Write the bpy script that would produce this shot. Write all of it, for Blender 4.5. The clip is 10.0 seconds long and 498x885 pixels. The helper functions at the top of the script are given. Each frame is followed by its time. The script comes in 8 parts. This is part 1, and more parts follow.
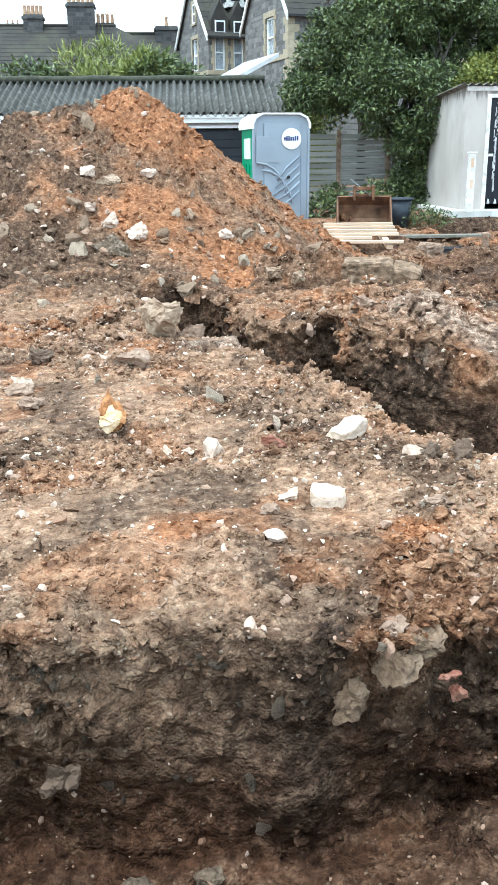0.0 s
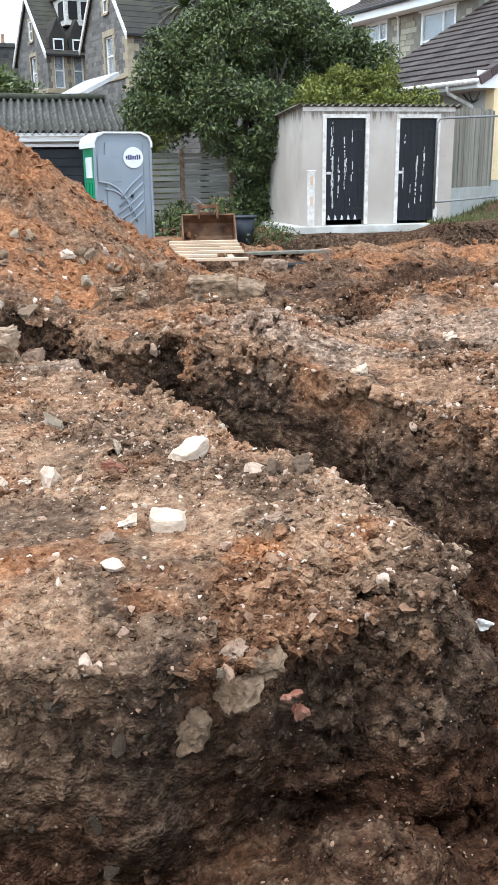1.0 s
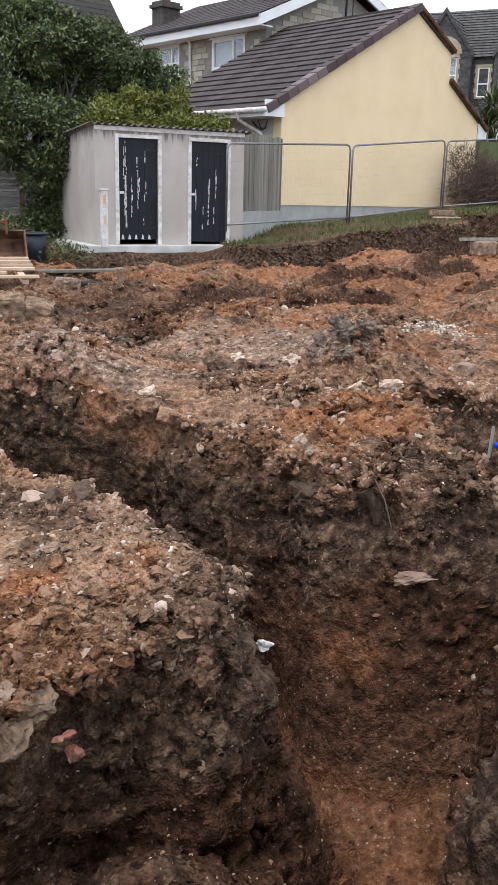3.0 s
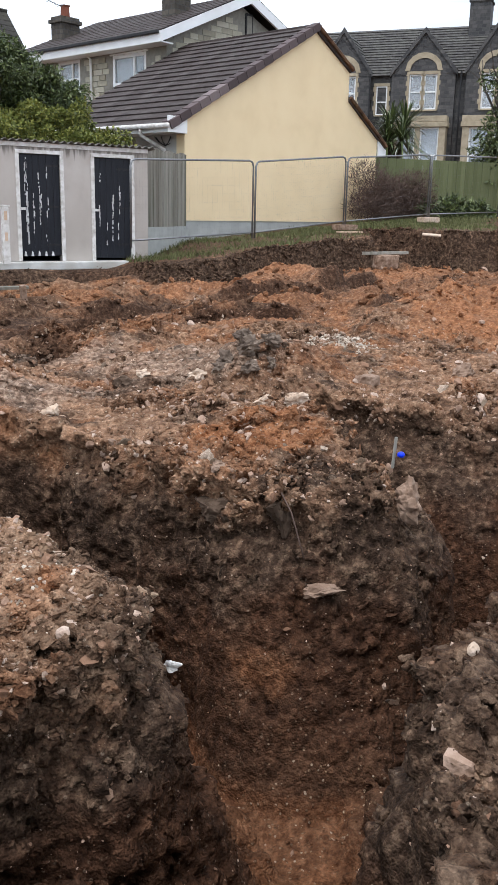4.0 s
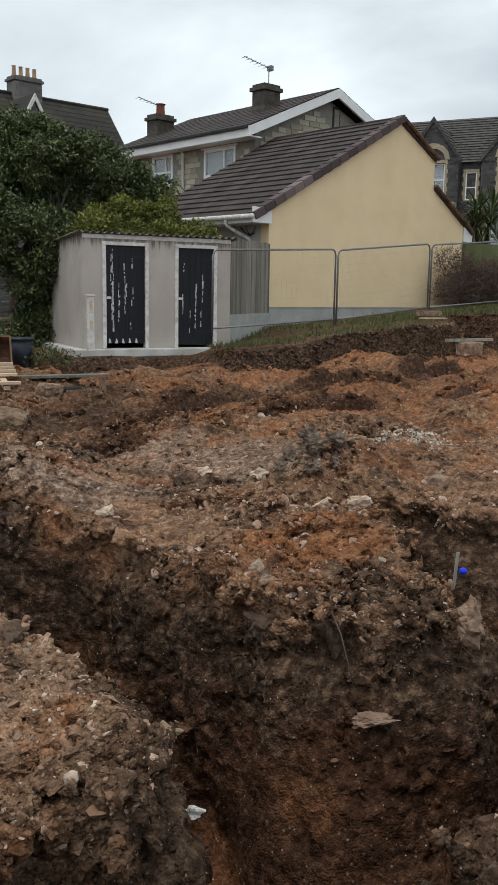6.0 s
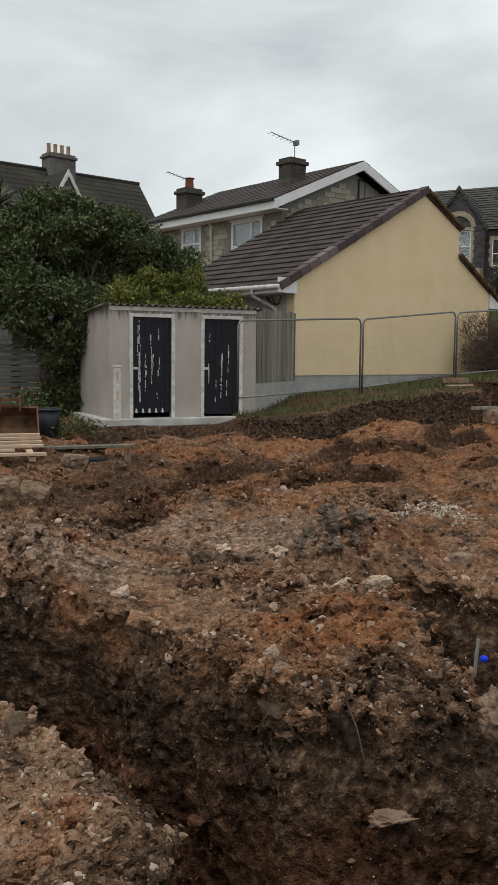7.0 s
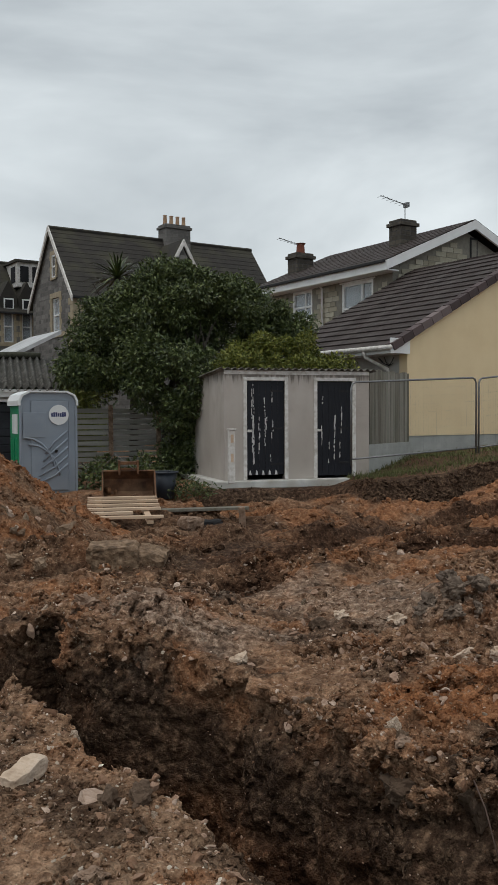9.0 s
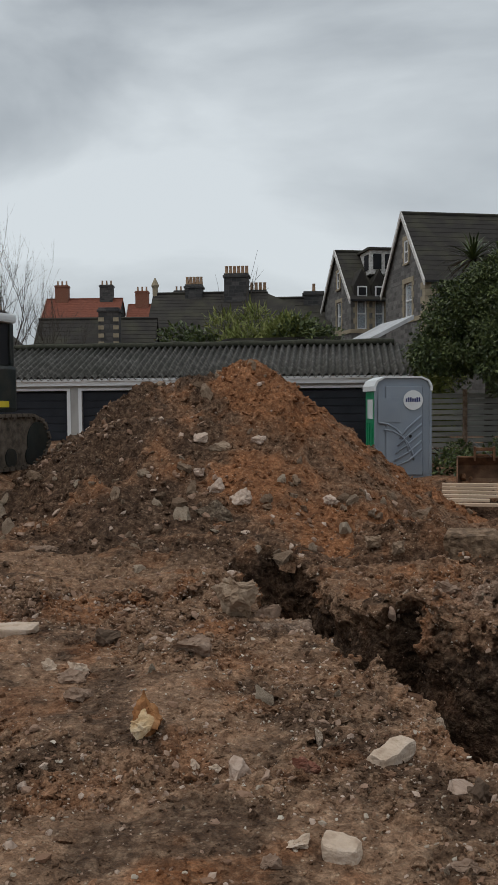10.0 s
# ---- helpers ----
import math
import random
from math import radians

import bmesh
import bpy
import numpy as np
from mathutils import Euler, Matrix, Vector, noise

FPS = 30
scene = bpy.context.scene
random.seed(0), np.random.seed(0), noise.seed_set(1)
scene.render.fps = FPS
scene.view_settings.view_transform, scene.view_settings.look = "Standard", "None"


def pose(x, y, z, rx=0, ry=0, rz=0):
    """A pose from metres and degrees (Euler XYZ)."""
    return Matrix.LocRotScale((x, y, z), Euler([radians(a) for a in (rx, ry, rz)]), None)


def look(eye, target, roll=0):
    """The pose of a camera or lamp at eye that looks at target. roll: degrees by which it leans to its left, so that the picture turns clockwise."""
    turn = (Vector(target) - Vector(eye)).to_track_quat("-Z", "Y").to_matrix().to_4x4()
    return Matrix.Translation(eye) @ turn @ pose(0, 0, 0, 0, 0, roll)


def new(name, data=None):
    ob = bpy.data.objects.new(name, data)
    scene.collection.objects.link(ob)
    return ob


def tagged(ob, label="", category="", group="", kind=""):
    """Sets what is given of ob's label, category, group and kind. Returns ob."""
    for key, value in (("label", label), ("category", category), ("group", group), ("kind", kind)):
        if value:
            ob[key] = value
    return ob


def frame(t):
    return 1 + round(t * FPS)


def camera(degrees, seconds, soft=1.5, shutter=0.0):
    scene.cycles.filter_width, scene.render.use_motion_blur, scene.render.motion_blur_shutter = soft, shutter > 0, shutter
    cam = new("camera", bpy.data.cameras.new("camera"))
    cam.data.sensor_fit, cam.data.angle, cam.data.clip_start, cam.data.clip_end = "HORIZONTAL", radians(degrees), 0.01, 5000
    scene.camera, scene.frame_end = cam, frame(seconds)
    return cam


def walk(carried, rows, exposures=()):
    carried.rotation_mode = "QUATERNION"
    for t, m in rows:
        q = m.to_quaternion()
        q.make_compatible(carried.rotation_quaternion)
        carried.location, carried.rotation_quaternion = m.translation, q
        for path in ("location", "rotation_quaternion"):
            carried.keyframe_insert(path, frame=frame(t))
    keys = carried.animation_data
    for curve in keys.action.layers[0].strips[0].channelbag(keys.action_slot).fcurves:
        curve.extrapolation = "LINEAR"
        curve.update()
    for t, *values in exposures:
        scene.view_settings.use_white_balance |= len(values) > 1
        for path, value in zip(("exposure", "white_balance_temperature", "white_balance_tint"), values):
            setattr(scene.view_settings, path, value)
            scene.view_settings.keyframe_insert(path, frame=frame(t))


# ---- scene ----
cam = camera(31.3, 10.0, soft=0.75)
METRES, EYE, TILT, LEAN, TURN = 1.2, 1.57, 0.0, 0.0, 0.0
ROWS = [
    (0.0, 0.0, 0.0, 0.0, -0.18, -17.8, 0.55),
    (0.5, 0.0377, 0.006, 0.0134, -4.56, -16.87, 0.73),
    (1.0, 0.1059, 0.047, 0.008, -9.45, -16.84, 0.75),
    (1.5, 0.1633, 0.0902, 0.0081, -13.36, -16.57, 0.06),
    (2.0, 0.1842, 0.0839, 0.0135, -15.89, -16.29, -0.43),
    (2.5, 0.2095, 0.0811, 0.0152, -19.07, -15.96, -0.97),
    (4.0, 0.2752, 0.0891, 0.0164, -27.56, -14.53, -1.22),
    (4.5, 0.3361, 0.1003, 0.0144, -30.37, -12.97, -0.39),
    (5.0, 0.3838, 0.117, 0.0159, -29.09, -11.59, 0.34),
    (5.5, 0.4585, 0.1628, 0.0675, -24.48, -11.0, -0.4),
    (7.0, 0.6274, 0.2146, 0.2257, -19.82, -5.59, -0.56),
    (7.5, 0.6367, 0.1831, 0.2415, -18.26, -3.47, -0.22),
    (8.0, 0.6368, 0.1798, 0.2558, -20.39, -1.69, -0.1),
    (8.5, 0.6381, 0.1753, 0.2632, -23.26, -1.04, -0.25),
    (9.0, 0.588, 0.2014, 0.2654, -12.69, -1.77, 0.27),
    (9.5, 0.5128, 0.2226, 0.2733, 6.6, -2.6, 1.11),
    (10.0, 0.4925, 0.222, 0.2767, 9.48, -2.6, 0.58),
]
walk(cam, [(t, pose(0, 0, EYE, TILT, LEAN, TURN) @ pose(METRES * x, METRES * y, METRES * z, 90 + pitch, roll, yaw)) for t, x, y, z, yaw, pitch, roll in ROWS],
     exposures=[(0.0, 2.13, 5750, 1), (0.5, 1.90, 6000, 5), (1.0, 1.80, 6100, 9), (1.5, 1.84, 6250, 14), (2.0, 1.73, 6350, 17), (2.5, 1.40, 6350, 17), (4.0, 1.20, 6350, 15), (4.5, 1.25, 6350, 14),
                (5.0, 1.00, 6600, 12), (5.5, 0.63, 6600, 10), (7.0, 0.20, 7050, 11), (7.5, -0.02, 7050, 11), (8.0, -0.20, 6900, 12), (8.5, -0.02, 6900, 10), (9.0, 0.04, 6850, 11), (9.5, -0.05, 6800, 12), (10.0, -0.17, 6750, 12)])

# ---- world and sun: an overcast day ----
world = bpy.data.worlds.new("sky")
scene.world = world
world.use_nodes = True
wn, wl = world.node_tree.nodes, world.node_tree.links
wn.clear()
sky = wn.new("ShaderNodeTexSky")
sky.sky_type, sky.sun_disc = "NISHITA", False
sky.sun_elevation, sky.sun_rotation = radians(71), radians(215)
sky.air_density, sky.dust_density = 1.0, 3.0
w_co = wn.new("ShaderNodeTexCoord")
w_map = wn.new("ShaderNodeMapping")
w_map.inputs["Scale"].default_value = (1.0, 1.0, 2.6)
w_noise = wn.new("ShaderNodeTexNoise")
w_noise.inputs["Scale"].default_value = 1.9
w_noise.inputs["Detail"].default_value = 6.0
w_noise.inputs["Distortion"].default_value = 0.35
w_ramp = wn.new("ShaderNodeValToRGB")
w_ramp.color_ramp.elements[0].position, w_ramp.color_ramp.elements[0].color = 0.34, (0.39, 0.45, 0.50, 1)
w_ramp.color_ramp.elements[1].position, w_ramp.color_ramp.elements[1].color = 0.63, (0.84, 0.94, 1.0, 1)
w_gain = wn.new("ShaderNodeMix")
w_gain.data_type, w_gain.blend_type = "RGBA", "MULTIPLY"
w_gain.inputs["Factor"].default_value = 1.0
w_gain.inputs["B"].default_value = (7.0, 7.0, 7.0, 1)
w_mix = wn.new("ShaderNodeMix")
w_mix.data_type = "RGBA"
w_mix.inputs["Factor"].default_value = 0.9
w_bg = wn.new("ShaderNodeBackground")
w_bg.inputs["Strength"].default_value = 0.13
w_out = wn.new("ShaderNodeOutputWorld")
wl.new(w_co.outputs["Generated"], w_map.inputs["Vector"])
wl.new(w_map.outputs["Vector"], w_noise.inputs["Vector"])
wl.new(w_noise.outputs["Fac"], w_ramp.inputs["Fac"])
wl.new(w_ramp.outputs["Color"], w_gain.inputs["A"])
wl.new(sky.outputs["Color"], w_mix.inputs["A"])
wl.new(w_gain.outputs["Result"], w_mix.inputs["B"])
wl.new(w_mix.outputs["Result"], w_bg.inputs["Color"])
wl.new(w_bg.outputs["Background"], w_out.inputs["Surface"])
sun = new("sun", bpy.data.lights.new("sun", "SUN"))
sun.data.energy, sun.data.angle, sun.data.color = 0.8, radians(40), (1.0, 0.97, 0.93)
sun.matrix_world = look((-7, -5, 25), (0, 0, 0))

# ---- small tools ----


def part(name, bm, material, parent=None, label="", smooth=False, m=None):
    """One mesh object out of a bmesh, under a thing or a part."""
    me = bpy.data.meshes.new(name)
    bmesh.ops.recalc_face_normals(bm, faces=bm.faces)
    bm.to_mesh(me)
    bm.free()
    me.materials.append(material)
    if smooth:
        me.polygons.foreach_set("use_smooth", [True] * len(me.polygons))
    ob = new(name, me)
    ob.parent = parent
    if m is not None:
        ob.matrix_basis = m
    return tagged(ob, label=label)


def mesh_from(name, verts, faces, material, parent=None, smooth=False):
    me = bpy.data.meshes.new(name)
    verts, faces = np.asarray(verts, np.float32), np.asarray(faces, np.int32)
    n = faces.shape[1]
    me.vertices.add(len(verts))
    me.vertices.foreach_set("co", verts.ravel())
    me.loops.add(faces.size)
    me.loops.foreach_set("vertex_index", faces.ravel())
    me.polygons.add(len(faces))
    me.polygons.foreach_set("loop_start", np.arange(0, faces.size, n, dtype=np.int32))
    me.polygons.foreach_set("use_smooth", np.full(len(faces), smooth))
    me.update(calc_edges=True)
    me.materials.append(material)
    ob = new(name, me)
    ob.parent = parent
    return ob


def thing(name, m, label, category, group="", kind=""):
    ob = new(name)
    ob.empty_display_size = 0.2
    ob.matrix_basis = m
    return tagged(ob, label, category, group, kind)


def box(bm, x0, x1, y0, y1, z0, z1, m=None, bevel=0.0):
    """A box, bevelled if asked, moved by m."""
    made = bmesh.ops.create_cube(bm, size=1.0)["verts"]
    for v in made:
        v.co = Vector(((x0 + x1) / 2 + v.co.x * (x1 - x0), (y0 + y1) / 2 + v.co.y * (y1 - y0), (z0 + z1) / 2 + v.co.z * (z1 - z0)))
    if bevel:
        edges = list({e for v in made for e in v.link_edges})
        got = bmesh.ops.bevel(bm, geom=edges, offset=bevel, segments=2, affect="EDGES", profile=0.6)
        made = list({v for f in got["faces"] for v in f.verts})
    if m is not None:
        for v in made:
            v.co = m @ v.co
    return bm


def boxes(*rows, bevel=0.0):
    bm = bmesh.new()
    for r in rows:
        box(bm, *r, bevel=bevel)
    return bm


def prism(bm, pts, axis, a, b):
    """A flat outline of (u, z) pairs drawn out from a to b along y (axis 'y') or x."""
    place = (lambda u, z, d: (u, d, z)) if axis == "y" else (lambda u, z, d: (d, u, z))
    v0 = [bm.verts.new(place(u, z, a)) for u, z in pts]
    v1 = [bm.verts.new(place(u, z, b)) for u, z in pts]
    n = len(pts)
    bm.faces.new(v0)
    bm.faces.new(v1[::-1])
    for i in range(n):
        bm.faces.new((v0[i], v1[i], v1[(i + 1) % n], v0[(i + 1) % n]))
    return bm


def tube(bm, pts, radii, n=8):
    """A tube along points, with a radius at each."""
    pts = [Vector(p) for p in pts]
    if not hasattr(radii, "__len__"):
        radii = [radii] * len(pts)
    rings = []
    for i, p in enumerate(pts):
        d = (pts[min(i + 1, len(pts) - 1)] - pts[max(i - 1, 0)]).normalized()
        s = d.orthogonal().normalized() if not rings else (side - d * side.dot(d)).normalized()
        side = s
        c = d.cross(s)
        rings.append([bm.verts.new(p + (s * math.cos(a) + c * math.sin(a)) * radii[i]) for a in (k * math.tau / n for k in range(n))])
    for a, b in zip(rings, rings[1:]):
        for k in range(n):
            bm.faces.new((a[k], a[(k + 1) % n], b[(k + 1) % n], b[k]))
    bm.faces.new(rings[0][::-1])
    bm.faces.new(rings[-1])
    return bm


def wall_bm(length, height, thick, holes):
    """A wall along x with its outside at y = 0, its openings (x0, x1, z0, z1) going through; one closed skin."""
    bm = bmesh.new()
    xs = sorted({0.0, length, *(h[0] for h in holes), *(h[1] for h in holes)})
    zs = sorted({0.0, height, *(h[2] for h in holes), *(h[3] for h in holes)})
    solid = {(i, k) for i in range(len(xs) - 1) for k in range(len(zs) - 1)
             if not any(h[0] <= xs[i] + 1e-6 and h[1] >= xs[i + 1] - 1e-6 and h[2] <= zs[k] + 1e-6 and h[3] >= zs[k + 1] - 1e-6 for h in holes)}
    made = {}

    def at(i, j, k):
        if (i, j, k) not in made:
            made[i, j, k] = bm.verts.new((xs[i], thick * j, zs[k]))
        return made[i, j, k]
    for i, k in solid:
        for j in (0, 1):
            bm.faces.new((at(i, j, k), at(i + 1, j, k), at(i + 1, j, k + 1), at(i, j, k + 1)))
        for di, dk, a, b in ((-1, 0, (0, 0), (0, 1)), (1, 0, (1, 0), (1, 1)), (0, -1, (0, 0), (1, 0)), (0, 1, (0, 1), (1, 1))):
            if (i + di, k + dk) not in solid:
                bm.faces.new((at(i + a[0], 0, k + a[1]), at(i + b[0], 0, k + b[1]), at(i + b[0], 1, k + b[1]), at(i + a[0], 1, k + a[1])))
    return bm


# ---- noise on arrays ----
LATTICE = np.random.default_rng(3).random((64, 64, 64), dtype=np.float32)


def value_noise(x, y, z):
    """Smooth noise from 0 to 1 at arrays of places."""
    xi, yi, zi = np.floor(x).astype(np.int32), np.floor(y).astype(np.int32), np.floor(z).astype(np.int32)
    fx, fy, fz = (a - i for a, i in ((x, xi), (y, yi), (z, zi)))
    fx, fy, fz = (f * f * (3 - 2 * f) for f in (fx, fy, fz))
    x0, y0, z0, x1, y1, z1 = xi & 63, yi & 63, zi & 63, (xi + 1) & 63, (yi + 1) & 63, (zi + 1) & 63
    n = LATTICE
    a = (n[x0, y0, z0] * (1 - fx) + n[x1, y0, z0] * fx) * (1 - fy) + (n[x0, y1, z0] * (1 - fx) + n[x1, y1, z0] * fx) * fy
    b = (n[x0, y0, z1] * (1 - fx) + n[x1, y0, z1] * fx) * (1 - fy) + (n[x0, y1, z1] * (1 - fx) + n[x1, y1, z1] * fx) * fy
    return a * (1 - fz) + b * fz


def fbm(x, y, z, octaves, gain=0.5, billow=False):
    """Sum of octaves about zero; billow gives round clods with creases between."""
    total, amp = 0.0, 1.0
    for k in range(octaves):
        v = value_noise(x + 17.3 * k, y - 9.1 * k, z + 5.7 * k)
        total = total + amp * (np.abs(v * 2 - 1) * 2 - 0.9 if billow else v * 2 - 1)
        amp *= gain
        x, y, z = x * 2.03, y * 2.03, z * 2.03
    return total


def broken(x, y, z):
    """Angular clods: every cell of a scattered lattice has its own height and tilt, with a crack along its border."""
    xi, yi, zi = (np.floor(a - 0.5).astype(np.int32) for a in (x, y, z))
    best, second, value = np.full(x.shape, 9.0, np.float32), np.full(x.shape, 9.0, np.float32), np.zeros(x.shape, np.float32)
    n = LATTICE
    for i, j, k in ((q >> 2, (q >> 1) & 1, q & 1) for q in range(8)):
        cx, cy, cz = xi + i, yi + j, zi + k
        a, b, c = cx & 63, cy & 63, cz & 63
        dx, dy, dz = x - cx - 0.9 * n[a, b, c] - 0.05, y - cy - 0.9 * n[b, c, a] - 0.05, z - cz - 0.9 * n[c, a, b] - 0.05
        d = dx * dx + dy * dy + dz * dz
        v = 0.9 * (n[(a + 7) & 63, (b + 3) & 63, c] - 0.5) + 1.5 * (dx * (n[a, (b + 5) & 63, c] - 0.5) + dy * (n[a, b, (c + 9) & 63] - 0.5) + dz * (n[(a + 11) & 63, b, c] - 0.5))
        closer = d < best
        second = np.where(closer, best, np.minimum(second, d))
        value = np.where(closer, v, value)
        best = np.where(closer, d, best)
    crack = np.clip(1 - (np.sqrt(second) - np.sqrt(best)) / 0.22, 0, 1)
    return value + 0.75 * crack


# ---- materials ----


def material(name, colours, scale=4.0, rough=0.8, bump=0.3, bump_scale=None, metal=0.0, detail=8.0, spread=(0.3, 0.7), stretch=(1, 1, 1), island=0.0, stain=None, bump_dist=0.02, object_random=0.0, specular=0.3):
    """Procedural surface: a ramp of colours over noise at one scale, dirt at a larger one, and relief."""
    mt = bpy.data.materials.new(name)
    mt.use_nodes = True
    n, l = mt.node_tree.nodes, mt.node_tree.links
    b = n["Principled BSDF"]
    b.inputs["Metallic"].default_value = metal
    b.inputs["Specular IOR Level"].default_value = specular
    co = n.new("ShaderNodeTexCoord")
    mp = n.new("ShaderNodeMapping")
    mp.inputs["Scale"].default_value = stretch
    l.new(co.outputs["Object"], mp.inputs["Vector"])
    nz = n.new("ShaderNodeTexNoise")
    nz.inputs["Scale"].default_value, nz.inputs["Detail"].default_value = scale, detail
    l.new(mp.outputs["Vector"], nz.inputs["Vector"])
    fac = nz.outputs["Fac"]
    for amount, source in ((island, "island"), (object_random, "object")):
        if amount:
            src = n.new("ShaderNodeNewGeometry").outputs["Random Per Island"] if source == "island" else n.new("ShaderNodeObjectInfo").outputs["Random"]
            mx = n.new("ShaderNodeMix")
            mx.inputs["Factor"].default_value = amount
            l.new(fac, mx.inputs["A"])
            l.new(src, mx.inputs["B"])
            fac = mx.outputs["Result"]
            spread = (spread[0] * (1 - amount) + 0.04 * amount, spread[1] * (1 - amount) + 0.96 * amount)
    ramp = n.new("ShaderNodeValToRGB")
    els = ramp.color_ramp.elements
    while len(els) < len(colours):
        els.new(0.5)
    for i, c in enumerate(colours):
        els[i].position = spread[0] + (spread[1] - spread[0]) * i / max(1, len(colours) - 1)
        els[i].color = (*c, 1)
    l.new(fac, ramp.inputs["Fac"])
    colour = ramp.outputs["Color"]
    if stain:
        big = n.new("ShaderNodeTexNoise")
        big.inputs["Scale"].default_value, big.inputs["Detail"].default_value = stain[1], 5
        l.new(mp.outputs["Vector"], big.inputs["Vector"])
        rg = n.new("ShaderNodeMapRange")
        rg.inputs["From Min"].default_value, rg.inputs["From Max"].default_value = 0.45, 0.75
        rg.inputs["To Max"].default_value = stain[2]
        l.new(big.outputs["Fac"], rg.inputs["Value"])
        mx = n.new("ShaderNodeMix")
        mx.data_type = "RGBA"
        mx.inputs["B"].default_value = (*stain[0], 1)
        l.new(rg.outputs["Result"], mx.inputs["Factor"])
        l.new(colour, mx.inputs["A"])
        colour = mx.outputs["Result"]
    l.new(colour, b.inputs["Base Color"])
    rr = n.new("ShaderNodeMapRange")
    rr.inputs["To Min"].default_value, rr.inputs["To Max"].default_value = max(0.02, rough - 0.12), min(1, rough + 0.1)
    l.new(nz.outputs["Fac"], rr.inputs["Value"])
    l.new(rr.outputs["Result"], b.inputs["Roughness"])
    if bump:
        bn = n.new("ShaderNodeTexNoise")
        bn.inputs["Scale"].default_value, bn.inputs["Detail"].default_value = bump_scale or scale * 4, 8
        l.new(mp.outputs["Vector"], bn.inputs["Vector"])
        bp = n.new("ShaderNodeBump")
        bp.inputs["Strength"].default_value, bp.inputs["Distance"].default_value = bump, bump_dist
        l.new(bn.outputs["Fac"], bp.inputs["Height"])
        l.new(bp.outputs["Normal"], b.inputs["Normal"])
    return mt


def soil_material(name):
    """Dug soil: tan rubble, red clay, dark fill and grey mortar, mixed by the mesh's own soil map, with grit and pebbles."""
    mt = bpy.data.materials.new(name)
    mt.use_nodes = True
    n, l = mt.node_tree.nodes, mt.node_tree.links
    b = n["Principled BSDF"]
    b.inputs["Specular IOR Level"].default_value = 0.10
    co = n.new("ShaderNodeTexCoord").outputs["Object"]

    def noise_node(scale, detail=8.0, rough=0.6):
        a = n.new("ShaderNodeTexNoise")
        a.inputs["Scale"].default_value, a.inputs["Detail"].default_value, a.inputs["Roughness"].default_value = scale, detail, rough
        l.new(co, a.inputs["Vector"])
        return a.outputs["Fac"]

    def ramp_node(fac, *stops):
        r = n.new("ShaderNodeValToRGB")
        els = r.color_ramp.elements
        while len(els) < len(stops):
            els.new(0.5)
        for e, (p, c) in zip(els, stops):
            e.position, e.color = p, (*c, 1)
        l.new(fac, r.inputs["Fac"])
        return r.outputs["Color"]

    def mix_node(fac, a, c, blend="MIX"):
        m = n.new("ShaderNodeMix")
        m.data_type, m.blend_type = "RGBA", blend
        if isinstance(fac, float):
            m.inputs["Factor"].default_value = fac
        else:
            l.new(fac, m.inputs["Factor"])
        l.new(a, m.inputs["A"])
        l.new(c, m.inputs["B"])
        return m.outputs["Result"]

    def sharp(value, lo, hi, out=1.0):
        r = n.new("ShaderNodeMapRange")
        r.inputs["From Min"].default_value, r.inputs["From Max"].default_value, r.inputs["To Max"].default_value = lo, hi, out
        l.new(value, r.inputs["Value"])
        return r.outputs["Result"]

    fine, grit, mid = noise_node(17.0, 7.0, 0.62), noise_node(140.0, 4.0), noise_node(3.6)
    tan = ramp_node(fine, (0.30, (0.135, 0.084, 0.056)), (0.49, (0.250, 0.168, 0.118)), (0.69, (0.355, 0.258, 0.188)))
    clay = ramp_node(fine, (0.33, (0.150, 0.063, 0.030)), (0.5, (0.25, 0.118, 0.060)), (0.67, (0.345, 0.185, 0.105)))
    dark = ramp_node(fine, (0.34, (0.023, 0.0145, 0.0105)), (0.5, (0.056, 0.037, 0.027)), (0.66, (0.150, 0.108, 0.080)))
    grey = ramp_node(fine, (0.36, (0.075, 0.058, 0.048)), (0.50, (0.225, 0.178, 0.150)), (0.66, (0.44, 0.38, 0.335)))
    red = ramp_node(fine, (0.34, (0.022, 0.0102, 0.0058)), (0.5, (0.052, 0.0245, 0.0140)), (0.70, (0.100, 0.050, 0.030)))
    at = n.new("ShaderNodeAttribute")
    at.attribute_name = "soil"
    sep = n.new("ShaderNodeSeparateColor")
    l.new(at.outputs["Color"], sep.inputs["Color"])
    at2 = n.new("ShaderNodeAttribute")
    at2.attribute_name = "subsoil"
    brown = ramp_node(fine, (0.30, (0.100, 0.056, 0.035)), (0.49, (0.205, 0.125, 0.083)), (0.69, (0.36, 0.25, 0.178)))
    col = mix_node(at.outputs["Alpha"], tan, brown)
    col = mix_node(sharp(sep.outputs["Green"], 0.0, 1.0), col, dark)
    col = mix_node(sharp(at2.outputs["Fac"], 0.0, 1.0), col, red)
    col = mix_node(sharp(sep.outputs["Red"], 0.0, 1.0), col, clay)
    col = mix_node(sharp(sep.outputs["Blue"], 0.0, 1.0), col, grey)
    vo = n.new("ShaderNodeTexVoronoi")
    vo.inputs["Scale"].default_value, vo.inputs["Randomness"].default_value = 48.0, 1.0
    l.new(co, vo.inputs["Vector"])
    sepv = n.new("ShaderNodeSeparateColor")
    l.new(vo.outputs["Color"], sepv.inputs["Color"])
    peb = n.new("ShaderNodeMath")
    peb.operation = "MULTIPLY"
    near = n.new("ShaderNodeMapRange")
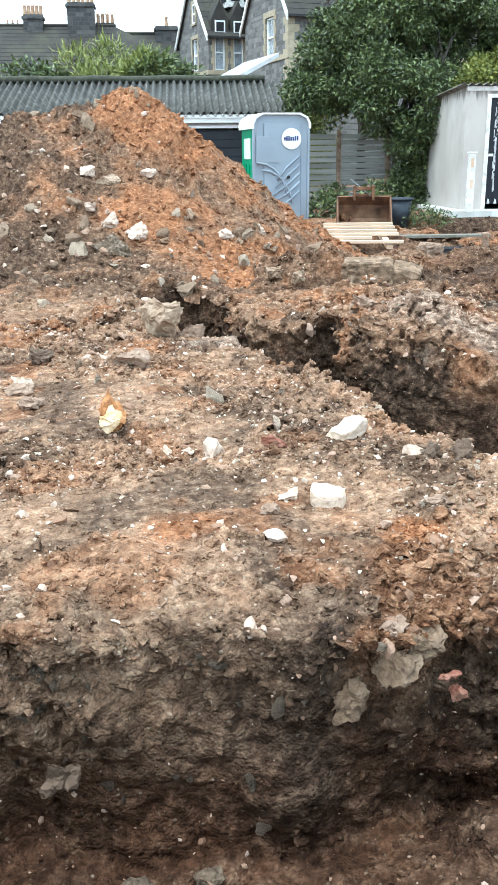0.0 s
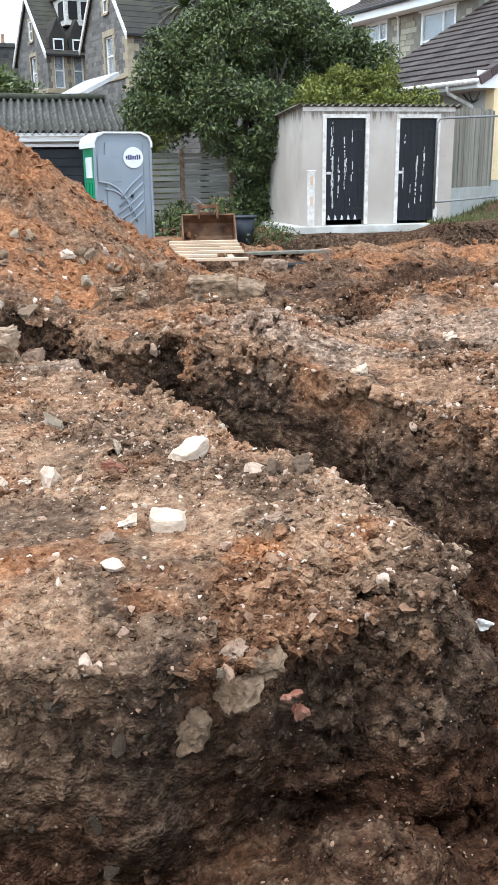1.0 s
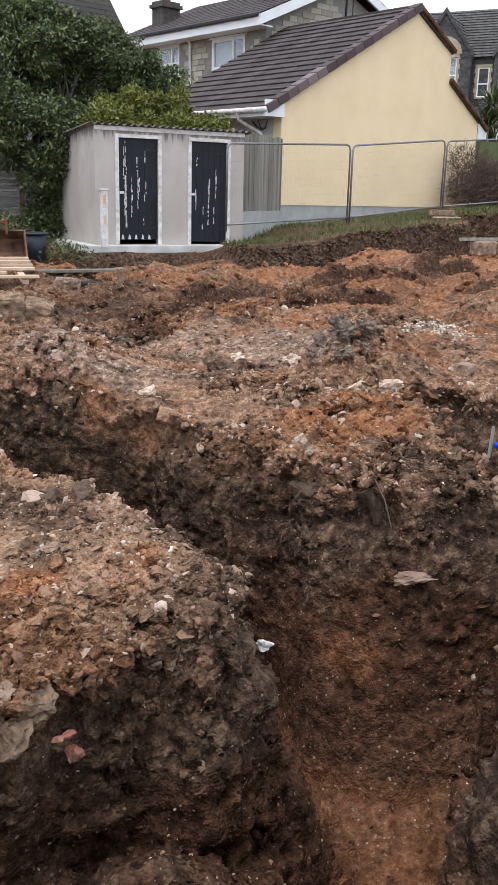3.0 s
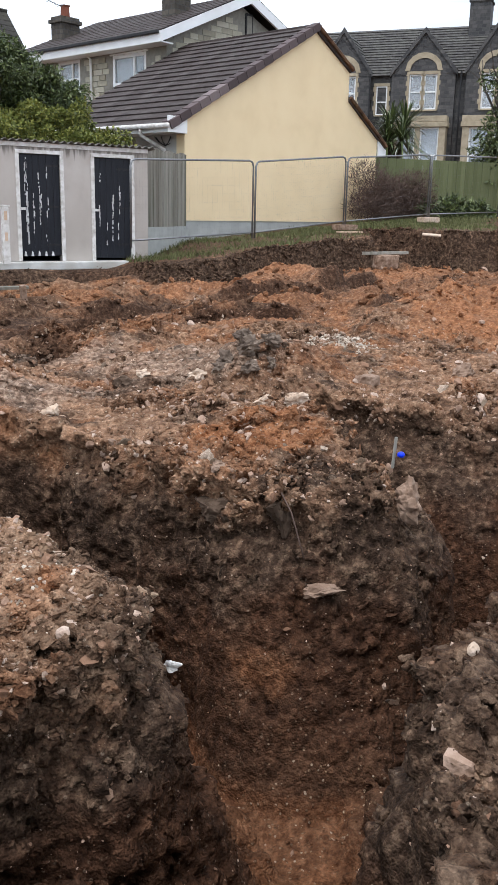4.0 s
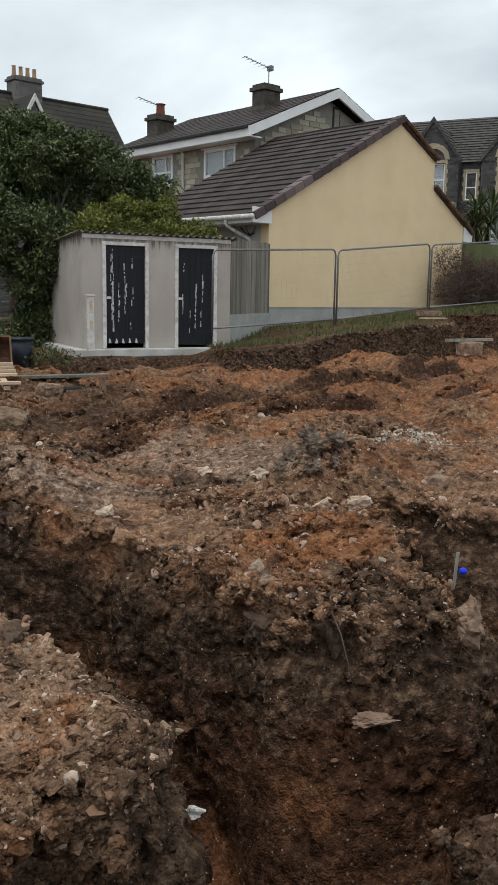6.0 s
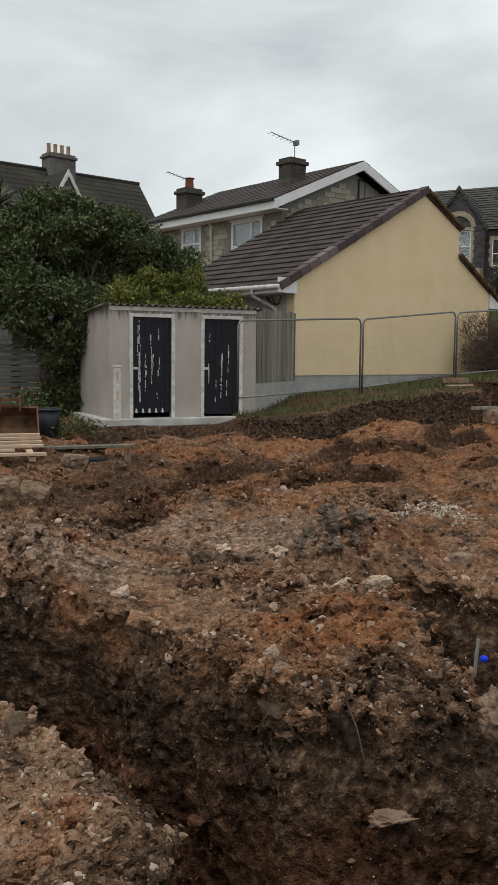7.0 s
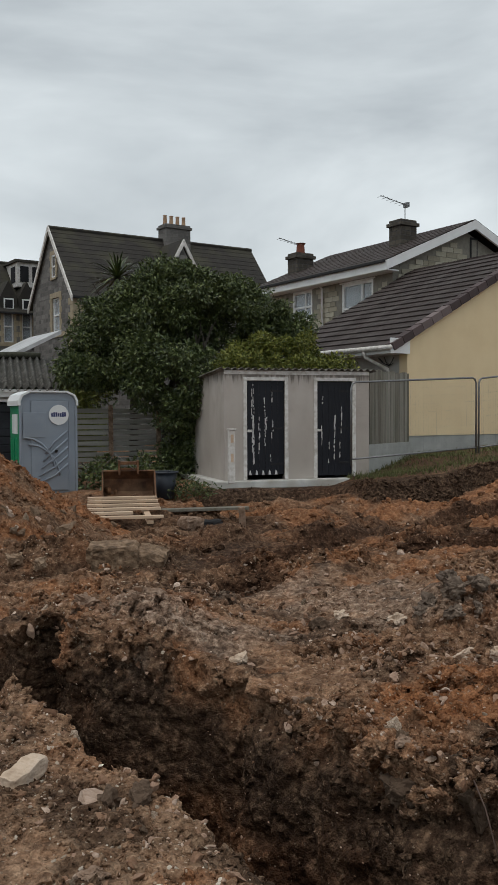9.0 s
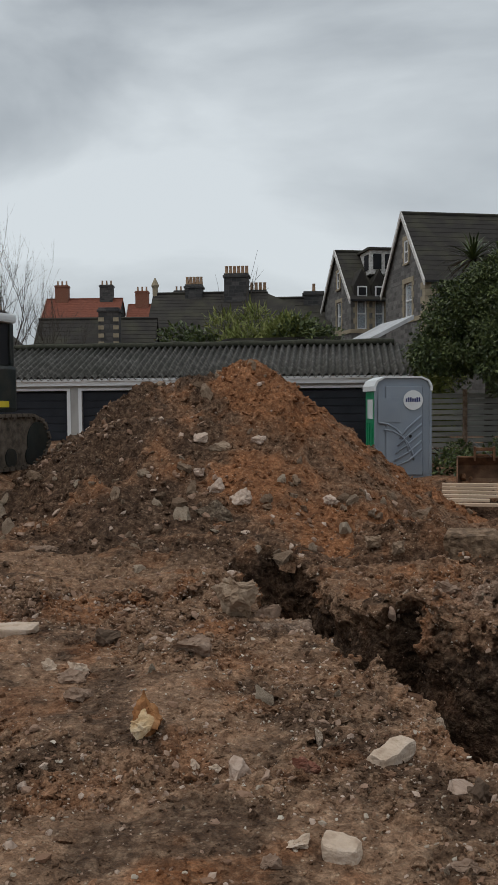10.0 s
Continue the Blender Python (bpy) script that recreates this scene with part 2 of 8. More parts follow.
    near.inputs["From Min"].default_value, near.inputs["From Max"].default_value = 0.42, 0.30
    l.new(vo.outputs["Distance"], near.inputs["Value"])
    l.new(near.outputs["Result"], peb.inputs[0])
    pale_fac = n.new("ShaderNodeMath")
    pale_fac.operation = "MULTIPLY"
    l.new(sharp(sepv.outputs["Red"], 0.82, 0.88, 0.75), pale_fac.inputs[0])
    bare = n.new("ShaderNodeMapRange")
    bare.inputs["To Min"].default_value, bare.inputs["To Max"].default_value = 1.0, 0.25
    l.new(sep.outputs["Green"], bare.inputs["Value"])
    l.new(bare.outputs["Result"], pale_fac.inputs[1])
    l.new(pale_fac.outputs[0], peb.inputs[1])
    pebble = ramp_node(sepv.outputs["Green"], (0.1, (0.15, 0.105, 0.072)), (0.5, (0.31, 0.24, 0.175)), (0.9, (0.56, 0.49, 0.41)))
    col = mix_node(peb.outputs[0], col, pebble)
    col = mix_node(sharp(grit, 0.35, 0.8, 0.10), col, mix_node(0.35, col, tan), "MIX")
    crumb = n.new("ShaderNodeTexVoronoi")
    crumb.inputs["Scale"].default_value = 85.0
    l.new(co, crumb.inputs["Vector"])
    clump = n.new("ShaderNodeTexVoronoi")
    clump.inputs["Scale"].default_value = 30.0
    l.new(co, clump.inputs["Vector"])
    sepc, sepd = n.new("ShaderNodeSeparateColor"), n.new("ShaderNodeSeparateColor")
    l.new(crumb.outputs["Color"], sepc.inputs["Color"])
    l.new(clump.outputs["Color"], sepd.inputs["Color"])
    tone = n.new("ShaderNodeMath")
    tone.operation = "MULTIPLY"
    rc1, rc2 = n.new("ShaderNodeMapRange"), n.new("ShaderNodeMapRange")
    rc1.inputs["To Min"].default_value, rc1.inputs["To Max"].default_value = 0.77, 1.23
    rc2.inputs["To Min"].default_value, rc2.inputs["To Max"].default_value = 0.84, 1.16
    l.new(sepc.outputs["Red"], rc1.inputs["Value"])
    l.new(sepd.outputs["Red"], rc2.inputs["Value"])
    l.new(rc1.outputs["Result"], tone.inputs[0])
    l.new(rc2.outputs["Result"], tone.inputs[1])
    col = mix_node(1.0, col, tone.outputs[0], "MULTIPLY")
    col = mix_node(1.0, col, ramp_node(mid, (0.30, (0.70, 0.685, 0.675)), (0.5, (1.0, 1.0, 1.0)), (0.68, (1.30, 1.285, 1.26))), "MULTIPLY")
    hue = n.new("ShaderNodeRGB")
    hue.outputs[0].default_value = (1.075, 0.985, 0.885, 1)
    col = mix_node(1.0, col, hue.outputs[0], "MULTIPLY")
    l.new(col, b.inputs["Base Color"])
    rr = n.new("ShaderNodeMapRange")
    rr.inputs["To Min"].default_value, rr.inputs["To Max"].default_value = 0.62, 0.98
    l.new(mid, rr.inputs["Value"])
    l.new(rr.outputs["Result"], b.inputs["Roughness"])
    hs = n.new("ShaderNodeMath")
    hs.operation = "ADD"
    l.new(sharp(fine, 0.0, 1.0, 0.75), hs.inputs[0])
    l.new(sharp(grit, 0.0, 1.0, 0.14), hs.inputs[1])
    hp = n.new("ShaderNodeMath")
    hp.operation = "ADD"
    l.new(hs.outputs[0], hp.inputs[0])
    l.new(sharp(peb.outputs[0], 0.0, 1.0, 0.35), hp.inputs[1])
    bp = n.new("ShaderNodeBump")
    bp.inputs["Strength"].default_value, bp.inputs["Distance"].default_value = 1.0, 0.024
    hc1, hc2 = n.new("ShaderNodeMath"), n.new("ShaderNodeMath")
    hc1.operation = hc2.operation = "MULTIPLY_ADD"
    hc1.inputs[1].default_value, hc2.inputs[1].default_value = -0.34, -0.62
    l.new(crumb.outputs["Distance"], hc1.inputs[0])
    l.new(hp.outputs[0], hc1.inputs[2])
    l.new(clump.outputs["Distance"], hc2.inputs[0])
    l.new(hc1.outputs[0], hc2.inputs[2])
    l.new(hc2.outputs[0], bp.inputs["Height"])
    l.new(bp.outputs["Normal"], b.inputs["Normal"])
    return mt


def glass_material(name, tint=(0.78, 0.83, 0.86), rough=0.05):
    mt = bpy.data.materials.new(name)
    mt.use_nodes = True
    b = mt.node_tree.nodes["Principled BSDF"]
    b.inputs["Base Color"].default_value = (*tint, 1)
    b.inputs["Roughness"].default_value = rough
    b.inputs["Transmission Weight"].default_value = 0.75
    b.inputs["IOR"].default_value = 1.45
    return mt


SOIL = soil_material("dug_soil")
STONE = material("rubble_stone", [(0.154, 0.0799, 0.0465), (0.258, 0.146, 0.0911), (0.319, 0.202, 0.14), (0.412, 0.287, 0.214), (0.618, 0.489, 0.4)], 9, 0.85, 0.6, 60, island=0.75, bump_dist=0.018, stain=((0.20, 0.115, 0.066), 22, 0.7))
CHIPS = material("pale_chip", [(0.30, 0.235, 0.175), (0.46, 0.385, 0.305), (0.62, 0.55, 0.46)], 9, 0.85, 0.6, 60, island=0.8, bump_dist=0.01)
CLOD_DARK = material("dark_clod", [(0.028, 0.016, 0.010), (0.052, 0.031, 0.020), (0.085, 0.054, 0.035), (0.14, 0.094, 0.065)], 14, 0.9, 0.8, 50, island=0.6, bump_dist=0.012)
ROCK = material("grey_rock", [(0.19, 0.120, 0.076), (0.34, 0.24, 0.163), (0.55, 0.445, 0.335)], 9, 0.88, 1.0, 38, bump_dist=0.022, object_random=0.6, stain=((0.20, 0.115, 0.066), 13, 0.6))
PALE = material("pale_block", [(0.385, 0.274, 0.191), (0.612, 0.475, 0.362), (0.793, 0.651, 0.532)], 10, 0.88, 0.9, 50, stain=((0.22, 0.15, 0.10), 9, 0.55), bump_dist=0.012)
MORTAR = material("old_concrete", [(0.154, 0.0921, 0.0595), (0.299, 0.202, 0.144), (0.484, 0.362, 0.279)], 11, 0.9, 1.0, 30, stain=((0.15, 0.088, 0.052), 13, 0.85), bump_dist=0.022)
DIRTY = material("dirty_concrete", [(0.070, 0.048, 0.032), (0.16, 0.116, 0.080), (0.31, 0.24, 0.17)], 22, 0.92, 1.0, 34, stain=((0.060, 0.037, 0.024), 16, 0.95), bump_dist=0.03)
SLAB = material("buried_slab", [(0.10, 0.066, 0.040), (0.225, 0.146, 0.092), (0.35, 0.25, 0.170)], 14, 0.92, 1.0, 34, stain=((0.075, 0.048, 0.030), 10, 0.9), bump_dist=0.03)
BRICK = material("broken_brick", [(0.18, 0.065, 0.042), (0.30, 0.125, 0.08)], 12, 0.85, 0.6, 60, stain=((0.26, 0.19, 0.14), 8, 0.6))
def streaked(name):
    """Grey render with dark rain streaks that start under the eaves."""
    mt = material(name, [(0.40, 0.355, 0.315), (0.48, 0.435, 0.395), (0.545, 0.505, 0.465)], 2.2, 0.92, 0.35, 90, stain=((0.36, 0.315, 0.27), 1.1, 0.6), stretch=(1, 1, 0.7), bump_dist=0.006)
    n, l = mt.node_tree.nodes, mt.node_tree.links
    b = n["Principled BSDF"]
    old = b.inputs["Base Color"].links[0].from_socket
    co = n.new("ShaderNodeTexCoord")
    mp = n.new("ShaderNodeMapping")
    mp.inputs["Scale"].default_value = (10, 10, 0.5)
    l.new(co.outputs["Object"], mp.inputs["Vector"])
    nz = n.new("ShaderNodeTexNoise")
    nz.inputs["Scale"].default_value, nz.inputs["Detail"].default_value = 1.6, 4
    l.new(mp.outputs["Vector"], nz.inputs["Vector"])
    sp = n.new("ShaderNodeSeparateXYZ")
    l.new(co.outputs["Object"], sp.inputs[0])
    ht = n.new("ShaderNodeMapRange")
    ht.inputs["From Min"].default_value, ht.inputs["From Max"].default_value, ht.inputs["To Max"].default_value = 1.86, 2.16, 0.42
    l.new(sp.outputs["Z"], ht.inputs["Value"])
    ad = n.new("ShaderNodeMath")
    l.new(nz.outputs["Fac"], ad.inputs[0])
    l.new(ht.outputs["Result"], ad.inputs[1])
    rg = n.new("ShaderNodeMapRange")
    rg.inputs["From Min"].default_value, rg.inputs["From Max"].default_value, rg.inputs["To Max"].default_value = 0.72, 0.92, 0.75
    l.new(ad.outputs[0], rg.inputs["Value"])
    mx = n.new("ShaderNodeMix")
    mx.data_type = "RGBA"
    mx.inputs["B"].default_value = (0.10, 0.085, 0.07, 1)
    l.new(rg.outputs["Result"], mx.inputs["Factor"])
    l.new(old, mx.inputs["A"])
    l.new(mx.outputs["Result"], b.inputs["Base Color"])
    return mt


SHED_WALL = streaked("stained_grey_render")
RENDER_GREY = material("grey_render", [(0.38, 0.365, 0.345), (0.47, 0.455, 0.43), (0.52, 0.505, 0.48)], 3, 0.92, 0.35, 90, stain=((0.24, 0.22, 0.19), 1.6, 0.5), stretch=(1, 1, 0.5), bump_dist=0.006)
YELLOW = material("yellow_render", [(0.8, 0.629, 0.384), (0.84, 0.668, 0.418), (0.86, 0.692, 0.442)], 1.5, 0.9, 0.15, 120, stain=((0.76, 0.60, 0.37), 0.5, 0.5), bump_dist=0.004)
PLINTH = material("plinth", [(0.33, 0.34, 0.32), (0.43, 0.44, 0.42)], 3, 0.9, 0.2, 60)
WHITE = material("white_paint", [(0.78, 0.79, 0.79), (0.86, 0.87, 0.87)], 4, 0.45, 0.05, 40, stain=((0.6, 0.59, 0.56), 2, 0.3))
WHITE_WORN = material("worn_white_paint", [(0.52, 0.49, 0.45), (0.72, 0.70, 0.67), (0.80, 0.79, 0.77)], 10, 0.7, 0.3, 60, stain=((0.36, 0.32, 0.27), 6, 0.5))
BLACK_DOOR = material("flaking_black_paint", [(0.006, 0.007, 0.011), (0.012, 0.014, 0.021)], 5, 0.45, 0.3, 40, stretch=(6, 6, 0.6))
FLAKE = material("bare_flaked_wood", [(0.45, 0.44, 0.43), (0.70, 0.70, 0.70)], 18, 0.8, 0.3, 60)
ASBESTOS = material("corrugated_cement", [(0.040, 0.038, 0.034), (0.080, 0.076, 0.068), (0.17, 0.163, 0.148)], 7, 0.9, 0.5, 50, stain=((0.045, 0.046, 0.036), 1.6, 0.7))
MOSS = material("mossy_ridge", [(0.03, 0.032, 0.022), (0.07, 0.07, 0.05)], 9, 0.95, 0.8, 40)
SLATE = material("slate", [(0.020, 0.018, 0.016), (0.038, 0.034, 0.030), (0.066, 0.060, 0.050)], 3, 0.8, 0.35, 30, stain=((0.075, 0.073, 0.045), 0.9, 0.7), island=0.35)
TILE = material("concrete_roof_tile", [(0.030, 0.021, 0.019), (0.050, 0.037, 0.034), (0.075, 0.060, 0.056)], 6, 0.8, 0.3, 60, island=0.4, stain=((0.14, 0.13, 0.12), 2, 0.35))
VERGE = material("verge_tile", [(0.05, 0.036, 0.036), (0.115, 0.085, 0.085), (0.20, 0.16, 0.155)], 6, 0.8, 0.3, 60, object_random=0.75)
BATH = material("bath_stone_dressing", [(0.30, 0.25, 0.17), (0.44, 0.37, 0.265)], 4, 0.85, 0.3, 40)
CLAD = material("split_stone_cladding", [(0.27, 0.245, 0.185), (0.38, 0.35, 0.27), (0.50, 0.47, 0.385)], 10, 0.85, 0.6, 40, object_random=0.55, bump_dist=0.015)
CLAD_JOINT = material("cladding_joint", [(0.20, 0.19, 0.16), (0.28, 0.265, 0.23)], 8, 0.9, 0.4, 40)
GLASS = glass_material("window_glass")
NET = material("net_curtain", [(0.36, 0.40, 0.44), (0.54, 0.58, 0.62)], 12, 0.9, 0.2, 60, stretch=(4, 4, 0.5))
# near-black colour that paints unlit insides on backs, far panes and openings
DARK_IN = material("dark_interior", [(0.012, 0.012, 0.014), (0.022, 0.022, 0.025)], 2, 0.8, 0.1)
WC_GREY = material("grey_plastic", [(0.23, 0.27, 0.32), (0.28, 0.325, 0.375)], 3, 0.4, 0.06, 30, stain=((0.19, 0.2, 0.2), 1.5, 0.4))
WC_GREEN = material("green_plastic", [(0.0, 0.20, 0.085), (0.008, 0.27, 0.12)], 3, 0.4, 0.06, 30)
WC_WHITE = material("white_plastic", [(0.68, 0.70, 0.70), (0.78, 0.80, 0.80)], 3, 0.4, 0.05, 30)
NAVY = material("navy_print", [(0.02, 0.03, 0.12), (0.03, 0.04, 0.15)], 5, 0.5, 0.0)
BLACK = material("black_rubber", [(0.012, 0.012, 0.013), (0.03, 0.03, 0.032)], 6, 0.6, 0.3, 40)
BIN = material("dark_bin_plastic", [(0.022, 0.027, 0.036), (0.04, 0.047, 0.06)], 4, 0.45, 0.1, 30)
RUST = material("rusty_steel", [(0.06, 0.032, 0.02), (0.15, 0.075, 0.042), (0.24, 0.125, 0.065)], 5, 0.8, 0.5, 40, metal=0.3, stain=((0.26, 0.19, 0.13), 2.5, 0.5))
GALV = material("galvanised_steel", [(0.17, 0.175, 0.18), (0.27, 0.275, 0.28)], 12, 0.5, 0.1, 60, metal=0.7)
TIMBER = material("new_timber", [(0.48, 0.33, 0.22), (0.62, 0.46, 0.33), (0.70, 0.56, 0.43)], 5, 0.75, 0.2, 50, stretch=(0.4, 6, 6), object_random=0.5)
OLD_WOOD = material("weathered_timber", [(0.14, 0.125, 0.10), (0.25, 0.23, 0.195), (0.36, 0.34, 0.30)], 4, 0.85, 0.4, 40, stretch=(5, 5, 0.4), object_random=0.5, stain=((0.07, 0.085, 0.05), 1.5, 0.6))
SLAT = material("grey_slat", [(0.24, 0.235, 0.21), (0.38, 0.375, 0.345), (0.50, 0.49, 0.455)], 4, 0.85, 0.4, 40, stretch=(0.5, 5, 5), object_random=0.5, stain=((0.11, 0.12, 0.09), 2, 0.6))
GREEN_WOOD = material("green_fence_board", [(0.10, 0.115, 0.05), (0.17, 0.185, 0.09)], 4, 0.85, 0.3, 40, stretch=(5, 5, 0.4), object_random=0.4)
PLY = material("yellow_ply_hoarding", [(0.55, 0.33, 0.10), (0.66, 0.42, 0.15)], 3, 0.8, 0.2, 40, stain=((0.4, 0.22, 0.07), 1, 0.5))
LEAF = material("evergreen_leaf", [(0.024, 0.037, 0.012), (0.062, 0.088, 0.027), (0.15, 0.185, 0.058)], 3, 0.46, 0.0, island=0.7, specular=0.5)
IVY = material("yellow_green_leaf", [(0.05, 0.065, 0.014), (0.13, 0.15, 0.028), (0.24, 0.235, 0.05)], 3, 0.55, 0.0, island=0.7)
BAMBOO = material("bamboo_leaf", [(0.10, 0.13, 0.03), (0.20, 0.23, 0.06), (0.28, 0.28, 0.10)], 3, 0.6, 0.0, island=0.7)
BARK = material("bark", [(0.04, 0.032, 0.026), (0.10, 0.085, 0.07)], 12, 0.95, 0.8, 40, stretch=(2, 2, 0.5))
TWIG = material("brown_twig", [(0.07, 0.045, 0.035), (0.15, 0.10, 0.08)], 6, 0.9, 0.0, island=0.6)
GRASS = material("rough_grass", [(0.06, 0.07, 0.027), (0.11, 0.125, 0.045), (0.20, 0.195, 0.09)], 3, 0.8, 0.0, island=0.7)
RED_TILE = material("red_clay_tile", [(0.16, 0.052, 0.034), (0.25, 0.088, 0.055)], 4, 0.85, 0.4, 25)
BLUE = material("blue_plastic", [(0.0, 0.02, 0.55), (0.0, 0.04, 0.75)], 5, 0.45, 0.0)
POT = material("clay_pot", [(0.34, 0.20, 0.12), (0.48, 0.33, 0.22)], 6, 0.85, 0.2, 30)
DIGGER = material("dark_machine_paint", [(0.012, 0.016, 0.016), (0.024, 0.03, 0.03)], 4, 0.4, 0.1, 30, stain=((0.09, 0.075, 0.055), 3, 0.5))
YELLOW_PAINT = material("yellow_stripe", [(0.65, 0.5, 0.03), (0.75, 0.6, 0.05)], 4, 0.5, 0.05)

# ---- ground: dug-over site with foundation trenches ----
TRENCH = [(-3.1, 2.95), (-2.8, 2.8), (-0.86, 2.70), (-0.2, 2.66), (0.1, 2.55), (0.3, 2.60), (0.6, 2.74), (0.9, 2.82), (1.2, 2.88), (1.45, 3.02),
          (1.61, 3.25), (1.64, 3.5), (1.62, 3.72), (1.45, 4.0), (1.2, 4.38), (1.03, 4.75), (0.94, 5.15), (0.80, 5.6), (0.36, 6.42), (0.06, 6.95), (-0.20, 7.35),
          (-0.52, 7.9), (-0.82, 8.4), (-1.10, 8.8), (-1.25, 9.4), (-1.2, 10.05), (-0.75, 10.25), (-0.36, 9.85), (-0.12, 8.9), (0.18, 8.0), (0.40, 7.66), (0.72, 7.76), (0.84, 7.3), (1.0, 7.0),
          (1.46, 6.68), (2.0, 6.2), (2.24, 5.5), (2.4, 4.95), (2.6, 4.62), (3.0, 4.4), (3.4, 4.15), (3.58, 4.5), (3.72, 5.1), (3.9, 5.75),
          (4.1, 6.4), (4.35, 6.3), (4.6, 5.95), (5.0, 5.5), (5.6, 5.1), (7.0, 4.7), (9, 4.4), (9, 3.9), (6, 3.75), (4.5, 3.45), (3.62, 3.11), (2.86, 2.64),
          (2.41, 2.45), (2.13, 2.29), (1.88, 1.79), (1.6, 1.5), (0.5, 1.5), (-3.1, 1.5)]


def inside_distance(x, y, outline):
    """Distance to an outline, positive inside it."""
    best, inside = np.full(x.shape, 1e9), np.zeros(x.shape, bool)
    for (ax, ay), (bx, by) in zip(outline, outline[1:] + outline[:1]):
        dx, dy = bx - ax, by - ay
        t = np.clip(((x - ax) * dx + (y - ay) * dy) / (dx * dx + dy * dy), 0, 1)
        best = np.minimum(best, (x - ax - t * dx) ** 2 + (y - ay - t * dy) ** 2)
        if dy:
            inside ^= ((ay > y) != (by > y)) & (x < dx * (y - ay) / dy + ax)
    return np.where(inside, 1, -1) * np.sqrt(best)


def step(a, b, v):
    t = np.clip((v - a) / (b - a), 0, 1)
    return t * t * (3 - 2 * t)


def blob(x, y, cx, cy, rx, ry=None, turn=0.0):
    """A soft round hump of height one."""
    c, s = math.cos(radians(turn)), math.sin(radians(turn))
    u, v = (x - cx) * c + (y - cy) * s, -(x - cx) * s + (y - cy) * c
    return np.exp(-(u / rx) ** 2 - (v / (ry or rx)) ** 2)


# low broken scarps left by the digger: centre, half length, turn, height
SCARPS = [(7.6, 13.0, 1.3, 14, 0.24), (6.0, 11.0, 0.9, 8, 0.22), (5.2, 12.6, 1.2, 3, 0.20), (9.9, 14.2, 1.1, 20, 0.20), (3.4, 11.3, 0.7, -4, 0.20), (8.3, 10.4, 0.9, 24, 0.18)]


def scarps(x, y):
    """Small steps in the clay that face the trenches: their height, and a mask for the shade painted on face and foot.
    """
    rise, cut = x * 0, x * 0
    wob = 0.18 * fbm(x * 1.6, y * 0.7, x * 0 + 4.9, 3)
    for cx, cy, half, turn, h in SCARPS:
        c, s = math.cos(radians(turn)), math.sin(radians(turn))
        u, v = (x - cx) * c + (y - cy) * s, -(x - cx) * s + (y - cy) * c + wob
        run = step(half + 0.3, half - 0.3, np.abs(u))
        rise = rise + h * run * np.where(v > 0, step(-0.07, 0.07, v) * np.exp(-np.maximum(v, 0) / 0.9), step(-0.07, 0.07, v) - 0.75 * np.exp(np.minimum(v, 0) / 0.35) * step(0.0, -0.1, v))
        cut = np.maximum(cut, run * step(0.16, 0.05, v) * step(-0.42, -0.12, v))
    return rise, cut


# front edge of the higher ground: shed slab, then along the fence
BANK = [(-40, 30), (-6, 19.5), (1.0, 17.8), (3.1, 17.4), (3.9, 17.30), (6.1, 17.35), (6.9, 16.72), (8.4, 16.85), (10.5, 17.35), (12.9, 17.9), (13.6, 19.2), (14.4, 18.6), (15.6, 16.6), (17.5, 16.6), (60, 22)]


def behind_bank(x, y):
    xs, ys = zip(*BANK)
    return y - np.interp(x, xs, ys) + 0.22 * fbm(x * 1.3, y * 0.4, x * 0 + 5.5, 3) * step(7.0, 8.0, x)


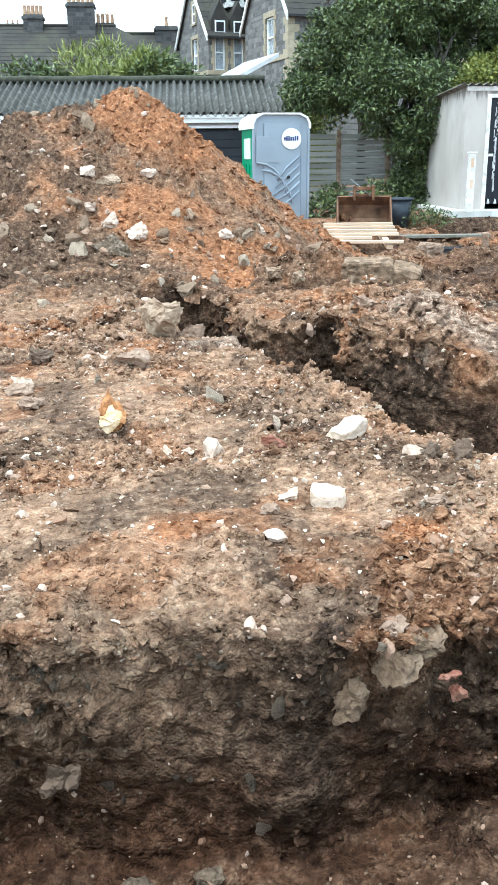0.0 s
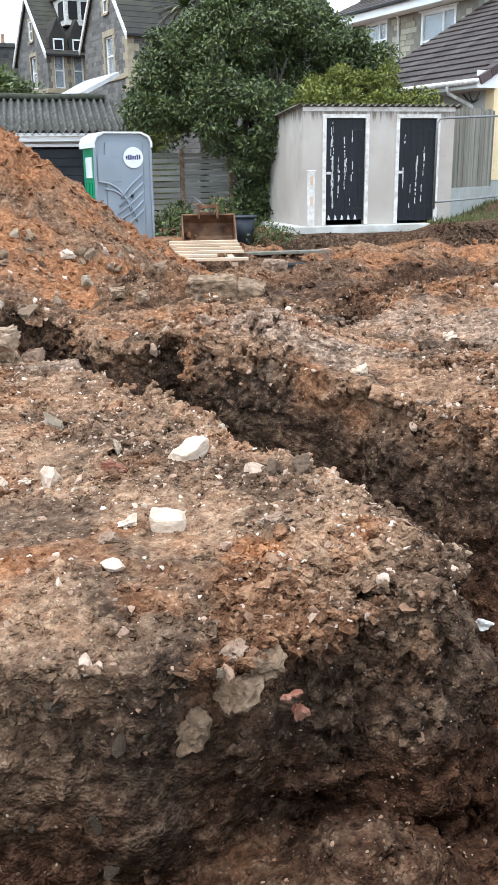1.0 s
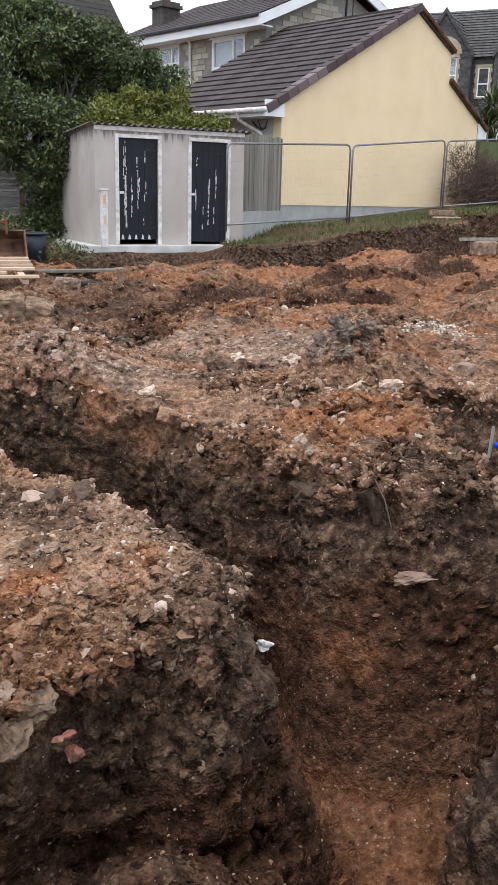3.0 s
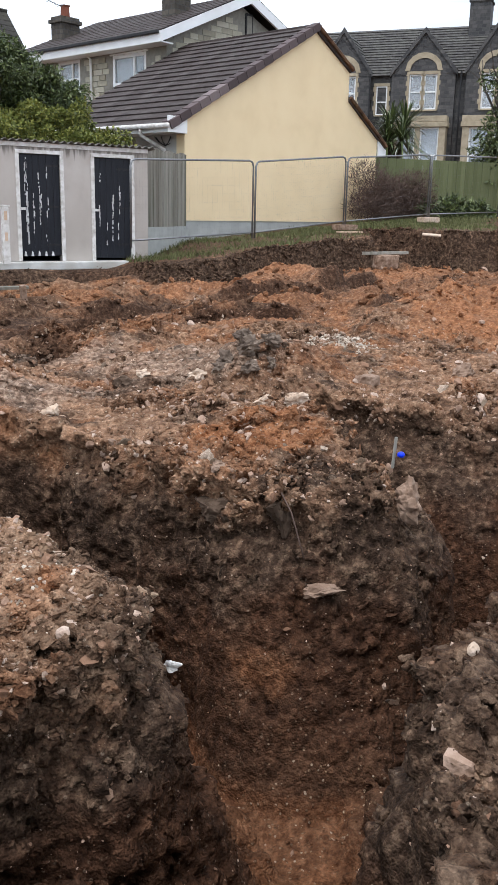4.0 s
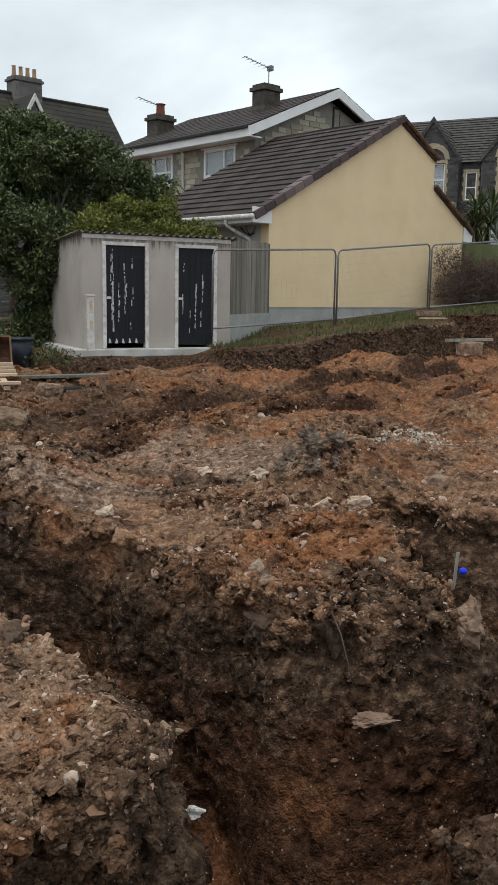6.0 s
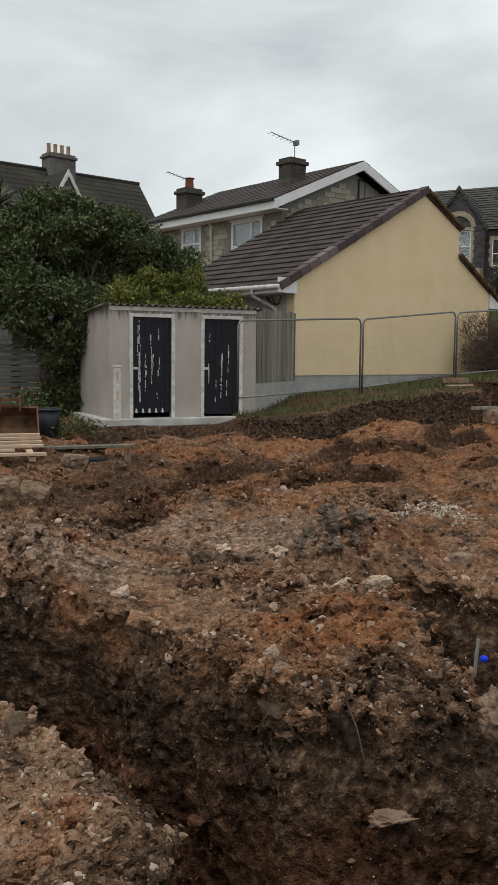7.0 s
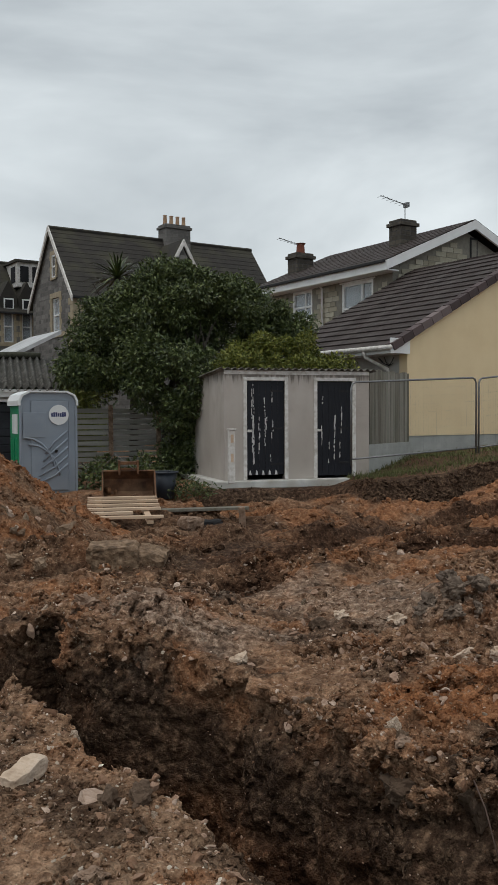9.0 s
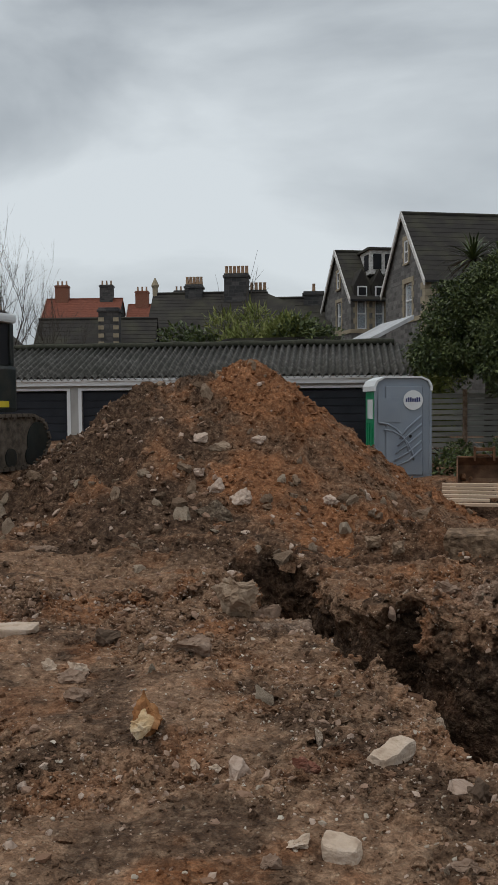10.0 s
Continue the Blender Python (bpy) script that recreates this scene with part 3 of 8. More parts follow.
def ground_height(x, y):
    """Height of the undug ground, with its lumps."""
    low = 0.05 + 0.13 * step(4, 9, y) + (0.10 * step(9, 14, y) + 0.05 * step(13, 17, y)) * step(4.0, 2.4, x) - 0.12 * step(9.5, 15, y) * step(2.4, 4.0, x) * step(7.0, 5.5, x) + 0.16 * step(5.2, 9.0, x) * step(11.5, 15, y)
    s = behind_bank(x, y)
    high = 0.34 + 0.06 * step(1.5, 3.4, x) + 0.14 * step(6.3, 7.0, x) + 0.30 * step(7, 10, x) + 0.40 * step(9.5, 15, x) + 0.25 * step(15, 20, x)
    high = high + 0.02 * np.clip(s, 0, 12)
    h = low + (high - low) * step(-0.26, 0.03, s)
    soft = step(0.3, -0.6, s)
    h = h + soft * (0.10 * fbm(x * 0.55, y * 0.55, x * 0 + 3.3, 3) + 0.10 * fbm(x * 1.05, y * 1.7, x * 0 + 1.3, 3) * step(7.5, 10, y) - 0.10 * fbm(x * 0.8, y * 1.25, x * 0 + 6.1, 2, 0.5, True) * step(8.5, 11.5, y)) * step(6.0, 9, y) + 0.035 * fbm(x * 1.3, y * 1.3, x * 0 + 8.1, 3)
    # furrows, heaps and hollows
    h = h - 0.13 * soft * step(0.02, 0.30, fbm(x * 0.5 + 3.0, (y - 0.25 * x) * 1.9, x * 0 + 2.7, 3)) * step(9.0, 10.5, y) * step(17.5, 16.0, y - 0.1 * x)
    h = h + 0.30 * blob(x, y, 3.9, 7.2, 0.45, 0.35) + 0.22 * blob(x, y, 4.6, 7.1, 0.5, 0.3, 20) + 0.10 * blob(x, y, 3.2, 5.6, 0.9, 0.6, -20)
    h = h + 0.38 * blob(x, y, 8.2, 9.4, 1.5, 0.8, 25) + 0.22 * blob(x, y, 9.6, 10.6, 2.0, 0.9, 30) + 0.12 * blob(x, y, 11.5, 13.2, 2.6, 1.0, 20)
    h = h + 0.12 * blob(x, y, 5.6, 13.3, 2.2, 0.4, 8) + 0.12 * blob(x, y, 8.0, 14.9, 2.5, 0.4, 18) + 0.12 * blob(x, y, 1.6, 8.2, 0.6, 0.4) + 0.22 * blob(x, y, 1.4, 7.5, 0.7, 0.6)
    h = h + scarps(x, y)[0] - 0.80 * blob(x, y, 2.68, 9.72, 0.50, 0.44) - 0.17 * blob(x, y, 2.5, 8.6, 0.7, 0.55)
    h = h - 0.30 * blob(x, y, 7.4, 15.6, 1.4, 0.35, 25) - 0.35 * blob(x, y, 12.6, 17.2, 1.6, 0.35, 25) + 0.22 * blob(x, y, 3.7, 9.7, 0.9, 0.35, 5)
    h = h + 0.20 * blob(x, y, 0.4, 11.2, 1.3, 0.5, -25) + 0.16 * blob(x, y, -1.2, 8.6, 0.5, 0.4) + 0.05 * blob(x, y, 1.2, 3.7, 0.4)
    h = h + 0.06 * blob(x, y, 3.0, 2.4, 0.7, 0.5) + 0.55 * step(-4.4, -5.4, x) * step(10.0, 12.5, y) - 0.38 * blob(x, y, 2.0, 14.1, 1.3, 1.1)
    # the land falls to far streets, then lies flat
    far = np.hypot(x, y)
    return h - 0.5 * step(60, 200, far)


def soil_map(x, y, z, wall):
    """Which soil lies where: red clay, dark fill, grey mortar; and the red subsoil of the deep cuts. Dark fill also
    paints shade in hollows.
    """
    q = x * 0
    broad = fbm(x * 0.6, y * 0.6, z * 0.6 + 1.7, 4)
    small = fbm(x * 3.1, y * 3.1, z * 3.1, 4)
    mess = 0.35 * small + 0.25 * broad
    patch = lambda *a: blob(x, y, *a)
    clay = 0.9 * patch(3.15, 5.35, 0.75, 0.5, -10) + 0.6 * patch(0.9, 3.55, 0.5, 0.18, 15) + 0.45 * patch(-0.6, 3.6, 0.7, 0.4) + 0.5 * patch(-0.8, 7.0, 0.9, 0.6)
    clay = clay + 0.75 * patch(1.5, 9.4, 0.8, 0.35, 10) + 0.6 * patch(1.9, 7.4, 0.6, 0.35) + 0.4 * patch(0.3, 4.6, 0.7, 0.5) + 0.5 * patch(-1.6, 9.0, 0.9, 0.5)
    clay = clay + 0.62 * step(9.2, 10.8, y - 0.12 * x) * step(1.0, 4.5, x) * step(0.15, -0.5, behind_bank(x, y)) + 0.75 * step(6.2, 8.0, x) * step(6.0, 7.5, y) * step(0.1, -0.6, behind_bank(x, y))
    clay = np.maximum(step(0.38, 0.75, clay + mess * 0.9), (0.42 + 0.28 * step(5.5, 8.0, y)) * step(0.22, 0.5, fbm(x * 1.9, y * 1.9, z + 4.4, 3))) * (1 - 0.9 * wall)
    grey = 0.9 * patch(1.35, 7.25, 0.55, 0.3, -20) + 0.8 * patch(-0.35, 7.2, 0.5, 0.3, -20) + 1.4 * patch(5.75, 8.45, 0.45, 0.25, 15) + 0.85 * patch(3.2, 8.0, 1.8, 0.8, 5) + 0.75 * patch(4.6, 7.6, 0.9, 0.5) + 0.8 * patch(3.7, 7.1, 0.7, 0.45) + 0.7 * patch(2.2, 6.9, 0.7, 0.4)
    grey = grey + 0.5 * patch(0.28, 2.85, 0.16, 0.1) + 0.85 * patch(3.0, 9.1, 0.9, 0.35) + 0.45 * patch(-0.5, 2.6, 1.2, 0.22)
    grey = step(0.42, 0.95, grey + mess * 0.75) * (0.72 - 0.24 * step(1.7, 2.2, x)) * (1 - 0.7 * wall)
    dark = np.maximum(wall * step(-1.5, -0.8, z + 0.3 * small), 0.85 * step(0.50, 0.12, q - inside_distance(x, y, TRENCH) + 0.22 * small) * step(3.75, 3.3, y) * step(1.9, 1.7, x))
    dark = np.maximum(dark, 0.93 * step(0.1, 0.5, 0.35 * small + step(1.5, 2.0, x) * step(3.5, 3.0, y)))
    dark = np.clip(dark + 0.70 * step(0.05, 0.45, fbm(x * 2.4, y * 2.4, z * 2.4 + 7.0, 4)), 0, 1) * (1 - 0.35 * step(9, 12, y))
    # paints shade into the same furrows that ground_height digs
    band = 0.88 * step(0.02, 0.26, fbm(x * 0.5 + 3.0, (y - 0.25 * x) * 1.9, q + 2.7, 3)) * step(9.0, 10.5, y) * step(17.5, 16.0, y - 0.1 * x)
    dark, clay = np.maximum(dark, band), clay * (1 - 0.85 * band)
    dark = dark * (1 - 0.42 * step(0.2, -0.4, x) * step(3.3, 3.1, y) * step(-0.85, -0.6, z))
    bank = step(1.85, 2.05, x) * step(0.35, 0.05, y - 2.75 - 0.36 * (x - 2.9))
    # shade of the deep right-hand trench, painted with the dark soil colour
    cut = 0.85 * step(0.25, 0.55, blob(x, y, 4.8, 5.3, 1.3, 1.0)) * step(0.12, -0.08, z + 0.1 * small)
    clay, dark = clay * (1 - 0.8 * bank) * (1 - 0.7 * cut), np.maximum(np.maximum(dark, 0.95 * bank * step(-0.6, 0.0, small + 0.2)), cut)
    clay = clay * (1 - 0.18 * step(9.5, 11.5, y))
    # shade put into the soil colour along scarps and in the hollow
    hollow_shade = np.clip(0.95 * scarps(x, y)[1] + 0.7 * step(0.3, 0.6, patch(3.0, 11.2, 0.8, 1.3) + 0.3 * small) + step(0.35, 0.6, patch(2.68, 9.8, 0.55, 0.48)), 0, 0.95)
    clay, dark = clay * (1 - hollow_shade), np.maximum(dark, hollow_shade)
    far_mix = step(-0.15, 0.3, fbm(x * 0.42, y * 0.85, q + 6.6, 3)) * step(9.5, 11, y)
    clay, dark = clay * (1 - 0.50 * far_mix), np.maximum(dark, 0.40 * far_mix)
    s = behind_bank(x, y)
    face = 0.97 * step(0.24, 0.04, s - 0.55 * step(9.0, 7.6, x)) * step(-0.85, -0.45, s) * step(3.2, 3.6, x)
    dark, clay, grey = np.maximum(dark, face), clay * (1 - face), grey * (1 - face)
    lawn = step(0.05, 0.4, behind_bank(x, y) - 0.55 * step(9.0, 7.6, x)) * step(6.0, 7.0, x)
    dark, clay, grey = np.maximum(dark, 0.75 * lawn), clay * (1 - lawn), grey * (1 - lawn)
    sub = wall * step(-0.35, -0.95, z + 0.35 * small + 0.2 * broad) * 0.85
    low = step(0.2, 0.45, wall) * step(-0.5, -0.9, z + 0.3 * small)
    clay = np.maximum(clay, 0.62 * low * step(0.25, 0.7, 0.3 * broad + 0.5 * small + 0.75 * blob(x, y, 2.35, 4.05, 0.4, 0.3)) * step(-1.15, -0.95, z))
    floor_lit = step(-1.48, -1.6, z) * step(1.7, 1.9, x)
    clay = np.maximum(clay, 0.42 * floor_lit)
    beyond = np.maximum(step(-0.1, 0.35, x - (1.9 - 0.51 * (y - 4.5))), step(9.8, 10.8, y)) * step(3.2, 4.0, y)
    brown = np.clip(0.80 * beyond + 0.35 * step(3.8, 6.0, y) + 0.30 * step(-0.2, 0.6, mess * 1.6) - 0.15 * step(0.2, 0.8, broad) + 0.35 * step(0.0, 0.5, fbm(x * 1.3, y * 1.3, z + 9.1, 3)), 0, 1)
    # the subsoil value also deepens the shade painted in hollows
    return clay, dark, grey, np.clip(sub + 0.25 * step(0.1, 0.6, broad) * step(8, 11, y) + 0.5 * np.maximum(hollow_shade, 0.5 * far_mix), 0, 1), brown


def paint_soil(ob, values):
    clay, dark, grey, sub, brown = values
    at = ob.data.attributes.new("soil", "FLOAT_COLOR", "POINT")
    rgba = np.stack([clay, dark, grey, brown], 1).astype(np.float32)
    at.data.foreach_set("color", rgba.ravel())
    at = ob.data.attributes.new("subsoil", "FLOAT", "POINT")
    at.data.foreach_set("value", sub.astype(np.float32))


def trench_floor(x, y):
    west = -0.95 + 0.05 * np.sin(x * 3)
    east = -1.64 + 0.20 * step(3.4, 5, x) + 0.80 * step(4.6, 8.2, y) + 0.45 * step(4.9, 6.3, y) * step(3.2, 3.6, x)
    f = east + (west - east) * step(1.74, 1.60, x + 0.04 * np.sin(y * 5)) * step(3.6, 3.2, y)
    return f + 0.25 * blob(x, y, 0.95, 2.62, 0.35, 0.25) + 0.30 * blob(x, y, 0.62, 7.0, 0.28, 0.3)


def surface_nets(f, origin, size):
    """Quads of the surface where the field f changes sign, one vertex a cell."""
    nx, ny, nz = f.shape
    neg = f < 0
    count = np.zeros((nx - 1, ny - 1, nz - 1), np.int8)
    corner = [(i, j, k) for i in (0, 1) for j in (0, 1) for k in (0, 1)]
    cut = lambda a, i, j, k: a[i:nx - 1 + i, j:ny - 1 + j, k:nz - 1 + k]
    for c in corner:
        count += cut(neg, *c)
    cells = np.argwhere((count > 0) & (count < 8))
    index = np.full(count.shape, -1, np.int32)
    index[cells[:, 0], cells[:, 1], cells[:, 2]] = np.arange(len(cells))
    total, hits = np.zeros((len(cells), 3)), np.zeros(len(cells))
    for a in corner:
        for axis in range(3):
            if a[axis]:
                continue
            b = list(a)
            b[axis] = 1
            fa = f[cells[:, 0] + a[0], cells[:, 1] + a[1], cells[:, 2] + a[2]]
            fb = f[cells[:, 0] + b[0], cells[:, 1] + b[1], cells[:, 2] + b[2]]
            ok = (fa < 0) != (fb < 0)
            t = np.where(ok, fa / np.where(ok, fa - fb, 1), 0)
            p = np.repeat(np.array([a], float), len(cells), 0)
            p[:, axis] = t
            total[ok] += p[ok]
            hits[ok] += 1
    verts = (cells + total / hits[:, None]) * size + np.array(origin)
    quads = []
    for axis in range(3):
        u, v = (axis + 1) % 3, (axis + 2) % 3
        lo = [slice(None)] * 3
        hi = [slice(None)] * 3
        lo[axis], hi[axis] = slice(0, -1), slice(1, None)
        na, nb = neg[tuple(lo)], neg[tuple(hi)]
        e = np.argwhere(na != nb)
        e = e[(e[:, u] > 0) & (e[:, v] > 0) & (e[:, u] < f.shape[u] - 1) & (e[:, v] < f.shape[v] - 1)]
        flip = na[e[:, 0], e[:, 1], e[:, 2]]
        q = []
        for du, dv in ((-1, -1), (0, -1), (0, 0), (-1, 0)):
            c = e.copy()
            c[:, u] += du
            c[:, v] += dv
            q.append(index[c[:, 0], c[:, 1], c[:, 2]])
        q = np.stack(q, 1)
        q[~flip] = q[~flip][:, ::-1]
        quads.append(q)
    return verts, np.concatenate(quads)


CELL = 0.026
X0, X1, Y0, Y1, Z0, Z1 = -3.6, 7.4, 1.0, 11.2, -1.92, 0.86


def lumps(x, y, z):
    """Clods and hollows of dug soil: broad heave, fist-sized broken clods, and patches that are rougher."""
    rough = 0.45 + 1.0 * step(-0.3, 0.5, fbm(x * 0.9, y * 0.9, z * 0.9 + 3.0, 2))
    wild = 1.0 + 0.25 * step(0.0, 0.6, x - (1.6 - 0.51 * (y - 4.5))) + 0.30 * step(6.5, 8.0, y) * step(10.5, 9.0, y) + 0.7 * step(1.7, 2.2, x) * step(3.3, 2.9, y - 0.3 * (x - 2.5))
    wild = wild * (1 - 0.50 * step(1.5, 1.0, x + 0.45 * (y - 4.5)) * step(3.1, 3.5, y) * step(8.0, 7.0, y))
    warp = 0.35 * fbm(x * 5.0, y * 5.0, z * 5.0, 2)
    return 0.05 * wild * fbm(x * 2.2, y * 2.2, z * 2.6, 2) + rough * wild * (0.060 * broken(x * 5.2 + warp, y * 5.2 - warp, z * 6.0) + 0.044 * broken(x * 11.5 - warp, y * 11.5 + warp, z * 12.5) + 0.008 * fbm(x * 19, y * 19, z * 19, 2))


def dig_ground():
    """The dug part of the site as one uneven surface with steep, crumbling trench sides."""
    gx, gy, gz = np.arange(X0, X1, CELL), np.arange(Y0, Y1, CELL), np.arange(Z0, Z1, CELL)
    xx, yy = np.meshgrid(gx, gy, indexing="ij")
    wob = 0.07 * fbm(xx * 1.9, yy * 1.9, xx * 0 + 2.2, 3)
    q = inside_distance(xx, yy, TRENCH) + wob * step(1.4, 2.2, yy)
    h = ground_height(xx, yy)
    fl = trench_floor(xx, yy)
    slope = 0.05 + 0.55 * blob(xx, yy, 2.7, 3.75, 0.9, 0.8) + 0.80 * blob(xx, yy, 4.9, 5.1, 1.0, 0.7) + 0.16 * blob(xx, yy, 2.0, 5.9, 0.7) + 0.10 * blob(xx, yy, 2.4, 2.3, 0.6)
    slope = slope - 0.16 * step(1.25, 0.9, xx) * step(3.4, 3.0, yy) + 0.05 * blob(xx, yy, 1.6, 3.1, 0.35)
    slope = slope - 0.12 * blob(xx, yy, 0.45, 7.75, 0.45, 0.3)
    slope = slope + 0.10 * fbm(xx * 1.1, yy * 1.1, xx * 0 + 7.7, 2)
    zz = gz[None, None, :]
    depth = h[:, :, None] - zz
    nose = 0.85 * blob(xx, yy, 3.85, 4.35, 0.42, 0.45)
    f = np.maximum(-depth, np.minimum((q[:, :, None] - slope[:, :, None] * depth - nose[:, :, None] * np.clip(depth, 0, 0.62)) * 0.92, zz - fl[:, :, None])).astype(np.float32)
    i, j, k = np.nonzero(np.abs(f) < 0.20)
    px, py, pz = gx[i].astype(np.float32), gy[j].astype(np.float32), gz[k].astype(np.float32)
    side = step(0.02, 0.20, h[i, j] - pz) * step(-0.30, -0.02, q[i, j])
    f[i, j, k] += (lumps(px, py, pz) * (1.0 + side * np.where((py < 3.2) & (px < 1.45), 0.7 - 1.35 * step(0.36, 0.62, h[i, j] - pz), -0.62 * step(0.12, 0.40, h[i, j] - pz))) + side * (1 - 0.6 * step(0.25, 0.55, h[i, j] - pz) * (py > 3.2)) * (0.07 * fbm(px * 1.8, py * 1.8, pz * 2.6, 3) + 0.03 * np.abs(fbm(px * 3.4, py * 3.4, pz * 3.8, 2)) + (0.060 - 0.030 * step(0.36, 0.62, h[i, j] - pz)) * broken(px * 3.1 + 9.0, py * 3.1, pz * 3.6) + 0.022 * broken(px * 8.0, py * 8.0 + 5.0, pz * 8.0))).astype(np.float32)
    return surface_nets(f, (X0, Y0, Z0), CELL)


def graded(marks):
    """Grid lines with steps that change from stretch to stretch: (end, step) pairs after a start."""
    out = [marks[0]]
    for end, size in marks[1:]:
        n = max(1, round((end - out[-1]) / size))
        out += list(np.linspace(out[-1], end, n + 1)[1:])
    return np.array(out)


near_v, near_q = dig_ground()
hx = ground_height(near_v[:, 0], near_v[:, 1])
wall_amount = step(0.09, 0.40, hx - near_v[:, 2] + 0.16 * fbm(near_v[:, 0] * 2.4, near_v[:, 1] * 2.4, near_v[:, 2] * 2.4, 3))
fx = graded([-1500, (-400, 200), (-80, 40), (-20, 6), (-8, 0.3), (X0 - 0.1, 0.1), (X0 + 0.4, 0.05), (X1 - 0.4, 0.07), (X1 + 0.1, 0.05), (16, 0.07), (24, 0.25), (80, 8), (400, 40), (1500, 200)])
fy = graded([-1500, (-300, 200), (-20, 40), (Y0 - 0.2, 1.5), (Y0 + 0.4, 0.06), (Y1 - 0.4, 0.07), (Y1 + 0.1, 0.05), (18.8, 0.06), (26, 0.3), (80, 8), (400, 40), (1500, 200)])
gxx, gyy = np.meshgrid(fx, fy, indexing="ij")
gh = ground_height(gxx, gyy)
close = step(26, 16, gyy) * step(-0.3, 0.3, gyy + 0 * gxx) * step(22, 14, np.abs(gxx))
rough_soil = close * step(0.35, -0.25, behind_bank(gxx, gyy))
on_bank = step(-0.4, -0.2, behind_bank(gxx, gyy))
gh = gh - rough_soil * (0.42 - 0.14 * on_bank) * (lumps(gxx, gyy, gh) - 0.10 * fbm(gxx * 1.3, gyy * 1.6, gh, 3) * step(7.0, 8.0, gxx))
under = np.minimum(np.minimum(gxx - X0, X1 - gxx), np.minimum(gyy - Y0, Y1 - gyy))
gh = gh - 0.07 * step(0.03, 0.14, under)
ids = np.arange(gxx.size).reshape(gxx.shape)
fq = np.stack([ids[:-1, :-1], ids[1:, :-1], ids[1:, 1:], ids[:-1, 1:]], -1).reshape(-1, 4)
cx, cy = (gxx[:-1, :-1] + gxx[1:, 1:]).ravel() / 2, (gyy[:-1, :-1] + gyy[1:, 1:]).ravel() / 2
inner = (cx > X0 + 0.35) & (cx < X1 - 0.35) & (cy > Y0 + 0.35) & (cy < Y1 - 0.35)
fq = fq[~inner]
far_v = np.stack([gxx, gyy, gh], -1).reshape(-1, 3)
all_v = np.concatenate([near_v, far_v])
ground = mesh_from("ground", all_v, np.concatenate([near_q, fq + len(near_v)]), SOIL, smooth=True)
tagged(ground, "dug-over building site of brown soil, red clay and rubble with open foundation trenches", "ground", kind="structure")
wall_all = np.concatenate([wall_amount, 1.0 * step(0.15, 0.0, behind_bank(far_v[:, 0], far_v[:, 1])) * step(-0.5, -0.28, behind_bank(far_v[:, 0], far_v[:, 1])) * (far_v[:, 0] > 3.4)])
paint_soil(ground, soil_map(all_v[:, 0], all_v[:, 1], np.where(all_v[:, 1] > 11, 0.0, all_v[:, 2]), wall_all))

# ---- spoil heap ----


def heap_height(x, y):
    d = lambda cx, cy, top, slope: top - slope * np.sqrt((x - cx) ** 2 + ((y - cy) * 0.92) ** 2 + 0.03)
    peaks = [d(-1.70, 14.0, 2.62, 0.83), d(-2.5, 13.9, 2.40, 0.72), d(-3.3, 13.8, 2.22, 0.78), d(-1.4, 12.9, 1.35, 0.5), d(-3.4, 12.6, 1.25, 0.52), d(-0.2, 14.2, 1.05, 0.5)]
    k = 9.0
    return np.log(sum(np.exp(k * p) for p in peaks)) / k


hxx, hyy = np.meshgrid(np.arange(-7.6, 2.6, 0.045), np.arange(9.3, 18.2, 0.045), indexing="ij")
hz = heap_height(hxx, hyy)
hz = hz + 0.09 * fbm(hxx * 1.6, hyy * 1.6, hz * 1.6, 3) - (0.05 + 0.07 * step(-0.2, 0.5, fbm(hxx * 0.7, hyy * 0.7, hz, 2))) * fbm(hxx * 3.6, hyy * 3.6, hz * 3.6, 3, 0.6, True)
base = ground_height(hxx, hyy)
ids = np.arange(hxx.size).reshape(hxx.shape)
hq = np.stack([ids[:-1, :-1], ids[1:, :-1], ids[1:, 1:], ids[:-1, 1:]], -1).reshape(-1, 4)
keep = ((hz - base).ravel()[hq].max(1) > -0.12)
heap_v = np.stack([hxx, hyy, np.maximum(hz, base - 0.12)], -1).reshape(-1, 3)
used = np.unique(hq[keep])
remap = np.zeros(len(heap_v), np.int64)
remap[used] = np.arange(len(used))
heap_v = heap_v[used]
heap_q = remap[hq[keep]]
heap = mesh_from("spoil_heap", heap_v, heap_q, SOIL, smooth=True)
tagged(heap, "tall heap of dug red clay and stony brown spoil", "spoil heap")


def heap_soil(x, y, z):
    """Orange clay spilling down the right flank over dark stony spoil."""
    hn = fbm(x * 0.8, y * 0.8, z * 0.8, 4) + 0.5 * fbm(x * 3, y * 3, z * 3, 3)
    flank = step(-2.6, -1.5, x + 0.25 * hn) * step(0.6, 1.3, z + 0.5 * (x + 1.7))
    clay = step(0.1, 0.7, hn * 0.6 + 0.85 * flank + 0.2 * step(1.8, 2.3, z))
    dark = np.clip(0.85 * step(-0.25, 0.45, -hn + 0.35 * step(-1.6, -2.8, x) + 0.2 * step(1.4, 0.7, z)), 0, 1) * (1 - 0.5 * flank)
    return clay * 0.9, dark, hn * 0, 0.25 * step(-0.5, 0.4, hn), 0.85 + hn * 0


paint_soil(heap, heap_soil(heap_v[:, 0], heap_v[:, 1], heap_v[:, 2]))

# ---- buildings ----


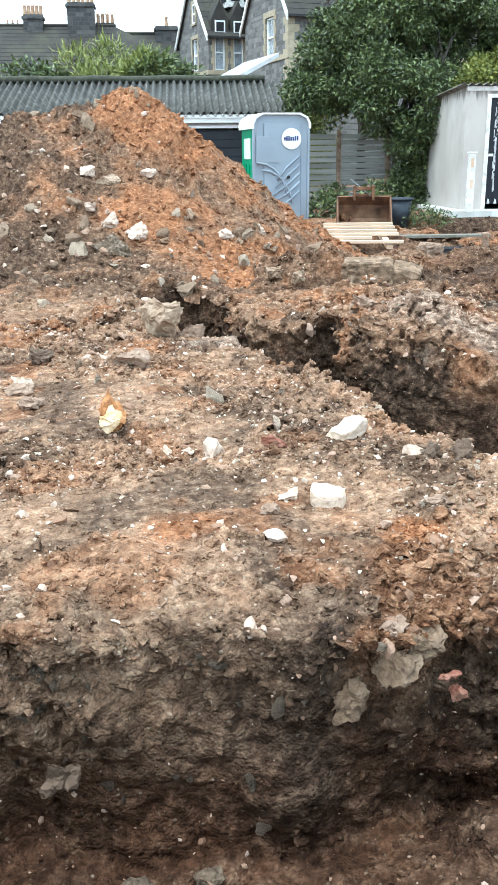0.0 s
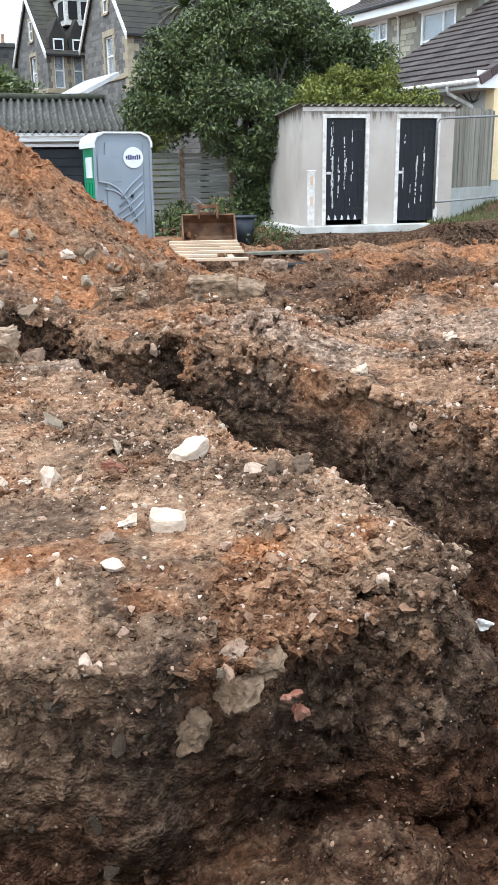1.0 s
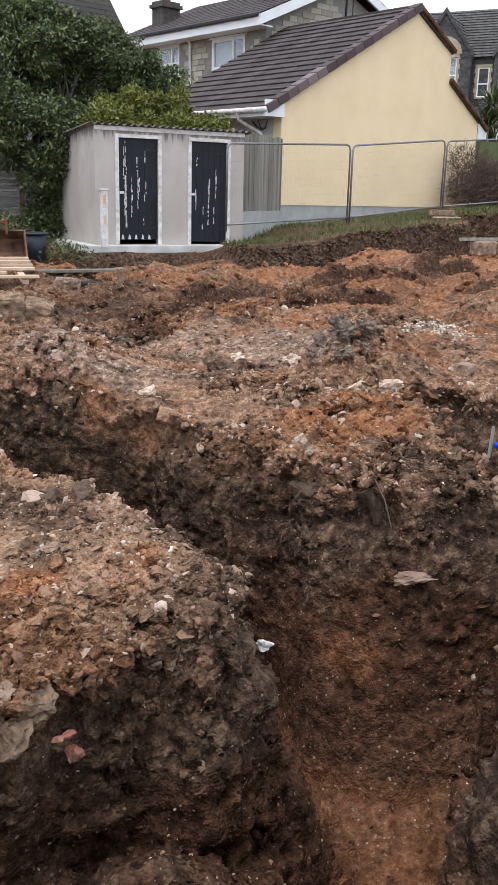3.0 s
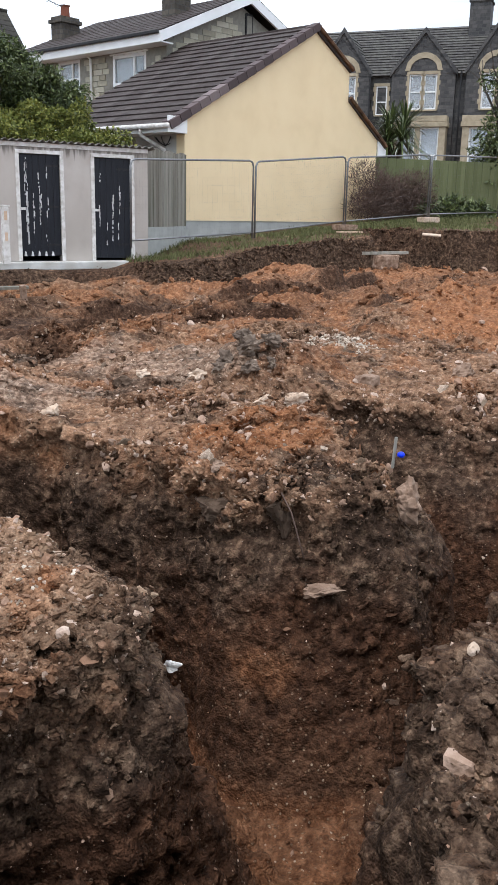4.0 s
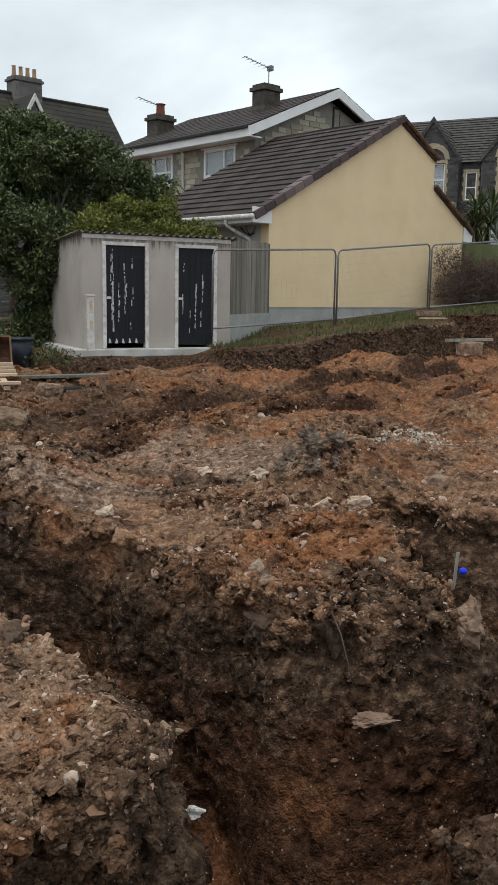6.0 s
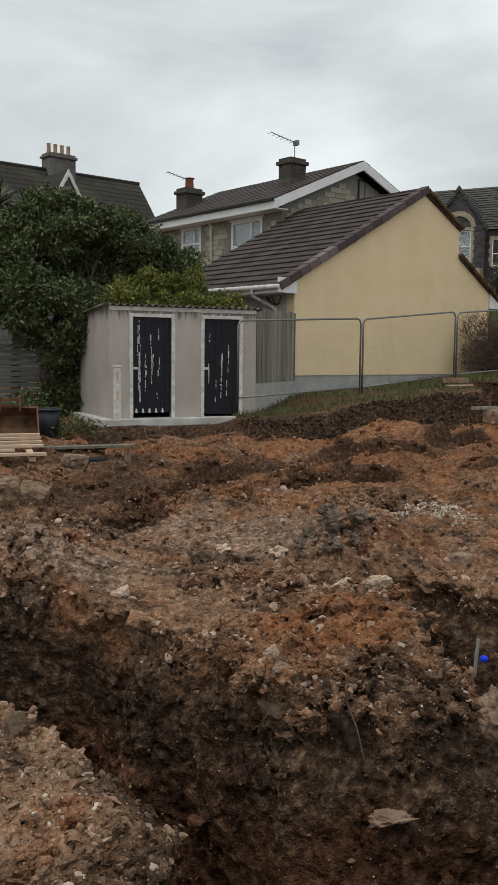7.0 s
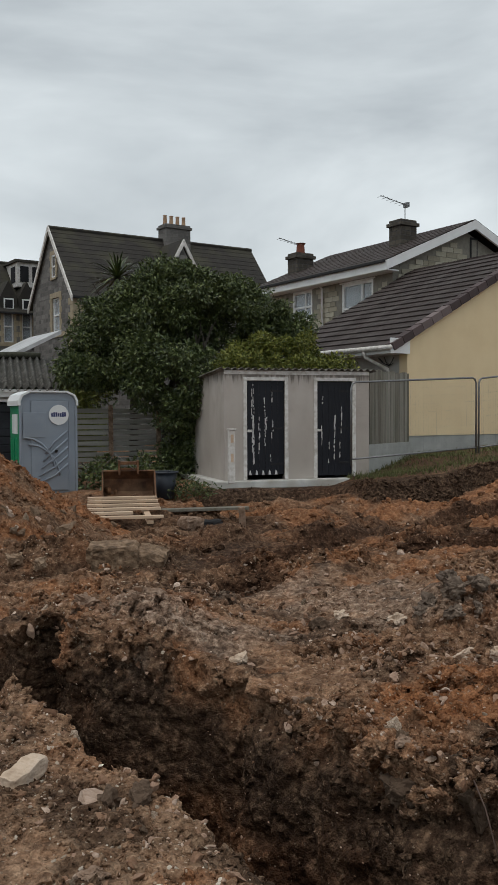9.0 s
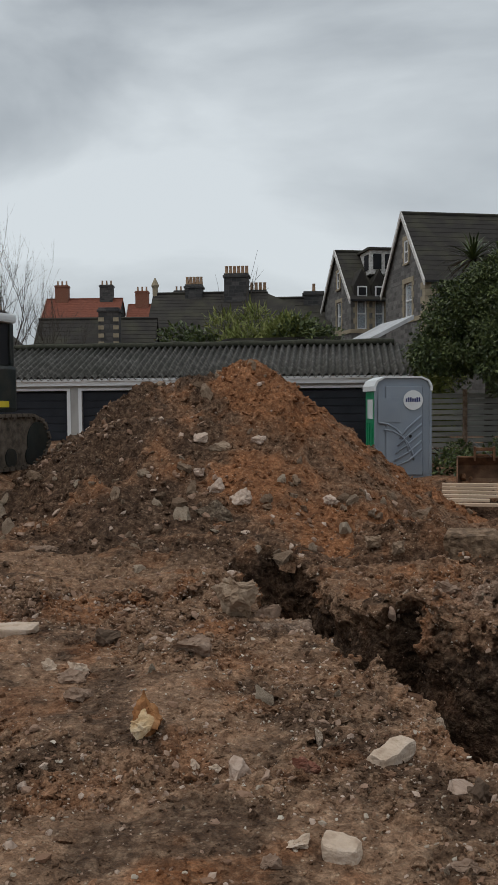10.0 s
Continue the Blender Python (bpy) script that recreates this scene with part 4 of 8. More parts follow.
def corrugated(bm, length, run, rise, pitch_w, amp, thick=0.012, x_start=0.0, z0=0.0, y0=0.0, per=6):
    """A wavy sheet: waves along x, running up from (y0, z0) by run and rise."""
    n = int(length / pitch_w * per)
    rows = []
    for j, (yy, zz) in enumerate(((y0, z0), (y0 + run, z0 + rise))):
        for dz in (0.0, -thick):
            rows.append([bm.verts.new((x_start + length * i / n, yy, zz + dz + amp * math.sin(math.tau * i / per))) for i in range(n + 1)])
    for a, b in ((0, 2), (3, 1), (1, 0), (2, 3)):
        for i in range(n):
            bm.faces.new((rows[a][i], rows[a][i + 1], rows[b][i + 1], rows[b][i]))
    return bm


def sash_window(parent, x0, x1, z0, z1, y=0.0, deep=0.12, frame_mat=None, bars=(0.5,), mull=(), net_or_dark=True, margin=0.0, frame_w=0.07, margin_mat=None, sill=True):
    """A window in an opening: frame, bars, pane, then net or a near-black sheet for the unlit room; margin: stone
    dressing round it.
    """
    frame_mat = frame_mat or WHITE
    us = [0.0] + sorted(mull) + [1.0]
    vs = [0.0] + sorted(bars) + [1.0]
    edge = lambda k, many: frame_w if k in (0, many) else 0.034
    wx, wz = x1 - x0, z1 - z0
    lights = [(us[i] * wx + edge(i, len(us) - 1), us[i + 1] * wx - edge(i + 1, len(us) - 1), vs[j] * wz + edge(j, len(vs) - 1), vs[j + 1] * wz - edge(j + 1, len(vs) - 1))
              for i in range(len(us) - 1) for j in range(len(vs) - 1)]
    bm = wall_bm(wx, wz, 0.08, lights)
    bmesh.ops.translate(bm, verts=bm.verts, vec=(x0, y + deep - 0.05, z0))
    win = part("window", bm, frame_mat, parent)
    pane = part("pane", boxes((x0 + 0.02, x1 - 0.02, y + deep, y + deep + 0.006, z0 + 0.02, z1 - 0.02)), GLASS, win)
    pane.visible_shadow = False
    # without net, a near-black sheet paints the unlit room
    part("net_or_dark", boxes((x0 - 0.1, x1 + 0.1, y + deep + 0.12, y + deep + 0.13, z0 - 0.1, z1 + 0.1)), NET if net_or_dark else DARK_IN, win)
    if sill:
        part("sill", boxes((x0 - 0.08, x1 + 0.08, y - 0.07, y + deep - 0.05, z0 - 0.09, z0), bevel=0.01), margin_mat or frame_mat, win)
    if margin:
        bm = bmesh.new()
        for s, xa in ((-1, x0), (1, x1)):
            z, k = z0, 0
            while z < z1 - 0.02:
                w = margin * (1.25 if k % 2 else 0.8)
                box(bm, min(xa, xa + s * w), max(xa, xa + s * w), y - 0.025, y + 0.06, z, min(z + 0.27, z1), bevel=0.006)
                z += 0.28
                k += 1
        box(bm, x0 - margin, x1 + margin, y - 0.03, y + 0.06, z1, z1 + margin * 1.1, bevel=0.008)
        part("window_surround", bm, margin_mat or BATH, win)
    return win


# --- outhouse shed with two doors ---
shed = thing("outhouse", pose(4.16, 17.872, 0.56, 0, 0, 5), "grey rendered outhouse with flaking black doors and corrugated roof", "outhouse")
SW, SD, SH = 3.21, 4.1, 2.24
D1, D2 = (0.48, 1.30), (2.02, 2.82)
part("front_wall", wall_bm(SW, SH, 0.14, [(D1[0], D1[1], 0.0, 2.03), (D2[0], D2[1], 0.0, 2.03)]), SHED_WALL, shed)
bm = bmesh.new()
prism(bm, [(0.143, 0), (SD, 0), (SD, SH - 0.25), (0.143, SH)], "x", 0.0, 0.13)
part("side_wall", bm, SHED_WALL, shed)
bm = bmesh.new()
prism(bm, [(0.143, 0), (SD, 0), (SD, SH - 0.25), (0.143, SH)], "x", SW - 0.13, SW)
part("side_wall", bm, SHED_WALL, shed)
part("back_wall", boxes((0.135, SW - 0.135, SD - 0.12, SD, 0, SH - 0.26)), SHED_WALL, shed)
part("party_wall", boxes((1.60, 1.72, 0.15, SD - 0.13, 0, SH - 0.3)), SHED_WALL, shed)
part("slab", boxes((-0.22, SW + 0.1, -0.22, SD, -0.16, -0.004), bevel=0.02), material("white_concrete", [(0.5, 0.5, 0.48), (0.68, 0.68, 0.65)], 6, 0.85, 0.4, 40, stain=((0.3, 0.26, 0.2), 3, 0.7)), shed)
bm = bmesh.new()
corrugated(bm, SW + 0.26, SD + 0.28, -0.27, 0.146, 0.026, thick=0.010, x_start=-0.12, z0=SH + 0.032, y0=-0.09, per=8)
part("roof_sheet", bm, material("shed_roof_cement", [(0.10, 0.092, 0.08), (0.17, 0.16, 0.14), (0.27, 0.255, 0.23)], 5, 0.9, 0.5, 50, stain=((0.07, 0.065, 0.045), 2.2, 0.7)), shed, "grey corrugated cement sheet", smooth=True)
part("fascia_band", boxes((0.0, SW, -0.014, 0.0, SH - 0.085, SH - 0.005), bevel=0.003), WHITE_WORN, shed, "pale timber band under the roof sheet")
rng_board = random.Random(4)
for a, b in (D1, D2):
    fr = part("door_frame", boxes((a - 0.075, a, -0.025, 0.09, 0.0, 2.03), (b, b + 0.075, -0.025, 0.09, 0.0, 2.03), (a - 0.075, b + 0.075, -0.027, 0.09, 2.03, 2.10), bevel=0.006), WHITE_WORN, shed, "worn white timber frame")
    n = 6
    w = (b - a) / n
    door = part("door", boxes((a + 0.01, b - 0.01, 0.061, 0.07, 0.14, 2.0)), BLACK_DOOR, shed, "boarded door with flaking black paint")
    for i in range(n):
        part("board", boxes((a + i * w + 0.002, a + (i + 1) * w - 0.0015, 0.03, 0.06, (0.10 if a < 1 else 0.04) + 0.02 * rng_board.random(), 2.02), bevel=0.002), BLACK_DOOR, door)
    rng = random.Random(int(a * 100))
    for zc in (1.82, 1.05, 0.32):
        part("ledge", boxes((a + 0.02, b - 0.02, 0.071, 0.095, zc - 0.06, zc + 0.06)), BLACK_DOOR, door)
        part("hinge", boxes((b - 0.30, b, 0.018, 0.029, zc - 0.018, zc + 0.018)), BLACK, door)
    part("latch", boxes((a + 0.02, a + 0.11, 0.012, 0.029, 0.98, 1.03)), WHITE_WORN, door)
    bm = bmesh.new()
    for k in range(26 if a < 1 else 14):
        xc = a + w * rng.choice((1, 1, 2, 3, 3, 4)) + rng.uniform(-0.03, 0.03)
        z = rng.choice([rng.uniform(0.3, 1.0), rng.uniform(0.5, 1.6)])
        for piece in range(rng.randint(1, 4)):
            hgt, wd = rng.uniform(0.03, 0.18), rng.uniform(0.008, 0.030)
            xs = xc + rng.uniform(-0.006, 0.006)
            left = [(xs - wd * rng.uniform(0.2, 0.7), z + hgt * q) for q in (0.1, 0.35, 0.6, 0.85)]
            right = [(xs + wd * rng.uniform(0.2, 0.7), z + hgt * q) for q in (0.9, 0.65, 0.4, 0.15)]
            prism(bm, [(xs, z)] + right[::-1] + [(xs + 0.002, z + hgt)] + left[::-1], "y", 0.0265, 0.0295)
            z += hgt + rng.uniform(0.005, 0.05)
    if a < 1:
        for k in range(5):
            xc = a + 0.05 + k * 0.14
            prism(bm, [(xc, 0.10), (xc + 0.06, 0.10), (xc + 0.045, 0.17), (xc + 0.02, 0.2)], "y", 0.0265, 0.0295)
    tagged(part("bare_patch", bm, FLAKE, door, "pale wood where the paint has flaked"), kind="stuff")
part("floor", boxes((0.14, SW - 0.14, 0.15, SD - 0.13, -0.003, 0.01)), DARK_IN, shed)

# --- portable toilet ---
wc = thing("portable_toilet", pose(0.575, 19.15, 0.18, 0, 0, 13), "grey and green plastic portable toilet with a round white sign", "toilet")
part("base", boxes((-0.56, 0.56, -0.56, 0.58, 0, 0.12), bevel=0.02), WC_GREY, wc)
bm = bmesh.new()
prism(bm, [(-0.55, 0.12), (0.55, 0.12), (0.55, 2.0), (0.50, 2.11), (0.36, 2.18), (-0.36, 2.18), (-0.50, 2.11), (-0.55, 2.0)], "y", -0.55, -0.50)
part("front_panel", bm, WC_GREY, wc)
for sx in (-1, 1):
    part("side_panel", boxes((min(sx * 0.55, sx * 0.50), max(sx * 0.55, sx * 0.50), -0.497, 0.56, 0.12, 1.93), bevel=0.01), WC_GREEN, wc, "green plastic side panel")
    part("side_vent", boxes((min(sx * 0.552, sx * 0.562), max(sx * 0.552, sx * 0.562), -0.25, 0.3, 1.35, 1.75)), WC_WHITE, wc)
    bm = bmesh.new()
    for k in range(4):
        box(bm, min(sx * 0.551, sx * 0.565), max(sx * 0.551, sx * 0.565), -0.42 + k * 0.26, -0.34 + k * 0.26, 0.2, 1.25)
    part("side_rib", bm, WC_GREEN, wc)
part("back_panel", boxes((-0.497, 0.497, 0.51, 0.56, 0.12, 1.93)), WC_GREEN, wc)
bm = bmesh.new()
arc = [(-0.60, 1.92), (-0.60, 2.02), (-0.54, 2.14), (-0.38, 2.215), (0.38, 2.215), (0.54, 2.14), (0.60, 2.02), (0.60, 1.92), (0.56, 1.92), (0.56, 2.0), (0.51, 2.11), (0.365, 2.182), (-0.365, 2.182), (-0.51, 2.11), (-0.56, 2.0), (-0.56, 1.92)]
prism(bm, arc, "y", -0.60, 0.62)
part("roof", bm, WC_WHITE, wc, "rounded translucent white roof")
for sx in (-1, 1):
    part("corner_post", boxes((min(sx * 0.585, sx * 0.535), max(sx * 0.585, sx * 0.535), -0.585, -0.5, 0.1, 1.93), bevel=0.012), WC_GREY, wc)
door = part("door", boxes((-0.36, 0.40, -0.575, -0.552, 0.2, 2.02), bevel=0.02), WC_GREY, wc)
bm = bmesh.new()
for k in range(5):   # raised diagonal ribs sweeping over the door
    pts = [(0.38, -0.585, 1.42 - k * 0.17), (0.1, -0.585, 1.18 - k * 0.17), (-0.08 - 0.04 * k, -0.585, 0.95 - k * 0.15)]
    tube(bm, pts, 0.022, 6)
for k in range(2):
    pts = [(-0.50 + 0.1 * k, -0.578, 1.28 - k * 0.14)] + [(-0.5 + 0.1 * k + 0.62 * math.sin(a), -0.583, 1.28 - k * 0.14 - 0.72 * (1 - math.cos(a))) for a in (0.3, 0.6, 0.9, 1.2, 1.45)]
    tube(bm, pts, 0.022, 6)
part("rib", bm, WC_GREY, door, smooth=True)
part("latch_plate", boxes((-0.52, -0.06, -0.588, -0.576, 1.28, 1.78), bevel=0.004), WC_GREY, door)
bm = bmesh.new()
bmesh.ops.create_cone(bm, cap_ends=True, segments=36, radius1=0.20, radius2=0.20, depth=0.012, matrix=pose(0.20, -0.592, 1.73, 90, 0, 0))
sign = part("sign", bm, WC_WHITE, door, "round white sign with a navy wordmark shape")
part("wordmark", boxes(*[(0.045 + k * 0.044, 0.078 + k * 0.044, -0.602, -0.5985, 1.69 + (0.0 if k % 3 else 0.005), 1.765 + (0.02 if k in (1, 2, 5, 6) else 0)) for k in range(7)]), NAVY, sign)
bm = bmesh.new()
bmesh.ops.create_cone(bm, cap_ends=True, segments=20, radius1=0.035, radius2=0.03, depth=0.03, matrix=pose(0.14, -0.595, 1.0, 90, 0, 0))
part("lock_knob", bm, BLACK, door)

# --- row of garages ---
G_LEN, G_D = 14.0, 5.2
gar = thing("garage_row", pose(0.84, 22.77, 0.0, 0, 0, 4) @ pose(-G_LEN, 0, 0), "low row of lock-up garages with white fascias and a corrugated roof", "garage")
holes, posts = [], []
xx = G_LEN - 0.32
while xx > 2.5:
    holes.append((xx - 2.40, xx, 0.0, 2.24))
    xx -= 2.79
part("front_wall", wall_bm(G_LEN, 2.42, 0.2, holes), RENDER_GREY, gar)
part("back_wall", boxes((0, G_LEN, G_D - 0.2, G_D, 0, 2.9)), RENDER_GREY, gar)
for xa in (0.0, G_LEN - 0.2):
    bm = bmesh.new()
    prism(bm, [(0.203, 0), (G_D - 0.203, 0), (G_D - 0.203, 2.75), (2.6, 3.30), (0.203, 2.46)], "x", xa, xa + 0.2)
    part("end_wall", bm, RENDER_GREY, gar)
bm = bmesh.new()
corrugated(bm, G_LEN + 0.3, 2.75, 0.92, 0.175, 0.055, x_start=-0.15, z0=2.56, y0=-0.22, per=8)
part("front_roof", bm, ASBESTOS, gar, "grey corrugated cement roof", smooth=True)
bm = bmesh.new()
corrugated(bm, G_LEN + 0.3, 2.9, -0.7, 0.175, 0.055, x_start=-0.15, z0=3.48, y0=2.53, per=8)
part("back_roof", bm, ASBESTOS, gar, smooth=True)
bm = bmesh.new()
tube(bm, [(-0.16 + 0.5 * i, 2.53, 3.53 + 0.015 * math.sin(i * 1.7)) for i in range(29)], 0.095, 8)
part("ridge", bm, MOSS, gar, "mossy ridge capping", smooth=True)
part("fascia", boxes((-0.1, G_LEN + 0.1, -0.14, -0.10, 2.36, 2.52), (-0.1, G_LEN + 0.1, -0.19, -0.145, 2.47, 2.54)), WHITE, gar, "white painted timber fascia")
for h in holes:
    part("door_frame", boxes((h[0] - 0.09, h[0], -0.02, 0.08, 0, 2.30), (h[1], h[1] + 0.09, -0.02, 0.08, 0, 2.30), (h[0], h[1], -0.02, 0.08, 2.24, 2.30)), WHITE, gar)
    bm = bmesh.new()
    face = [(0.10, 0.0)]
    for k in range(11):   # shallow ribs in one pressed sheet
        face += [(0.10, k * 0.2 + 0.17), (0.115, k * 0.2 + 0.18), (0.115, k * 0.2 + 0.195), (0.10, k * 0.2 + 0.2)]
    prism(bm, face + [(0.14, 2.2), (0.14, 0.0)], "x", h[0], h[1])
    part("garage_door", bm, material("dark_blue_door", [(0.013, 0.015, 0.02), (0.025, 0.028, 0.036)], 3, 0.55, 0.1, 30) if h is holes[0] else bpy.data.materials["dark_blue_door"], gar, "dark panelled up-and-over door")

# --- yellow rendered bungalow ---
bung = thing("bungalow", pose(9.25, 20.59, 0.9, 0, 0, 20), "yellow rendered bungalow gable with a brown tiled roof", "house")
BL = 5.1
EZ, AZ, AX = 2.86, 5.50, 4.90
bm = bmesh.new()
prism(bm, [(0, 0.46), (7.97, 0.46), (7.97, 2.92), (6.43, 3.88), (6.43, 4.66), (AX, AZ - 0.02), (0, EZ)], "y", 0, 0.28)
part("gable_wall", bm, YELLOW, bung, "smooth pale yellow rendered gable")
part("plinth", boxes((0.02, 7.94, 0.02, 0.30, -0.8, 0.46)), PLINTH, bung, "grey painted plinth")
part("side_wall", boxes((0.0, 0.28, 0.283, BL, -0.8, EZ - 0.1)), RENDER_GREY, bung)
part("side_wall", boxes((7.69, 7.97, 0.283, BL, -0.8, 2.8)), YELLOW, bung)
part("back_wall", boxes((0.283, 7.686, BL - 0.28, BL, -0.8, EZ - 0.1)), YELLOW, bung)
LEN = math.hypot(AX + 0.55, AZ - EZ + 0.32)
PIT = math.atan2(AZ - EZ + 0.32, AX + 0.55)
roof = part("roof_deck", boxes((0, LEN, 0.10, BL, -0.06, 0.0)), TILE, bung, m=pose(-0.55, 0, EZ - 0.24, 0, -math.degrees(PIT), 0))
rows = 17
for r in range(rows):   # courses of interlocking tiles, each lapping the one below
    bm = bmesh.new()
    x0, x1 = r * LEN / rows, (r + 1) * LEN / rows + 0.04
    y = 0.12
    k = 0
    while y < BL - 0.02:
        y1 = min(y + 0.33, BL)
        vs = [bm.verts.new(c) for c in ((x0, y, 0.05), (x0, y1 - 0.008, 0.05), (x1, y1 - 0.008, 0.012), (x1, y, 0.012), (x0, y, 0.01), (x0, y1 - 0.008, 0.01))]
        bm.faces.new((vs[0], vs[1], vs[2], vs[3]))
        bm.faces.new((vs[4], vs[5], vs[1], vs[0]))
        y = y1
    tagged(part("tile_course", bm, TILE, roof), kind="stuff")
bm = bmesh.new()
prism(bm, [(AX, AZ), (6.45, AZ - 0.84), (6.45, AZ - 0.94), (AX, AZ - 0.12)], "y", -0.06, BL)
prism(bm, [(6.43, 3.93), (8.36, 2.715), (8.36, 2.615), (6.43, 3.80)], "y", -0.06, BL)
part("rear_roof", bm, TILE, bung)
part("ridge_tile", boxes(*[(AX - 0.13, AX + 0.13, -0.06 + 0.45 * i, 0.38 + 0.45 * i, AZ - 0.03, AZ + 0.10) for i in range(11)], bevel=0.02), TILE, bung)
vm = None
for r in range(rows):   # overlapping verge tiles
    if vm is None:
        vob = part("verge_tile", boxes((0, LEN / rows - 0.012, -0.12, 0.16, -0.11, 0.085), bevel=0.012), VERGE, bung, m=pose(-0.55, 0, EZ - 0.24, 0, -math.degrees(PIT), 0) @ pose(0, 0, 0, 0, 2.0, 0))
        vm = vob.data
    else:
        vob = new("verge_tile", vm)
        vob.parent = bung
        vob.matrix_basis = pose(-0.55, 0, EZ - 0.24, 0, -math.degrees(PIT), 0) @ pose(r * LEN / rows, 0, 0, 0, 2.0, 0)
bm = bmesh.new()
tube(bm, [(AX, -0.09, AZ + 0.03), (6.5, -0.09, AZ - 0.86)], 0.055, 6)
tube(bm, [(6.43, -0.09, 3.90), (8.36, -0.09, 2.70)], 0.055, 6)
part("verge_strip", bm, RUST, bung, "red-brown verge")
part("eaves_box", boxes((-0.56, 0.0, -0.04, BL, EZ - 0.40, EZ - 0.22), (-0.56, -0.03, -0.05, 0.0, EZ - 0.22, EZ - 0.03)), WHITE, bung, "white boxed eaves")
bm = bmesh.new()
prism(bm, [(-0.6, EZ - 0.40), (0.02, EZ - 0.40), (0.02, EZ + 0.03), (-0.6, EZ - 0.27)], "y", -0.075, -0.005)
part("eaves_end", bm, WHITE, bung)
part("eaves_end", prism(bmesh.new(), [(7.98, 2.42), (8.40, 2.42), (8.40, 2.64), (7.98, 2.90)], "y", -0.045, -0.005), WHITE, bung)
bm = bmesh.new()
tube(bm, [(-0.62, -0.1, EZ - 0.26), (-0.62, BL, EZ - 0.24)], 0.06, 8)
tube(bm, [(-0.62, 0.9, EZ - 0.3), (-0.58, 0.9, EZ - 0.45), (-0.1, 0.6, EZ - 0.75), (-0.07, 0.6, EZ - 0.9), (-0.07, 0.6, -0.3)], 0.042, 8)
part("gutter", bm, WHITE_WORN, bung, "white plastic gutter and downpipe", smooth=True)

for k in range(7):
    ang = k * math.tau / 7
    part("spike", tube(bmesh.new(), [(-0.07, 0.6, 2.2), (-0.07 + 0.16 * math.cos(ang), 0.6 + 0.16 * math.sin(ang), 2.28), (-0.07 + 0.27 * math.cos(ang), 0.6 + 0.27 * math.sin(ang), 2.40)], 0.012, 5), BLACK, bung, "black anti-climb spike on the downpipe")

# --- masonry seen from afar ---


def masonry(name, colours, joint, bw=0.45, bh=0.22, rough=0.9, wobble=0.05):
    """Coursed stonework on upright walls: stones of several tints with recessed joints."""
    mt = bpy.data.materials.new(name)
    mt.use_nodes = True
    n, l = mt.node_tree.nodes, mt.node_tree.links
    b = n["Principled BSDF"]
    b.inputs["Roughness"].default_value = rough
    sp = n.new("ShaderNodeSeparateXYZ")
    l.new(n.new("ShaderNodeTexCoord").outputs["Object"], sp.inputs[0])
    ad = n.new("ShaderNodeMath")
    l.new(sp.outputs["X"], ad.inputs[0])
    l.new(sp.outputs["Y"], ad.inputs[1])
    nz = n.new("ShaderNodeTexNoise")
    nz.inputs["Scale"].default_value = 2.5
    cm = n.new("ShaderNodeCombineXYZ")
    l.new(ad.outputs[0], cm.inputs["X"])
    l.new(sp.outputs["Z"], cm.inputs["Y"])
    l.new(cm.outputs[0], nz.inputs["Vector"])
    mx = n.new("ShaderNodeMix")
    mx.data_type = "VECTOR"
    mx.inputs["Factor"].default_value = wobble
    l.new(cm.outputs[0], mx.inputs["A"])
    l.new(nz.outputs["Color"], mx.inputs["B"])
    br = n.new("ShaderNodeTexBrick")
    br.offset, br.squash, br.squash_frequency = 0.45, 0.7, 3
    for k, v in (("Scale", 1.0), ("Brick Width", bw), ("Row Height", bh), ("Mortar Size", 0.018), ("Mortar Smooth", 0.3), ("Bias", -0.1)):
        br.inputs[k].default_value = v
    br.inputs["Color1"].default_value, br.inputs["Color2"].default_value, br.inputs["Mortar"].default_value = (*colours[0], 1), (*colours[-1], 1), (*joint, 1)
    l.new(mx.outputs["Result"], br.inputs["Vector"])
    gr = n.new("ShaderNodeTexNoise")
    gr.inputs["Scale"].default_value, gr.inputs["Detail"].default_value = 9, 8
    l.new(cm.outputs[0], gr.inputs["Vector"])
    rg = n.new("ShaderNodeMapRange")
    rg.inputs["To Min"].default_value, rg.inputs["To Max"].default_value = 0.55, 1.4
    l.new(gr.outputs["Fac"], rg.inputs["Value"])
    mu = n.new("ShaderNodeMix")
    mu.data_type, mu.blend_type = "RGBA", "MULTIPLY"
    mu.inputs["Factor"].default_value = 1.0
    l.new(br.outputs["Color"], mu.inputs["A"])
    l.new(rg.outputs["Result"], mu.inputs["B"])
    l.new(mu.outputs["Result"], b.inputs["Base Color"])
    bp = n.new("ShaderNodeBump")
    bp.inputs["Strength"].default_value, bp.inputs["Distance"].default_value, bp.invert = 0.8, 0.03, True
    l.new(br.outputs["Fac"], bp.inputs["Height"])
    l.new(bp.outputs["Normal"], b.inputs["Normal"])
    return mt


GREY_WALL = masonry("grey_pennant_rubble", [(0.105, 0.10, 0.095), (0.23, 0.22, 0.205)], (0.16, 0.15, 0.14), 0.42, 0.2)
DARK_WALL = masonry("dark_pennant_rubble", [(0.045, 0.045, 0.047), (0.11, 0.105, 0.10)], (0.075, 0.073, 0.07), 0.4, 0.2)


